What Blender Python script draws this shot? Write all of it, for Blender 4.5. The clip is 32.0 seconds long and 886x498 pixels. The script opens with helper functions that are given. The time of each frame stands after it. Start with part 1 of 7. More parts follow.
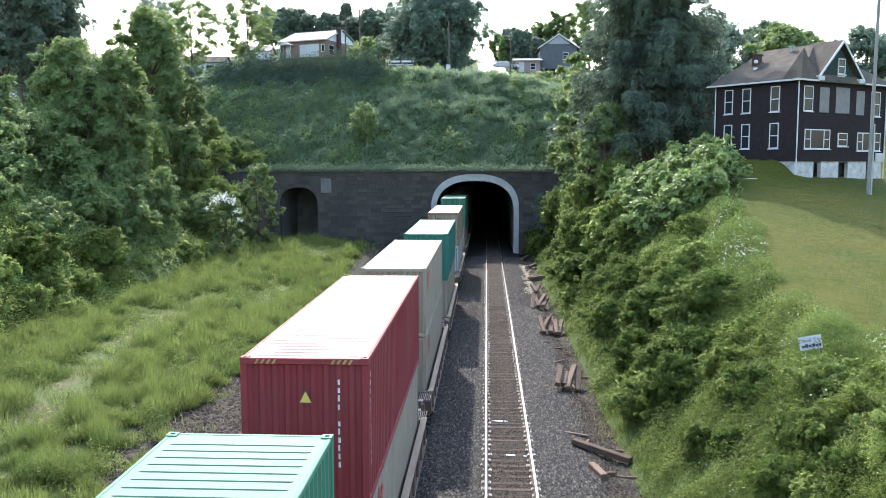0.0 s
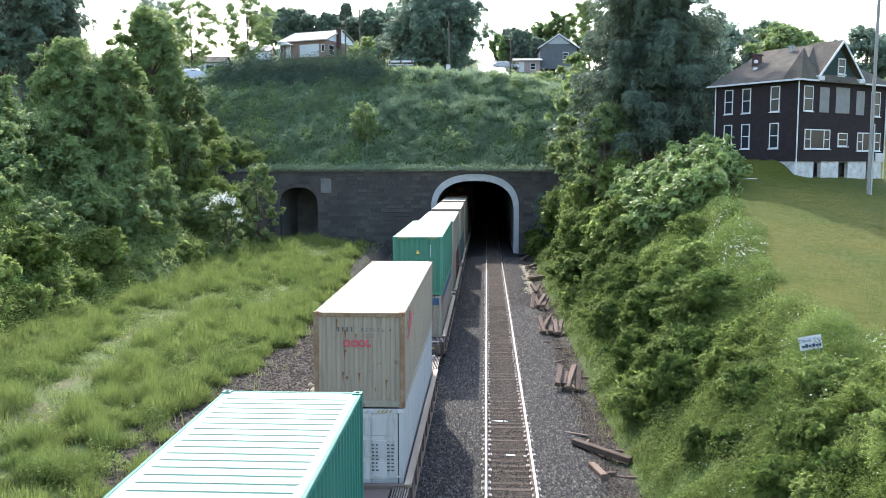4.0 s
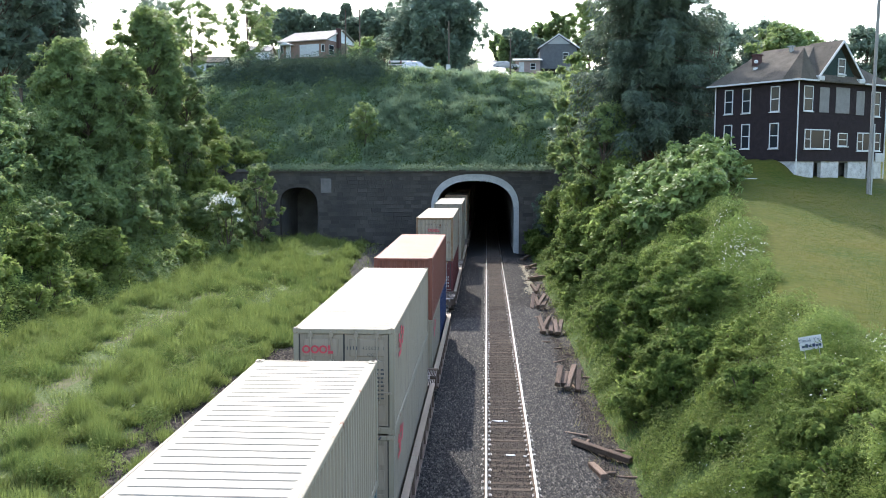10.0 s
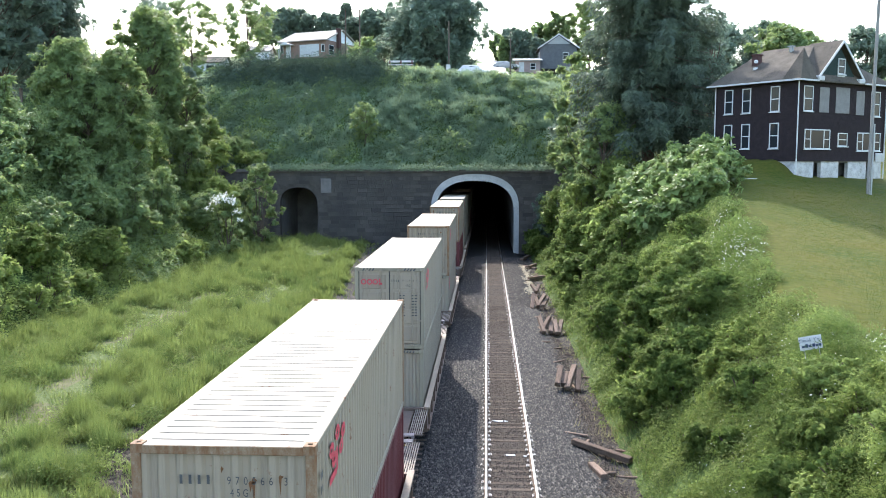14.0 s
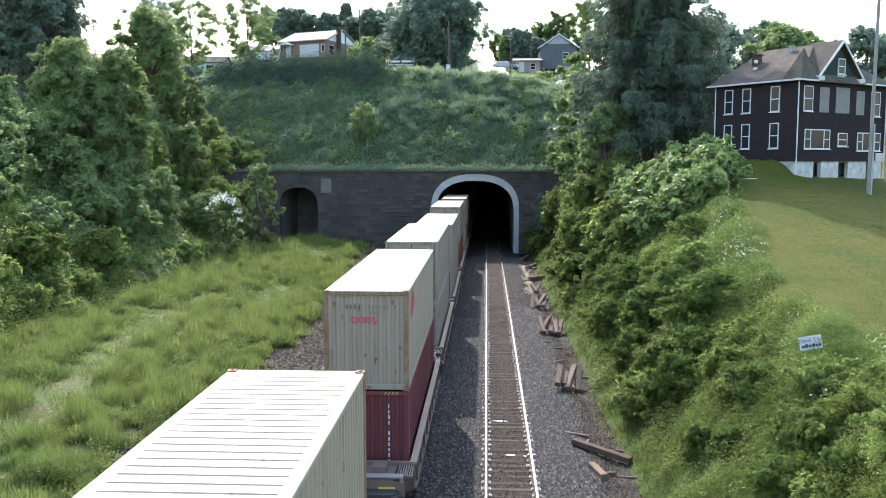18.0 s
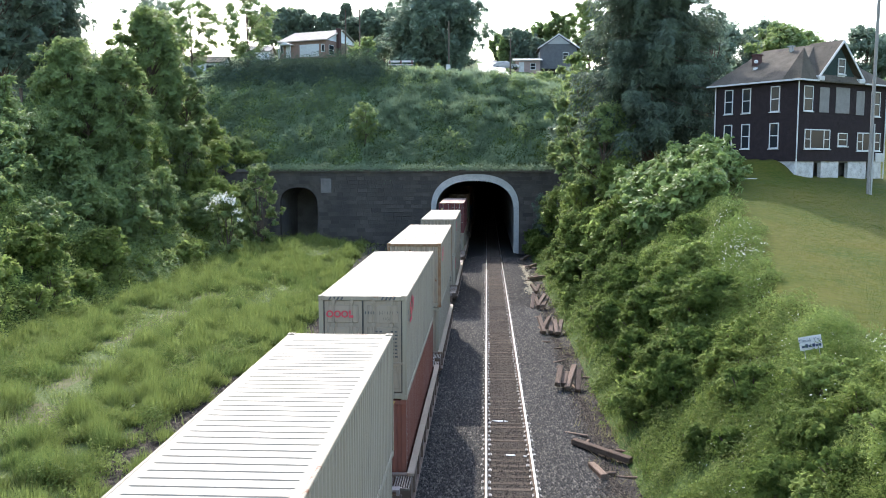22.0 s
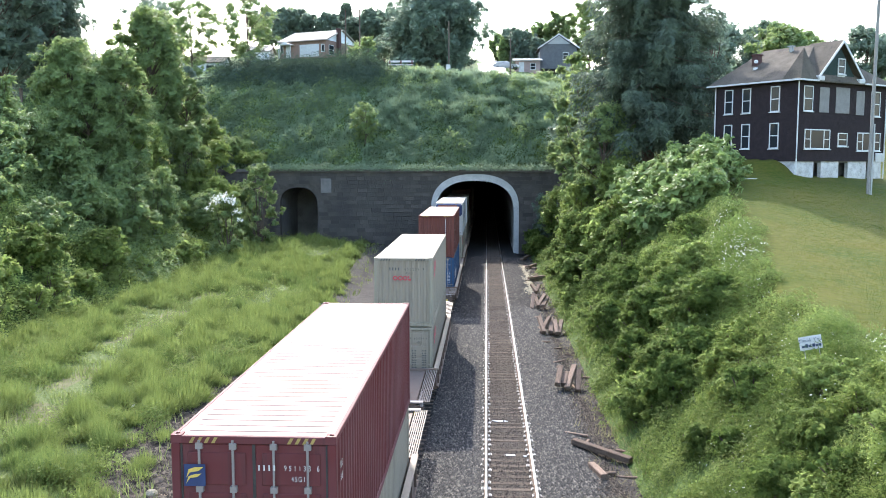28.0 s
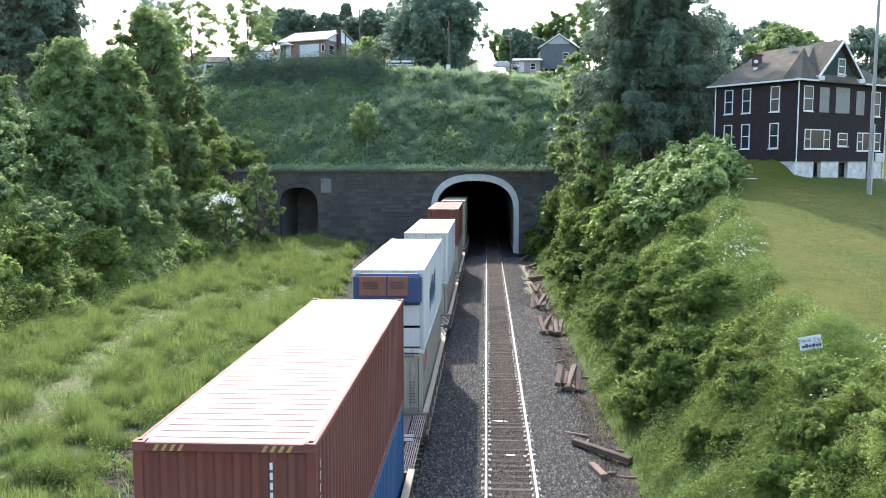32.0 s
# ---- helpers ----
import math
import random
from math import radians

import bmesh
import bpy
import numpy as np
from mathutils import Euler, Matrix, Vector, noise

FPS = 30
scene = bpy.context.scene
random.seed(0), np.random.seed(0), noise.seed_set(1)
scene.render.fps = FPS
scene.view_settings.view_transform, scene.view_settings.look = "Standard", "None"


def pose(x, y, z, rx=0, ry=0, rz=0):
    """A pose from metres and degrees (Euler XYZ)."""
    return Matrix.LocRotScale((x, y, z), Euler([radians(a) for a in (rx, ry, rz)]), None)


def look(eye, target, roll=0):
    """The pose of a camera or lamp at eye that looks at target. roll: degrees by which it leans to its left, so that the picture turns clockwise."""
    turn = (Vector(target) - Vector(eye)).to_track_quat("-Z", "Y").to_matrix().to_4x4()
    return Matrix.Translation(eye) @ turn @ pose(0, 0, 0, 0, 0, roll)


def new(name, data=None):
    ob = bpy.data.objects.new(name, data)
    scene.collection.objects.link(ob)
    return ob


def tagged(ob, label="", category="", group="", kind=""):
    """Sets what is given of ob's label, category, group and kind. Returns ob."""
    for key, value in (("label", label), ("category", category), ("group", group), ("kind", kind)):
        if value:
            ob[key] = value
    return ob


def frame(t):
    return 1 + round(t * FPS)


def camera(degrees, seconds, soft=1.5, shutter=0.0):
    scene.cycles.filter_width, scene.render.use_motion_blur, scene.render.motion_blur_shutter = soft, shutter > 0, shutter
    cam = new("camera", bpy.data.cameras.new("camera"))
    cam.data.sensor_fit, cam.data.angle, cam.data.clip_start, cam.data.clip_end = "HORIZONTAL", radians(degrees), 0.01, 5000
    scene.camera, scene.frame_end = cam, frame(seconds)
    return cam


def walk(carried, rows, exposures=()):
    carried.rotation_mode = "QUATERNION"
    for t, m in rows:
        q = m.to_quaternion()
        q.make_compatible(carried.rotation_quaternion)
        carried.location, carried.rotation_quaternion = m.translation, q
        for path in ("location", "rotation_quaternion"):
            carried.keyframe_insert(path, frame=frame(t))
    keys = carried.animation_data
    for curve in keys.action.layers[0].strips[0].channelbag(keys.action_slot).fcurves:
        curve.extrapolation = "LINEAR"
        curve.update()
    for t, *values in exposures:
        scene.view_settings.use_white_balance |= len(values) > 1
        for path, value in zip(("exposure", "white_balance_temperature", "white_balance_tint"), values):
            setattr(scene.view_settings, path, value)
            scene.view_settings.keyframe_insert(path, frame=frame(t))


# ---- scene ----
# The camera stands on a road bridge over the cutting, looking along two tracks to a tunnel.
cam = camera(53.585, 32.0, soft=0.85)
EYE = (0.0, 0.0, 9.714)
AIM = look(EYE, (EYE[0] - math.sin(radians(2.827)), math.cos(radians(2.827)), EYE[2] - math.tan(radians(5.677))))
# the camera's own exposure drifts as pale and dark roofs pass
BASE = 2.13
DRIFT = ((0, .12), (1, 0), (2, 0), (3, .1), (6, .2), (7, .22), (8, .15), (9, .05), (10, -.05), (11, 0), (12, .2), (13, .28), (14, .25), (17, .22), (18, .08), (19, .25), (20, .05), (21, -.05), (22, -.05), (23, .08), (24, .05), (25, .05), (28, .4), (29, .35), (30, .38), (31, .22), (32, .28))
walk(cam, [(0.0, AIM), (32.0, AIM)], exposures=[(float(t), BASE + e, 6350, 12.0) for t, e in DRIFT])

# ---- daylight: hazy afternoon sky, the sun ahead of the camera and a little to the left
SUN_TO = Vector((-1.8, 6.8, 5.9)).normalized()
world = bpy.data.worlds.new("hazy_sky")
scene.world = world
world.use_nodes = True
wn = world.node_tree.nodes
sky = wn.new("ShaderNodeTexSky")
sky.sky_type = "NISHITA"
sky.sun_disc = False
sky.sun_elevation = math.asin(SUN_TO.z)
sky.sun_rotation = math.atan2(SUN_TO.x, SUN_TO.y)
sky.air_density, sky.dust_density, sky.ozone_density = 1.25, 2.0, 1.3
wn["Background"].inputs["Strength"].default_value = 0.15
world.node_tree.links.new(sky.outputs["Color"], wn["Background"].inputs["Color"])
sun_data = bpy.data.lights.new("sun", "SUN")
sun_data.energy, sun_data.angle, sun_data.color = 1.36, radians(1.0), (1.0, 0.95, 0.86)
sun = new("sun", sun_data)
sun.matrix_world = look(SUN_TO * 300, (0, 0, 0))


# ---- materials
def nodes_of(name):
    m = bpy.data.materials.new(name)
    m.use_nodes = True
    n, l = m.node_tree.nodes, m.node_tree.links
    return m, n, l, n["Principled BSDF"]


def mix_color(n, l, fac, a, b):
    k = n.new("ShaderNodeMix")
    k.data_type = "RGBA"
    for slot, v in ((0, fac), (6, a), (7, b)):
        if isinstance(v, (int, float)):
            k.inputs[slot].default_value = v
        elif isinstance(v, tuple):
            k.inputs[slot].default_value = (*v, 1)
        else:
            l.new(v, k.inputs[slot])
    return k.outputs[2]


def noise_at(n, l, scale, detail=4.0, rough=0.6, coords=None, stretch=None):
    t = n.new("ShaderNodeTexNoise")
    t.inputs["Scale"].default_value, t.inputs["Detail"].default_value, t.inputs["Roughness"].default_value = scale, detail, rough
    tc = n.new("ShaderNodeTexCoord")
    src = tc.outputs[coords or "Object"]
    if stretch:
        mp = n.new("ShaderNodeMapping")
        mp.inputs["Scale"].default_value = stretch
        l.new(src, mp.inputs["Vector"])
        src = mp.outputs["Vector"]
    l.new(src, t.inputs["Vector"])
    return t.outputs["Fac"]


def ramp(n, l, src, lo, hi):
    r = n.new("ShaderNodeMapRange")
    r.inputs["From Min"].default_value, r.inputs["From Max"].default_value = lo, hi
    l.new(src, r.inputs["Value"])
    return r.outputs["Result"]


def bumped(n, l, bsdf, height, strength, dist):
    b = n.new("ShaderNodeBump")
    b.inputs["Strength"].default_value, b.inputs["Distance"].default_value = strength, dist
    l.new(height, b.inputs["Height"])
    l.new(b.outputs["Normal"], bsdf.inputs["Normal"])


def plain(name, a, b, scale=3.0, rough=0.8, metal=0.0, bump=0.3, dist=0.02, random_tint=0.0, stretch=None, coords=None):
    """Two colours mixed by noise at two scales, with fine relief."""
    m, n, l, p = nodes_of(name)
    big = ramp(n, l, noise_at(n, l, scale, 5, 0.65, coords, stretch), 0.35, 0.65)
    col = mix_color(n, l, big, a, b)
    fine = noise_at(n, l, scale * 14, 3, 0.6, coords)
    col = mix_color(n, l, ramp(n, l, fine, 0.3, 0.9), col, tuple(min(1.0, v * 1.35) for v in b))
    if random_tint:
        info = n.new("ShaderNodeObjectInfo")
        hsv = n.new("ShaderNodeHueSaturation")
        l.new(col, hsv.inputs["Color"])
        l.new(ramp_out(n, l, info.outputs["Random"], 1 - random_tint, 1 + random_tint), hsv.inputs["Value"])
        col = hsv.outputs["Color"]
    l.new(col, p.inputs["Base Color"])
    p.inputs["Roughness"].default_value, p.inputs["Metallic"].default_value = rough, metal
    p.inputs["Specular IOR Level"].default_value = 0.12 if rough >= 0.8 else 0.45
    bumped(n, l, p, fine, bump, dist)
    return m


def ramp_out(n, l, src, lo, hi):
    r = n.new("ShaderNodeMapRange")
    r.inputs["To Min"].default_value, r.inputs["To Max"].default_value = lo, hi
    l.new(src, r.inputs["Value"])
    return r.outputs["Result"]


def leafy(name, dark, light, through_light=0.45, gloss=0.2, glow=(0.25, 0.36, 0.13)):
    """Leaves: every leaf has its own tint, and light passes through it."""
    m = bpy.data.materials.new(name)
    m.use_nodes = True
    n, l = m.node_tree.nodes, m.node_tree.links
    n.clear()
    out = n.new("ShaderNodeOutputMaterial")
    geo = n.new("ShaderNodeNewGeometry")
    patch = ramp(n, l, noise_at(n, l, 0.45, 3, 0.6), 0.3, 0.7)
    a = mix_color(n, l, geo.outputs["Random Per Island"], dark, light)
    b = mix_color(n, l, patch, a, tuple(0.55 * d + 0.45 * v for d, v in zip(light, (0.20, 0.25, 0.08))))
    col = mix_color(n, l, 0.45, a, b)
    base = n.new("ShaderNodeBsdfPrincipled")
    base.inputs["Roughness"].default_value = 0.46
    base.inputs["Specular IOR Level"].default_value = gloss
    l.new(col, base.inputs["Base Color"])
    tr = n.new("ShaderNodeBsdfTranslucent")
    warm = mix_color(n, l, 0.5, col, glow)
    l.new(warm, tr.inputs["Color"])
    mx = n.new("ShaderNodeMixShader")
    mx.inputs["Fac"].default_value = through_light
    l.new(base.outputs[0], mx.inputs[1])
    l.new(tr.outputs[0], mx.inputs[2])
    l.new(mx.outputs[0], out.inputs["Surface"])
    return m


def paint(name, col, rust=0.5, rough=0.62):
    """Painted corrugated steel: faded in patches, streaked with grime and rust that runs down."""
    m, n, l, p = nodes_of(name)
    fade = ramp(n, l, noise_at(n, l, 0.5, 4, 0.6), 0.3, 0.75)
    c1 = mix_color(n, l, fade, col, tuple(min(1, 0.9 * v + 0.03) for v in col))
    streak = ramp(n, l, noise_at(n, l, 1.0, 5, 0.7, None, (9.0, 9.0, 0.6)), 0.52, 0.8)
    c2 = mix_color(n, l, streak, c1, tuple(0.55 * v + 0.02 for v in col))
    spots = ramp(n, l, noise_at(n, l, 2.2, 6, 0.75), 0.70 - 0.05 * rust, 0.76)
    info = n.new("ShaderNodeObjectInfo")
    amount = n.new("ShaderNodeMath")
    amount.operation = "MULTIPLY"
    l.new(spots, amount.inputs[0])
    amount.inputs[1].default_value = rust
    c3 = mix_color(n, l, amount.outputs[0], c2, (0.16, 0.065, 0.03))
    hsv = n.new("ShaderNodeHueSaturation")
    l.new(c3, hsv.inputs["Color"])
    l.new(ramp_out(n, l, info.outputs["Random"], 0.9, 1.06), hsv.inputs["Value"])
    l.new(hsv.outputs["Color"], p.inputs["Base Color"])
    p.inputs["Roughness"].default_value = rough
    p.inputs["Specular IOR Level"].default_value = 0.18
    bumped(n, l, p, noise_at(n, l, 6.0, 3), 0.12, 0.02)
    return m


M = {}
M["gravel"] = plain("ballast_stone", (0.010, 0.0094, 0.0088), (0.034, 0.0315, 0.029), 9.0, 0.9, 0, 1.0, 0.06)
M["cinder"] = plain("cinders", (0.024, 0.022, 0.020), (0.055, 0.049, 0.043), 0.7, 0.95, 0, 1.0, 0.06)
M["soil"] = plain("weedy_soil", (0.03, 0.05, 0.015), (0.065, 0.095, 0.025), 0.7, 0.95, 0, 0.8, 0.08)
M["grass"] = plain("meadow_ground", (0.05, 0.08, 0.02), (0.10, 0.12, 0.045), 0.5, 0.9, 0, 1.0, 0.10)
M["lawn"] = plain("mown_lawn", (0.026, 0.052, 0.005), (0.074, 0.070, 0.012), 0.22, 0.95, 0, 0.9, 0.05)
M["far_ground"] = plain("far_ground", (0.04, 0.07, 0.022), (0.075, 0.105, 0.035), 0.05, 0.95)
M["path"] = plain("worn_path", (0.075, 0.082, 0.036), (0.135, 0.125, 0.066), 1.5, 0.95, 0, 0.8, 0.04)
M["pale"] = plain("pale_silt", (0.15, 0.125, 0.082), (0.30, 0.262, 0.185), 3.0, 0.8, 0, 0.8, 0.06)
M["steel"] = plain("rail_steel", (0.45, 0.44, 0.43), (0.62, 0.61, 0.60), 4.0, 0.28, 1.0, 0.1, 0.004)
M["rail_rust"] = plain("rusty_steel", (0.06, 0.042, 0.032), (0.12, 0.085, 0.065), 6.0, 0.8, 0.2)
M["tie"] = plain("tie_wood", (0.045, 0.034, 0.026), (0.085, 0.066, 0.05), 3.0, 0.9, 0, 0.8, 0.02, 0.3, (1, 8, 8))
M["old_tie"] = plain("weathered_beam", (0.062, 0.042, 0.031), (0.175, 0.124, 0.092), 2.0, 0.85, 0, 0.8, 0.03, 0.35, (1, 8, 8))
M["stone"] = plain("sooty_stone", (0.045, 0.04, 0.036), (0.105, 0.094, 0.084), 1.5, 0.9, 0, 0.8, 0.06, 0.35)
M["soot"] = plain("soot_lining", (0.07, 0.068, 0.066), (0.13, 0.127, 0.122), 0.8, 0.95)
M["lining"] = plain("grey_concrete_lining", (0.22, 0.22, 0.22), (0.36, 0.36, 0.35), 0.5, 0.9)
M["concrete"] = plain("grey_concrete", (0.26, 0.26, 0.25), (0.40, 0.39, 0.37), 1.0, 0.85, 0, 0.4, 0.02)
M["leaf_mid"] = leafy("leaf_green", (0.105, 0.168, 0.082), (0.205, 0.27, 0.108), 0.5, 0.1, (0.36, 0.45, 0.15))
# far trees: distance haze is put into the leaf colour, paler and bluer
M["leaf_dark"] = leafy("leaf_dark_green_hazed", (0.115, 0.165, 0.14), (0.175, 0.23, 0.175), 0.5, 0.1, (0.29, 0.38, 0.27))
M["leaf_light"] = leafy("leaf_light_green", (0.115, 0.17, 0.048), (0.26, 0.30, 0.088), 0.55, 0.06, (0.34, 0.46, 0.14))
M["leaf_bright"] = leafy("leaf_bright_green", (0.12, 0.19, 0.055), (0.255, 0.31, 0.115), 0.45, 0.22)
M["leaf_hedge"] = leafy("hedge_leaf", (0.06, 0.09, 0.075), (0.095, 0.13, 0.10), 0.12, 0.0, (0.12, 0.17, 0.12))
M["bank_leaf"] = leafy("bank_weed_leaf", (0.032, 0.058, 0.013), (0.168, 0.206, 0.046), 0.42, 0.03)
# tunnel slope: haze mixed into the weeds' green in the same way
M["slope_leaf"] = leafy("slope_weed_leaf_hazed", (0.13, 0.19, 0.14), (0.215, 0.275, 0.17), 0.5, 0.06, (0.30, 0.40, 0.23))
M["straw"] = leafy("dry_straw", (0.12, 0.09, 0.045), (0.26, 0.20, 0.11), 0.3, 0.1)
# needles carry a blue haze tint in their colour too
M["needles"] = leafy("spruce_needles_hazed", (0.068, 0.098, 0.08), (0.112, 0.148, 0.112), 0.4, 0.05, (0.22, 0.28, 0.21))
M["weed"] = leafy("weeds", (0.058, 0.085, 0.014), (0.215, 0.245, 0.052), 0.45, 0.03)
M["plume"] = leafy("feathery_weed", (0.096, 0.13, 0.036), (0.225, 0.252, 0.078), 0.45, 0.05, (0.25, 0.34, 0.10))
M["bank_plume"] = leafy("feathery_bank_weed", (0.04, 0.075, 0.02), (0.14, 0.188, 0.044), 0.45, 0.02, (0.20, 0.29, 0.07))
M["blade"] = leafy("grass_blade", (0.092, 0.11, 0.028), (0.22, 0.222, 0.074), 0.45, 0.08)
M["lawn_blade"] = leafy("lawn_blade", (0.035, 0.062, 0.006), (0.086, 0.09, 0.016), 0.4, 0.0, (0.15, 0.18, 0.025))
M["white_bloom"] = leafy("white_blossom", (0.70, 0.70, 0.64), (0.85, 0.85, 0.8), 0.4, 0.2, (0.8, 0.8, 0.74))
M["bark"] = plain("bark", (0.06, 0.045, 0.035), (0.13, 0.10, 0.08), 3.0, 0.95, 0, 1.0, 0.05, 0, (1, 1, 0.2))
M["dusty"] = plain("brown_dusty_ballast", (0.04, 0.033, 0.026), (0.078, 0.064, 0.052), 6.0, 0.95, 0, 1.0, 0.05)


def block_stone():
    """Ashlar: every block has its own tone, under soot."""
    m, n, l, q = nodes_of("ashlar_blocks")
    geo = n.new("ShaderNodeNewGeometry")
    c = mix_color(n, l, geo.outputs["Random Per Island"], (0.042, 0.037, 0.032), (0.10, 0.088, 0.074))
    soot = ramp(n, l, noise_at(n, l, 0.35, 4, 0.6), 0.35, 0.7)
    c = mix_color(n, l, soot, c, (0.045, 0.04, 0.036))
    l.new(c, q.inputs["Base Color"])
    q.inputs["Roughness"].default_value = 0.9
    bumped(n, l, q, noise_at(n, l, 8, 4), 0.8, 0.05)
    return m


M["blocks"] = block_stone()
M["brick_pale"] = plain("pale_sooty_stone", (0.09, 0.085, 0.08), (0.16, 0.15, 0.14), 2.0, 0.9)


# ---- building helpers
def mesh_of(name, verts, faces):
    me = bpy.data.meshes.new(name)
    me.from_pydata([tuple(v) for v in verts], [], faces)
    me.update()
    return me


BOX_F = [(0, 3, 2, 1), (4, 5, 6, 7), (0, 1, 5, 4), (1, 2, 6, 5), (2, 3, 7, 6), (3, 0, 4, 7)]


def boxes(name, items, wear=0.0):
    """One mesh out of boxes (x0, y0, z0, x1, y1, z1), each with a small chamfer where wear is given."""
    if wear:
        bm = bmesh.new()
        for x0, y0, z0, x1, y1, z1 in items:
            r = bmesh.ops.create_cube(bm, size=1.0, matrix=Matrix.Translation(((x0 + x1) / 2, (y0 + y1) / 2, (z0 + z1) / 2)) @ Matrix.Diagonal((x1 - x0, y1 - y0, z1 - z0, 1)))
        bmesh.ops.bevel(bm, geom=bm.edges[:], offset=wear, segments=1, affect="EDGES")
        me = bpy.data.meshes.new(name)
        bm.to_mesh(me)
        bm.free()
        return me
    v, f = [], []
    for x0, y0, z0, x1, y1, z1 in items:
        k = len(v)
        v += [(x0, y0, z0), (x1, y0, z0), (x1, y1, z0), (x0, y1, z0), (x0, y0, z1), (x1, y0, z1), (x1, y1, z1), (x0, y1, z1)]
        f += [tuple(k + i for i in q) for q in BOX_F]
    return mesh_of(name, v, f)


def sweep(name, rings, close_ends=True):
    """A skin through rings of equal count."""
    v = [p for r in rings for p in r]
    n = len(rings[0])
    f = [(k * n + i, k * n + (i + 1) % n, (k + 1) * n + (i + 1) % n, (k + 1) * n + i) for k in range(len(rings) - 1) for i in range(n)]
    if close_ends:
        f += [tuple(reversed(range(n))), tuple((len(rings) - 1) * n + i for i in range(n))]
    return mesh_of(name, v, f)


def tube(name, p0, p1, r0, r1=None, sides=8, steps=1, wobble=0.0, seed=0):
    r1 = r0 if r1 is None else r1
    p0, p1 = Vector(p0), Vector(p1)
    axis = (p1 - p0).normalized()
    a = axis.orthogonal().normalized()
    b = axis.cross(a)
    rg = random.Random(seed)
    rings = []
    for k in range(steps + 1):
        u = k / steps
        c = p0.lerp(p1, u) + (a * rg.uniform(-1, 1) + b * rg.uniform(-1, 1)) * wobble * (0 < k)
        r = r0 + (r1 - r0) * u
        rings.append([c + (a * math.cos(t) + b * math.sin(t)) * r for t in (2 * math.pi * i / sides for i in range(sides))])
    return sweep(name, rings)


def joined(name, meshes):
    v, f = [], []
    for me in meshes:
        k = len(v)
        v += [tuple(x.co) for x in me.vertices]
        f += [tuple(k + i for i in p.vertices) for p in me.polygons]
        bpy.data.meshes.remove(me)
    return mesh_of(name, v, f)


def part(name, me, material, parent, label="", at=None):
    """Links a mesh as one part under a thing; shared meshes keep their own material on each object."""
    if isinstance(me, bmesh.types.BMesh):
        bm, me = me, bpy.data.meshes.new(name)
        bm.to_mesh(me)
        bm.free()
    ob = new(name, me)
    if not me.materials:
        me.materials.append(material)
    elif me.materials[0] != material:
        ob.material_slots[0].link = "OBJECT"
        ob.material_slots[0].material = material
    if parent is not None:
        ob.parent = parent
    if at is not None:
        ob.matrix_basis = at
    if label:
        tagged(ob, label)
    return ob


def thing(name, label, category, group="", at=None, kind=""):
    ob = new(name)
    ob.empty_display_size = 0.3
    if at is not None:
        ob.matrix_basis = at
    return tagged(ob, label, category, group, kind)


def quads_mesh(name, q):
    """q: an array (n, corners, 3) of faces, each an island of its own."""
    n, c = q.shape[:2]
    me = bpy.data.meshes.new(name)
    me.vertices.add(c * n)
    me.vertices.foreach_set("co", np.asarray(q, np.float32).reshape(-1))
    me.loops.add(c * n)
    me.loops.foreach_set("vertex_index", np.arange(c * n, dtype=np.int32))
    me.polygons.add(n)
    me.polygons.foreach_set("loop_start", np.arange(0, c * n, c, dtype=np.int32))
    me.polygons.foreach_set("loop_total", np.full(n, c, np.int32))
    me.update()
    return me


def unit(a):
    return a / np.maximum(np.linalg.norm(a, axis=-1, keepdims=True), 1e-6)


def leaves(rg, centres, out, size, droop=0.3, slim=0.55):
    """Leaf blades: pointed leaves round the given points, that look outward and up."""
    n = len(centres)
    nrm = unit(out + np.array([0, 0, 0.5]) + rg.normal(0, 0.55, (n, 3)))
    along = unit(np.cross(nrm, rg.normal(0, 1, (n, 3))))
    along[:, 2] -= droop * rg.random(n)
    along = unit(along)
    side = unit(np.cross(nrm, along))
    s = (size * rg.uniform(0.6, 1.35, n))[:, None]
    skew = (rg.uniform(-0.5, 0.5, n))[:, None]
    a, b = centres - along * s * 0.45, centres + along * s * 0.55
    return np.stack([a + side * s * slim * (0.5 + 0.3 * skew), b + side * s * slim * 0.5 * skew, a - side * s * slim * (0.5 - 0.3 * skew)], 1)


def blob_points(rg, n, lumps, radius):
    """Points in leafy tufts that stand out from a crown's lumps (centre, radius), and the outward way there."""
    L = np.array(lumps)
    per = 15
    axes = unit(rg.normal(0, 1, (len(L), per, 3)) + np.array([0, 0, 0.45]))
    axes[..., 2] = np.where(axes[..., 2] < -0.35, -axes[..., 2], axes[..., 2])
    reach = rg.uniform(0.72, 1.22, (len(L), per))
    w = L[:, 3] ** 2
    pick = rg.choice(len(L), n, p=w / w.sum())
    twig = rg.integers(0, per, n)
    ax, L = axes[pick, twig], L[pick]
    s = 0.42 + 0.63 * rg.random(n) ** 0.75
    fat = 0.30 * (1.15 - 0.75 * (s - 0.42) / 0.63)
    off = rg.normal(0, 1, (n, 3)) * fat[:, None] * np.array([0.62, 0.62, 0.5])
    p = ax * (s * reach[pick, twig])[:, None] + off
    return L[:, :3] + p * (L[:, 3] * radius)[:, None], unit(ax + 0.6 * off)


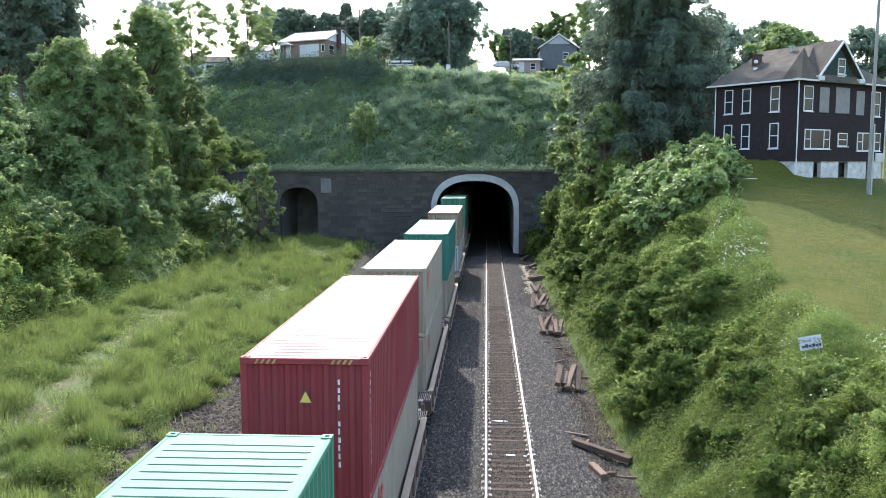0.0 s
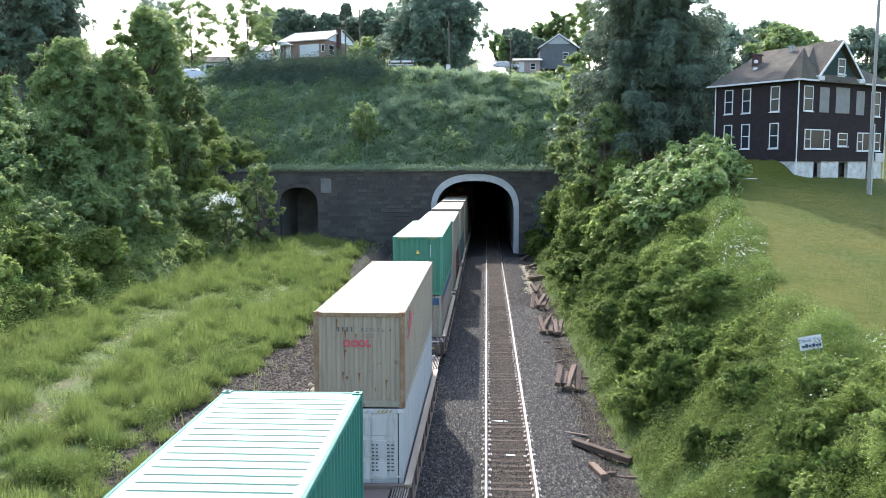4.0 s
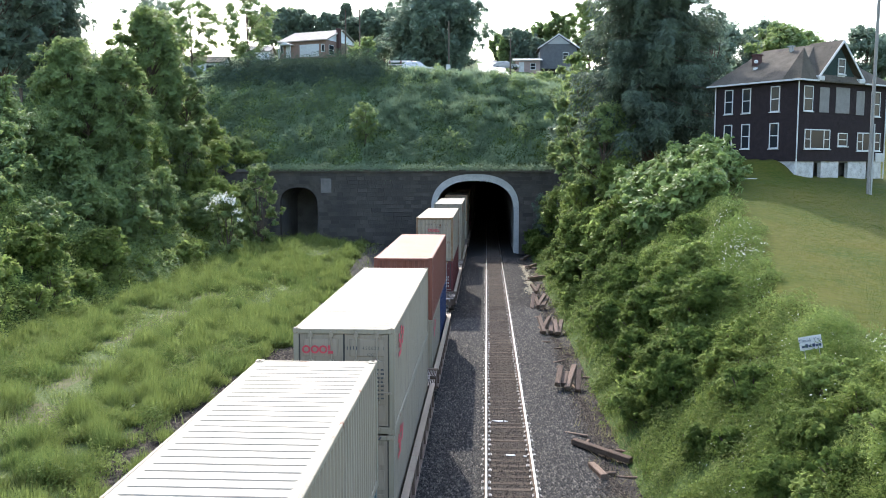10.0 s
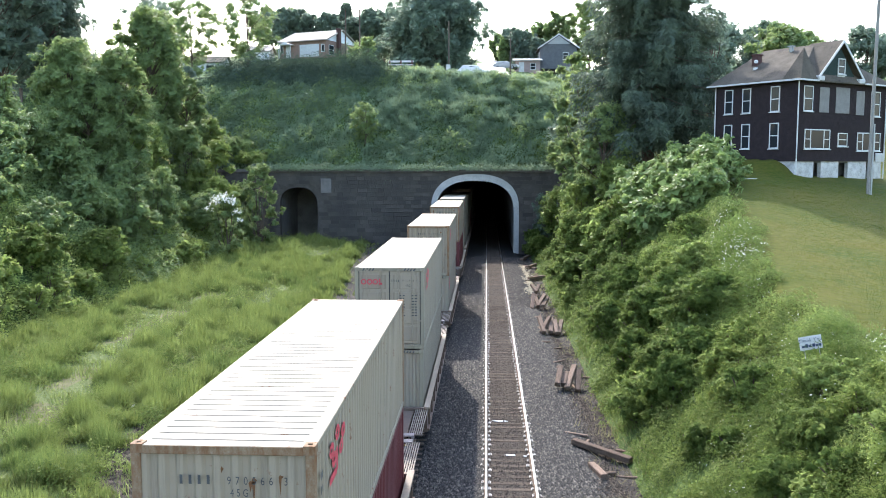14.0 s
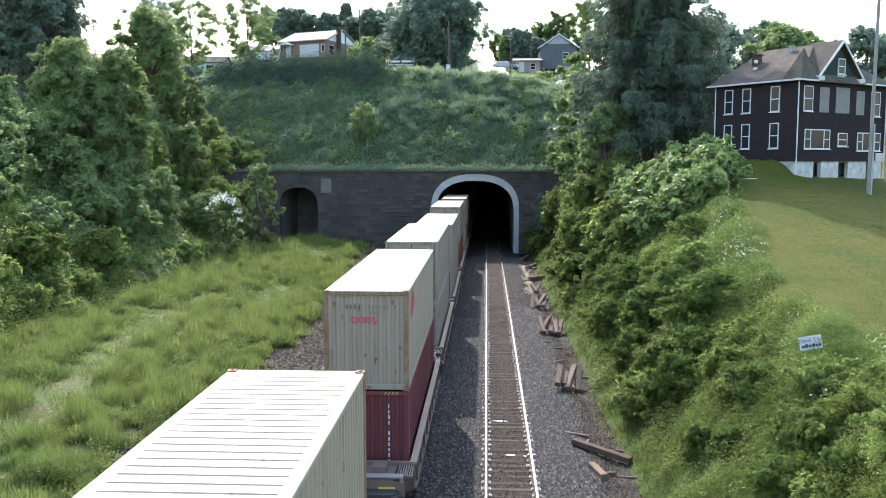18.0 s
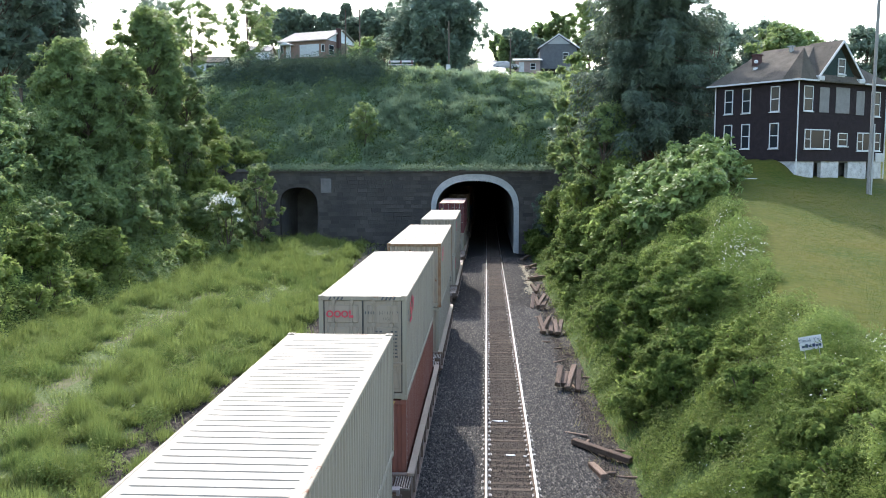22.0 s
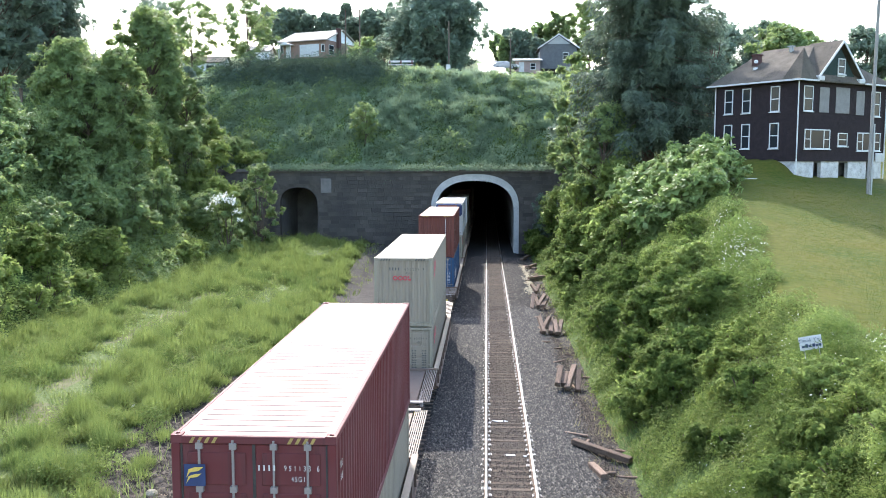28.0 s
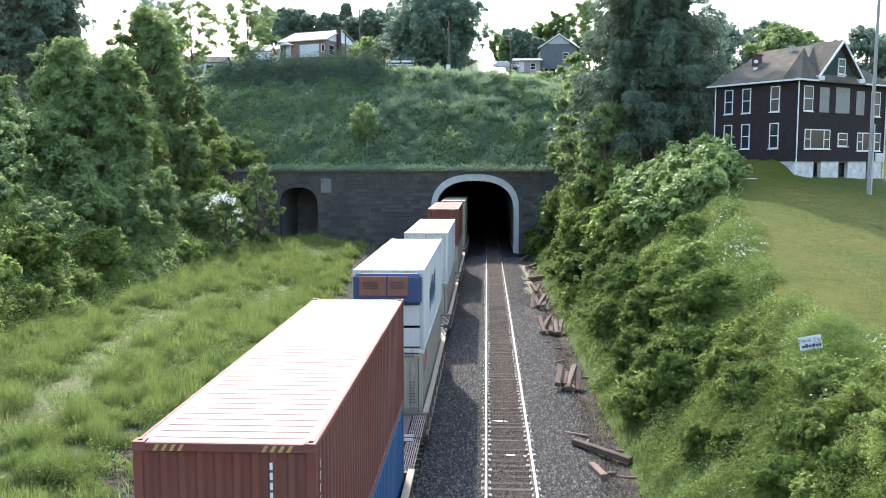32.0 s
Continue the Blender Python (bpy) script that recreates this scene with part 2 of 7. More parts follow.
def crown_lumps(rg, n, wide, high, base=0.0, top_heavy=0.5, lump=0.38):
    """Lumps that fill an uneven egg-shaped crown of that width and height, above base."""
    out = []
    rl = wide * 0.5 * lump
    for k in range(n):
        u = (k + 0.5) / n
        prof = math.sin(math.pi * (0.10 + 0.84 * u ** (2 * top_heavy))) ** 0.6
        ang = k * 2.39996 + rg.uniform(-0.6, 0.6)
        r = max(0.0, wide * 0.5 * prof - rl * 0.6) * rg.uniform(0.55, 1.0)
        s = rl * rg.uniform(0.65, 1.2)
        z = base + s * 0.8 + (high - 1.7 * s) * u
        out.append((r * math.cos(ang), r * math.sin(ang), z, s))
        if k % 2:
            far, a2, t = wide * 0.5 * prof * rg.uniform(0.88, 1.14), ang + rg.uniform(-1.2, 1.2), s * rg.uniform(0.34, 0.6)
            out.append((far * math.cos(a2), far * math.sin(a2), z + rg.uniform(-0.2, 0.9) * s, t))
    return out


def foliage_mesh(rg, name, lumps, count, size):
    """Outer leaves in clumps, and larger ones deep inside that close the crown."""
    count, size = int(count * 1.4), size * 0.9
    c, d = blob_points(rg, count, lumps, 1.0)
    q = [leaves(rg, c, d, size)]
    c, d = blob_points(rg, max(40, count // 5), lumps, 0.66)
    q.append(leaves(rg, c, d, size * 2.3))
    return quads_mesh(name, np.concatenate(q))


def deciduous(name, label, x, y, z, wide, high, clear, count, size, mat, seed, group="trees round the cutting", top_heavy=0.6, lumps=26, lump=0.34):
    """A tree: a tapered trunk, forking limbs and a crown of many leaves in uneven clumps."""
    rg = np.random.default_rng(seed)
    root = thing(name, label, "tree", group, pose(x, y, z - 0.15))
    ls = crown_lumps(rg, lumps, wide, high - clear, clear, top_heavy, lump)
    r0 = 0.012 * high + 0.05
    stem = [tube("t", (0, 0, 0), (rg.uniform(-.3, .3), rg.uniform(-.3, .3), high * 0.72), r0, r0 * 0.3, 8, 5, 0.12, seed)]
    part("trunk", joined("trunk", stem), M["bark"], root)
    limbs = []
    for k, (lx, ly, lz, lr) in enumerate(ls[::2]):
        z0 = max(clear * 0.6, lz - 0.35 * high * rg.uniform(0.4, 0.8))
        limbs.append(tube("l", (0, 0, z0), (lx * 0.9, ly * 0.9, lz), r0 * 0.35, r0 * 0.08, 5, 3, 0.1, seed + k))
    part("limb", joined("limb", limbs), M["bark"], root)
    part("crown", foliage_mesh(rg, "crown", ls, count, size), M[mat], root)
    return root


def conifer(name, label, x, y, z, wide, high, clear, count, seed, mat="needles", size=0.6, group="trees round the cutting", taper=0.7):
    """A conifer: straight trunk, whorled boughs that sag and lift at the tip, twigs to both sides with hanging sprays."""
    rg = np.random.default_rng(seed)
    root = thing(name, label, "tree", group, pose(x, y, z - 0.15))
    part("trunk", tube("trunk", (0, 0, 0), (0, 0, high * 0.97), 0.016 * high + 0.06, 0.03, 9, 6, 0.05, seed), M["bark"], root)
    step = 0.035 * high * (0.9 if high < 20 else 0.55)
    tiers = int((high - clear) / step)
    per = max(20, count // (tiers * 8))
    boughs, tris = [], []
    for k in range(tiers):
        u = k / tiers
        reach = 0.5 * wide * (1 - u) ** taper + 0.25
        for j in range(8):
            a = j * 2 * math.pi / 8 + k * 0.9 + rg.uniform(-.45, .45)
            ln = reach * rg.uniform(0.5, 1.12)
            zz = clear + (high - clear) * u + rg.uniform(-1.2, 1.2) * step
            fw = np.array([math.cos(a), math.sin(a), 0.0])
            lt = np.array([-fw[1], fw[0], 0.0])
            if ln > 1.0:
                boughs.append(tube("b", (0, 0, zz), (fw[0] * ln, fw[1] * ln, zz - 0.26 * ln), 0.05 * (1 - u) + 0.02, 0.012, 4))
            # places on twigs: along the bough, then out to one side and forward
            t = rg.random(per) ** 0.65
            side = rg.choice((-1.0, 1.0), per)
            tw = rg.random(per) ** 0.8 * (0.34 * ln * (1.08 - t) + 0.18)
            c = np.outer(t * ln + 0.55 * tw, fw) + np.outer(side * tw, lt)
            c[:, 2] += zz - ln * (0.46 * t - 0.20 * t * t) - 0.35 * tw - rg.random(per) ** 1.4 * min(1.5, 0.32 * ln)
            way = unit(0.55 * fw[None] + side[:, None] * lt * 0.7 + np.array([0, 0, -1.0]) * rg.uniform(0.15, 1.3, per)[:, None] + rg.normal(0, 0.25, (per, 3)))
            sz = (size * rg.uniform(0.6, 1.4, per))[:, None]
            flat = unit(np.cross(way, rg.normal(0, 1, (per, 3)))) * sz * 0.17
            tris.append(np.stack([c + flat, c + way * sz, c - flat], 1))
    part("bough", joined("bough", boughs), M["bark"], root)
    part("crown", quads_mesh("crown", np.concatenate(tris)), M[mat], root)
    return root


def bush(name, label, x, y, z, wide, high, count, size, mat, seed, group="", lumps=14, lump=0.45):
    rg = np.random.default_rng(seed)
    root = thing(name, label, "bush", group, pose(x, y, z - 0.1))
    ls = crown_lumps(rg, lumps, wide, high, -0.05 * high, 0.45, lump)
    stems = [tube("s", (rg.uniform(-.2, .2), rg.uniform(-.2, .2), 0), (l[0] * 0.8, l[1] * 0.8, max(l[2], 0.2)), 0.05, 0.015, 5) for l in ls[::2]]
    part("stem", joined("stem", stems), M["bark"], root)
    part("foliage", foliage_mesh(rg, "foliage", ls, count, size), M[mat], root)
    return root


# ---- the lie of the land
WALL_Y = 96.5


def smooth(a, b, v):
    t = min(1.0, max(0.0, (v - a) / (b - a)))
    return t * t * (3 - 2 * t)


def hill_z(x, y):
    """The hill over the tunnel: it falls to both sides and climbs on behind the road."""
    crest = float(np.interp(x, [-200, -60, -40, -20, -12, 0, 10, 30, 80, 300], [12, 16.3, 20.0, 21.8, 21.2, 20.5, 18.9, 18.0, 17.0, 12]))
    return crest + float(np.interp(x, [-40, -20, 0, 20], [0.23, 0.20, 0.16, 0.17])) * max(0.0, min(y - 121, 60)) + 0.03 * max(0.0, min(y - 181, 300))


def natural(x, y):
    """The old ground, before the cutting was dug."""
    right = 4.0 + 0.142 * (y - 25) - 0.12 * (x - 12) if y > 25 else 4.0 + 0.02 * (25 - y)
    right = min(right, 10.5) + 0.7 * math.exp(-((x - 20.7) ** 2 / 3.5 + (y - 68.9) ** 2 / 6)) + 0.75 * math.exp(-((x - 21.8) ** 2 / 0.9 + (y - 67.2) ** 2 / 1.5))
    left = 10.0 + 0.06 * max(0, min(y, 110))
    base = left if x < -10 else (right if x > 6 else left + (right - left) * (x + 10) / 16)
    k = smooth(78, 114, y) if x < 6 else smooth(74, 118, y)
    return base + (hill_z(x, y) - base) * k


def ground_z(x, y, rough=True):
    bed = -0.47
    if x < -10.5:
        bed += min(0.8, (-10.5 - x) * 0.1) + smooth(60, 96, y) * 1.0
    toe_r = 4.9 + 0.25 * noise.noise((y * 0.15, 3.0, 0))
    side_r = (x - toe_r) * 0.95 - 0.47
    side_l = (-25.0 - x) * 0.8 + 0.4 + smooth(60, 96, y) * 1.0
    back = 8.5 + 0.80 * (y - 97.0) if y > 96.9 else -9.0
    cut = max(bed, side_r, side_l, back)
    nat = natural(x, y)
    # a soft shoulder where the slope meets the old ground
    h = 0.5 * (cut + nat - math.sqrt((cut - nat) ** 2 + 0.5)) + 0.0 if cut > bed + 0.6 else min(cut, nat)
    if rough:
        steep = 1.0 if h > bed + 0.3 and (x < -25 or 5 < x < 12 or y > 97) else 0.25
        h += steep * (0.35 * noise.noise((x * 0.25, y * 0.25, 7.0)) + 0.12 * noise.noise((x * 0.9, y * 0.9, 2.0)))
        if -12 < x < 5 and y < 96.9:
            h = min(h, bed + 0.08)
    return h


def lawn_edge(y):
    """Where the mown lawn begins, above the right bank."""
    return float(np.interp(y, [0, 20, 25, 27.5, 28.8, 32, 35.7, 36.8, 42, 48, 58, 70], [12.6, 12.6, 12.4, 12.2, 11.4, 10.6, 10.7, 11.6, 12.6, 13.3, 15.0, 17.0]))


def path_x(y):
    """The worn path through the meadow."""
    return float(np.interp(y, [15, 30, 35, 44, 62], [-16.4, -16.9, -17.3, -18.9, -19.3]))


def stone_edge(y):
    """Where the meadow gives way to cinders."""
    return float(np.interp(y, [15, 27, 32, 39, 49, 60, 73, 96], [-11.8, -12.0, -12.8, -12.2, -11.4, -11.9, -12.4, -13.0]))


LATTICE = []


def sheet_z(x, y):
    """Height of the ground sheet itself under arrays of points."""
    xs, ys, z = LATTICE
    i = np.clip(np.searchsorted(xs, x) - 1, 0, len(xs) - 2)
    j = np.clip(np.searchsorted(ys, y) - 1, 0, len(ys) - 2)
    u, w = (x - xs[i]) / (xs[i + 1] - xs[i]), (y - ys[j]) / (ys[j + 1] - ys[j])
    return z[j, i] * (1 - u) * (1 - w) + z[j, i + 1] * u * (1 - w) + z[j + 1, i] * (1 - u) * w + z[j + 1, i + 1] * u * w


def ground():
    xs = np.concatenate([[-3000, -1200, -500, -250, -150, -110, -90, -75, -62, -54], np.arange(-48, 40.1, 0.8), [44, 50, 58, 68, 80, 100, 140, 250, 500, 1200, 3000]])
    ys = np.concatenate([[-1500, -500, -200, -100, -60, -30, -15, -6], np.arange(0, 96, 1.0), [96.3, 96.95], np.arange(98, 130, 1.0), [133, 137, 142, 150, 160, 175, 200, 240, 300, 400, 700, 1500, 3500]])
    v = [(x, y, ground_z(x, y)) for y in ys for x in xs]
    nx = len(xs)
    LATTICE.extend((xs, ys, np.array([p[2] for p in v]).reshape(len(ys), nx)))
    f, mats = [], []
    for j in range(len(ys) - 1):
        for i in range(nx - 1):
            x, y = (xs[i] + xs[i + 1]) / 2, (ys[j] + ys[j + 1]) / 2
            if 96.2 < y < 97 and -40 < x < 16:
                continue
            f.append((j * nx + i, j * nx + i + 1, (j + 1) * nx + i + 1, (j + 1) * nx + i))
            z = v[f[-1][0]][2]
            edge = 1.2 * noise.noise((x * 0.3, y * 0.3, 1.0))
            if abs(x) > 60 or y > 135 or y < -20:
                mats.append(4)
            elif stone_edge(y) - 0.3 + 0.6 * edge < x < 4.7 and y < 97:
                mats.append(0)
            elif -25 < x <= -10 and y < 97:
                mats.append(5 if abs(x - path_x(y) + 0.4 * edge) < 0.9 and y < 62 and noise.noise((x * 0.4, y * 0.22, 6.0)) > -0.05 else 1)
            elif x > lawn_edge(y) - 0.8 and y < 125:
                mats.append(3)
            else:
                mats.append(2)
    me = mesh_of("ground", v, f)
    for k in ("cinder", "grass", "soil", "lawn", "far_ground", "path"):
        me.materials.append(M[k])
    me.polygons.foreach_set("material_index", mats)
    for p in me.polygons:
        p.use_smooth = True
    return tagged(new("ground", me), "grassy railway cutting with steep weedy slopes and a lawn above", "ground", "", "structure")


ground()


# ---- tracks
TRACKS = (0.787, -3.447)


def track(cx, name, label):
    root = thing(name, label, "railway track", "tracks", pose(cx, 0, 0), "structure")
    for s in (-1, 1):
        prof = [(-0.075, -0.18), (0.075, -0.18), (0.075, -0.165), (0.012, -0.145), (0.012, -0.045), (0.036, -0.035), (0.036, -0.004), (0.028, 0), (-0.028, 0), (-0.036, -0.004), (-0.036, -0.035), (-0.012, -0.045), (-0.012, -0.145), (-0.075, -0.165)]
        me = sweep("rail", [[(s * 0.7525 + px, y, pz) for px, pz in prof] for y in (-60, 20, 60, 100, 480)])
        me.materials.append(M["rail_rust"])
        me.materials.append(M["steel"])
        idx = []
        for p in me.polygons:
            c = p.center
            idx.append(1 if c.z > -0.006 and len(p.vertices) == 4 else 0)
        me.polygons.foreach_set("material_index", idx)
        ob = new("rail", me)
        ob.parent = root
    return root


track_near = track(TRACKS[0], "track_1", "empty railway track with shiny rails on worn wooden ties")
track_train = track(TRACKS[1], "track_2", "railway track under the freight train")


def ballast():
    """The two ballast beds: a raised profile with sloping shoulders."""
    prof = [(-8.0, -0.50), (-5.9, -0.27), (-5.2, -0.215), (-1.9, -0.215), (-1.35, -0.235), (-0.8, -0.185), (0.02, -0.197), (1.55, -0.197), (2.3, -0.185), (2.9, -0.25), (4.3, -0.50)]
    ys = np.concatenate([np.arange(-20, 97, 0.45), [130, 480]])
    v, f = [], []
    for y in ys:
        for k, (x, z) in enumerate(prof):
            v.append((x + (0.12 * noise.noise((y * 0.8, k, 0)) if k in (0, 10) else 0), y, z + 0.025 * noise.noise((x * 3, y * 2.5, 4))))
    n = len(prof)
    f = [(j * n + i, j * n + i + 1, (j + 1) * n + i + 1, (j + 1) * n + i) for j in range(len(ys) - 1) for i in range(n - 1)]
    me = mesh_of("ballast", v, f)
    me.materials.append(M["gravel"])
    me.materials.append(M["dusty"])
    me.polygons.foreach_set("material_index", [1 if -0.25 < p.center.x - TRACKS[0] + 0.25 < 0.6 else 0 for p in me.polygons])
    return tagged(new("ballast_bed", me), "grey crushed-stone ballast under both tracks", "ballast", "", "structure")


ballast()


def ballast_stones():
    """Loose stones that stand out of the bed, joined into one."""
    rg = np.random.default_rng(5)
    # the dense shoulders by the empty track, the cinders by the meadow, the gauge, and the rest far off
    zones = ((46000, -2.1, 0.0, 15, 55, 1.5), (62000, 1.6, 4.8, 15, 60, 1.5), (30000, -13.2, -6.6, 18, 62, 1.2), (12000, 0.1, 1.5, 15, 60, 1.4), (14000, -2.1, 5.0, 50, 92, 1.0))
    x = np.concatenate([rg.uniform(x0, x1, n) for n, x0, x1, y0, y1, q in zones])
    y = np.concatenate([y0 + (y1 - y0) * rg.random(n) ** q for n, x0, x1, y0, y1, q in zones])
    prof_x = [-13, -8.0, -5.9, -5.2, -1.9, -1.35, -0.8, 2.3, 2.9, 4.3, 5]
    prof_z = [-0.45, -0.50, -0.27, -0.215, -0.215, -0.235, -0.195, -0.195, -0.25, -0.50, -0.50]
    z = np.interp(x, prof_x, prof_z)
    z = np.where(np.abs(x - TRACKS[0]) < 0.66, z - 0.005, z)
    z = np.where(x < -6.4, np.maximum(z, sheet_z(x, y) - 0.005), z)
    keep = x > np.array([stone_edge(v) for v in y]) - 0.6 * rg.random(len(y))
    x, y, z = x[keep], y[keep], z[keep]
    s = 0.034 + 0.036 * rg.random(len(x)) + 0.02 * rg.random(len(x)) ** 5
    s = np.where(np.abs(x - TRACKS[0]) < 0.66, s * 0.6, s)
    s = np.where(x < -7.4, s * 1.3, s)
    base = np.array([(1, 0, 0), (-0.2, 0.95, 0.1), (-0.9, -0.3, 0), (0.1, -0.9, 0.05), (0.1, 0.1, 0.85)])
    tri = [(0, 1, 4), (1, 2, 4), (2, 3, 4), (3, 0, 4)]
    a = rg.uniform(0, 6.283, len(x))
    ca, sa = np.cos(a), np.sin(a)
    b = base[None] * rg.uniform(0.65, 1.35, (len(x), 5, 1)) * s[:, None, None]
    b[:, :, 0] *= np.where(x < -7.4, 2.0, 1.0)[:, None]
    px = b[:, :, 0] * ca[:, None] - b[:, :, 1] * sa[:, None] + x[:, None]
    py = b[:, :, 0] * sa[:, None] + b[:, :, 1] * ca[:, None] + y[:, None]
    pz = b[:, :, 2] + z[:, None]
    v = np.stack([px, py, pz], -1).reshape(-1, 3)
    f = (np.arange(len(x))[:, None, None] * 5 + np.array(tri)[None]).reshape(-1)
    me = bpy.data.meshes.new("stones")
    me.vertices.add(len(v))
    me.vertices.foreach_set("co", v.astype(np.float32).reshape(-1))
    me.loops.add(len(f))
    me.loops.foreach_set("vertex_index", f.astype(np.int32))
    me.polygons.add(len(f) // 3)
    me.polygons.foreach_set("loop_start", np.arange(0, len(f), 3, dtype=np.int32))
    me.polygons.foreach_set("loop_total", np.full(len(f) // 3, 3, np.int32))
    me.update()
    m, nn, l, p = nodes_of("loose_stone")
    geo = nn.new("ShaderNodeNewGeometry")
    few = nn.new("ShaderNodeMath")
    few.operation = "POWER"
    few.inputs[1].default_value = 3.6
    l.new(geo.outputs["Random Per Island"], few.inputs[0])
    c = mix_color(nn, l, few.outputs[0], (0.006, 0.0055, 0.005), (0.122, 0.107, 0.088))
    l.new(c, p.inputs["Base Color"])
    p.inputs["Roughness"].default_value = 0.85
    me.materials.append(m)
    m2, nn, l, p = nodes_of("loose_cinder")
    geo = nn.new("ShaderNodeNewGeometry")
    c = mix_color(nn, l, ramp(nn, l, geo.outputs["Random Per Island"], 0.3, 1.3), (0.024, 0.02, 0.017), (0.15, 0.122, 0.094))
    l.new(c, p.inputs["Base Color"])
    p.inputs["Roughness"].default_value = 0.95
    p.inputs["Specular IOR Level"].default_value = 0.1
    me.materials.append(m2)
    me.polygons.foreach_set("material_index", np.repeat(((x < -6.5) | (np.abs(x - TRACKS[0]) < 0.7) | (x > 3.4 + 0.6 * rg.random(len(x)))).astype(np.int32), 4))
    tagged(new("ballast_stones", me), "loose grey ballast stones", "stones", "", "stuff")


ballast_stones()


# ---- tunnel portal
def arch_line(half, spring, top, n=20, foot=-0.5):
    """An arch's outline from the left foot to the right foot: straight legs, a flattened curve above."""
    pts = [(-half, foot)]
    for k in range(n + 1):
        a = math.pi - math.pi * k / n
        pts.append((half * math.copysign(abs(math.cos(a)) ** 0.85, math.cos(a)), spring + (top - spring) * math.sin(a) ** 0.8))
    pts.append((half, foot))
    return pts


TUNNEL_X = -1.25


def portal():
    root = thing("tunnel_portal", "soot-blackened stone tunnel portal with a pale arch ring", "tunnel portal", "", pose(0, WALL_Y, 0), "structure")
    inner = arch_line(4.26, 4.3, 7.66)
    outer = arch_line(4.82, 4.5, 8.38)
    # wall face round the arch: a skin from the arch outline up to the coping, left and right
    old = arch_line(2.1, 4.9, 6.9, 12)
    x0, x1, top = -40.0, 16.0, 8.55
    v, f = [], []

    def slab(poly):
        k = len(v)
        n = len(poly)
        v.extend((x, 0, z) for x, z in poly)
        v.extend((x, 0.75, z) for x, z in poly)
        f.append(tuple(k + i for i in range(n)))
        f.append(tuple(k + n + i for i in reversed(range(n))))
        f.extend((k + i, k + n + i, k + n + (i + 1) % n, k + (i + 1) % n) for i in range(n))

    def over(cx, line):
        for (xa, za), (xb, zb) in zip(line[1:-2], line[2:-1]):
            slab([(cx + xa, za), (cx + xb, zb), (cx + xb, top), (cx + xa, top)])

    over(TUNNEL_X, outer)
    over(-20.8, old)
    slab([(x0, -1), (-22.9, -1), (-22.9, top), (x0, top)])
    slab([(-18.7, -1), (TUNNEL_X - 4.82, -1), (TUNNEL_X - 4.82, top), (-18.7, top)])
    slab([(TUNNEL_X + 4.82, -1), (x1, -1), (x1, top), (TUNNEL_X + 4.82, top)])
    part("wall", mesh_of("wall", v, f), M["stone"], root)
    ring_v, ring_f = [], []
    n = len(inner)
    for y in (-0.12, 0.8):
        ring_v += [(TUNNEL_X + x, y, z) for x, z in inner] + [(TUNNEL_X + x, y, z) for x, z in outer]
    for i in range(n - 1):
        ring_f += [(i, i + 1, n + i + 1, n + i), (2 * n + i, 3 * n + i, 3 * n + i + 1, 2 * n + i + 1), (i, 2 * n + i, 2 * n + i + 1, i + 1), (n + i, n + i + 1, 3 * n + i + 1, 3 * n + i)]
    part("arch_ring", mesh_of("arch_ring", ring_v, ring_f), M["concrete"], root, "pale grey concrete arch ring")
    part("coping", boxes("coping", [(x0, -0.18, top, x1, 0.9, top + 0.35)], 0.03), M["stone"], root)
    part("pilaster", boxes("pilaster", [(-18.3, -0.1, 6.3, -17.1, 0.1, 7.9)], 0.03), M["brick_pale"], root, "pale stone tablet")
    # lining: the long bore, open towards the camera
    bore = arch_line(4.26, 4.3, 7.66, 20, -0.6)
    lv = [(TUNNEL_X + x, y, z) for y in (0.7, 20, 400) for x, z in bore]
    m = len(bore)
    lf = [(k * m + i, k * m + i + 1, (k + 1) * m + i + 1, (k + 1) * m + i) for k in range(2) for i in range(m - 1)]
    lf.append(tuple(2 * m + i for i in range(m)))
    part("lining", mesh_of("lining", lv, lf), M["lining"], root, "smoke-stained concrete tunnel lining")
    ov = [(-20.8 + x, y, z) for y in (0.6, 9.0) for x, z in old]
    m = len(old)
    of = [(i, i + 1, m + i + 1, m + i) for i in range(m - 1)] + [tuple(m + i for i in range(m))]
    part("old_bore", mesh_of("old_bore", ov, of), M["soot"], root, "dark recess of a disused bore")
    # stone courses, proud of the joints
    rg = random.Random(4)
    items = []
    z = 0.2
    while z < top - 0.3:
        h = 0.44
        x = -24.5 + rg.uniform(0, 0.5)
        while x < 6.5:
            w = rg.uniform(0.6, 1.25)
            xc = x + w / 2
            ro = max(0.0, 1 - ((xc - TUNNEL_X) / 5.4) ** 2) ** 0.5 * 4.2 + 4.7
            in_main = abs(xc - TUNNEL_X) < 5.3 and z < ro - (0.3 if abs(xc - TUNNEL_X) > 4 else 0)
            in_old = abs(xc + 20.8) < 2.65 and z < 7.0
            if not in_main and not in_old:
                d = rg.uniform(0.02, 0.10)
                items.append((x + 0.012, -d, z + 0.02, x + w - 0.012, 0.02, z + h - 0.02))
            x += w
        z += h
    part("stonework", boxes("stonework", items), M["blocks"], root, "rows of rough sooty ashlar blocks")


portal()


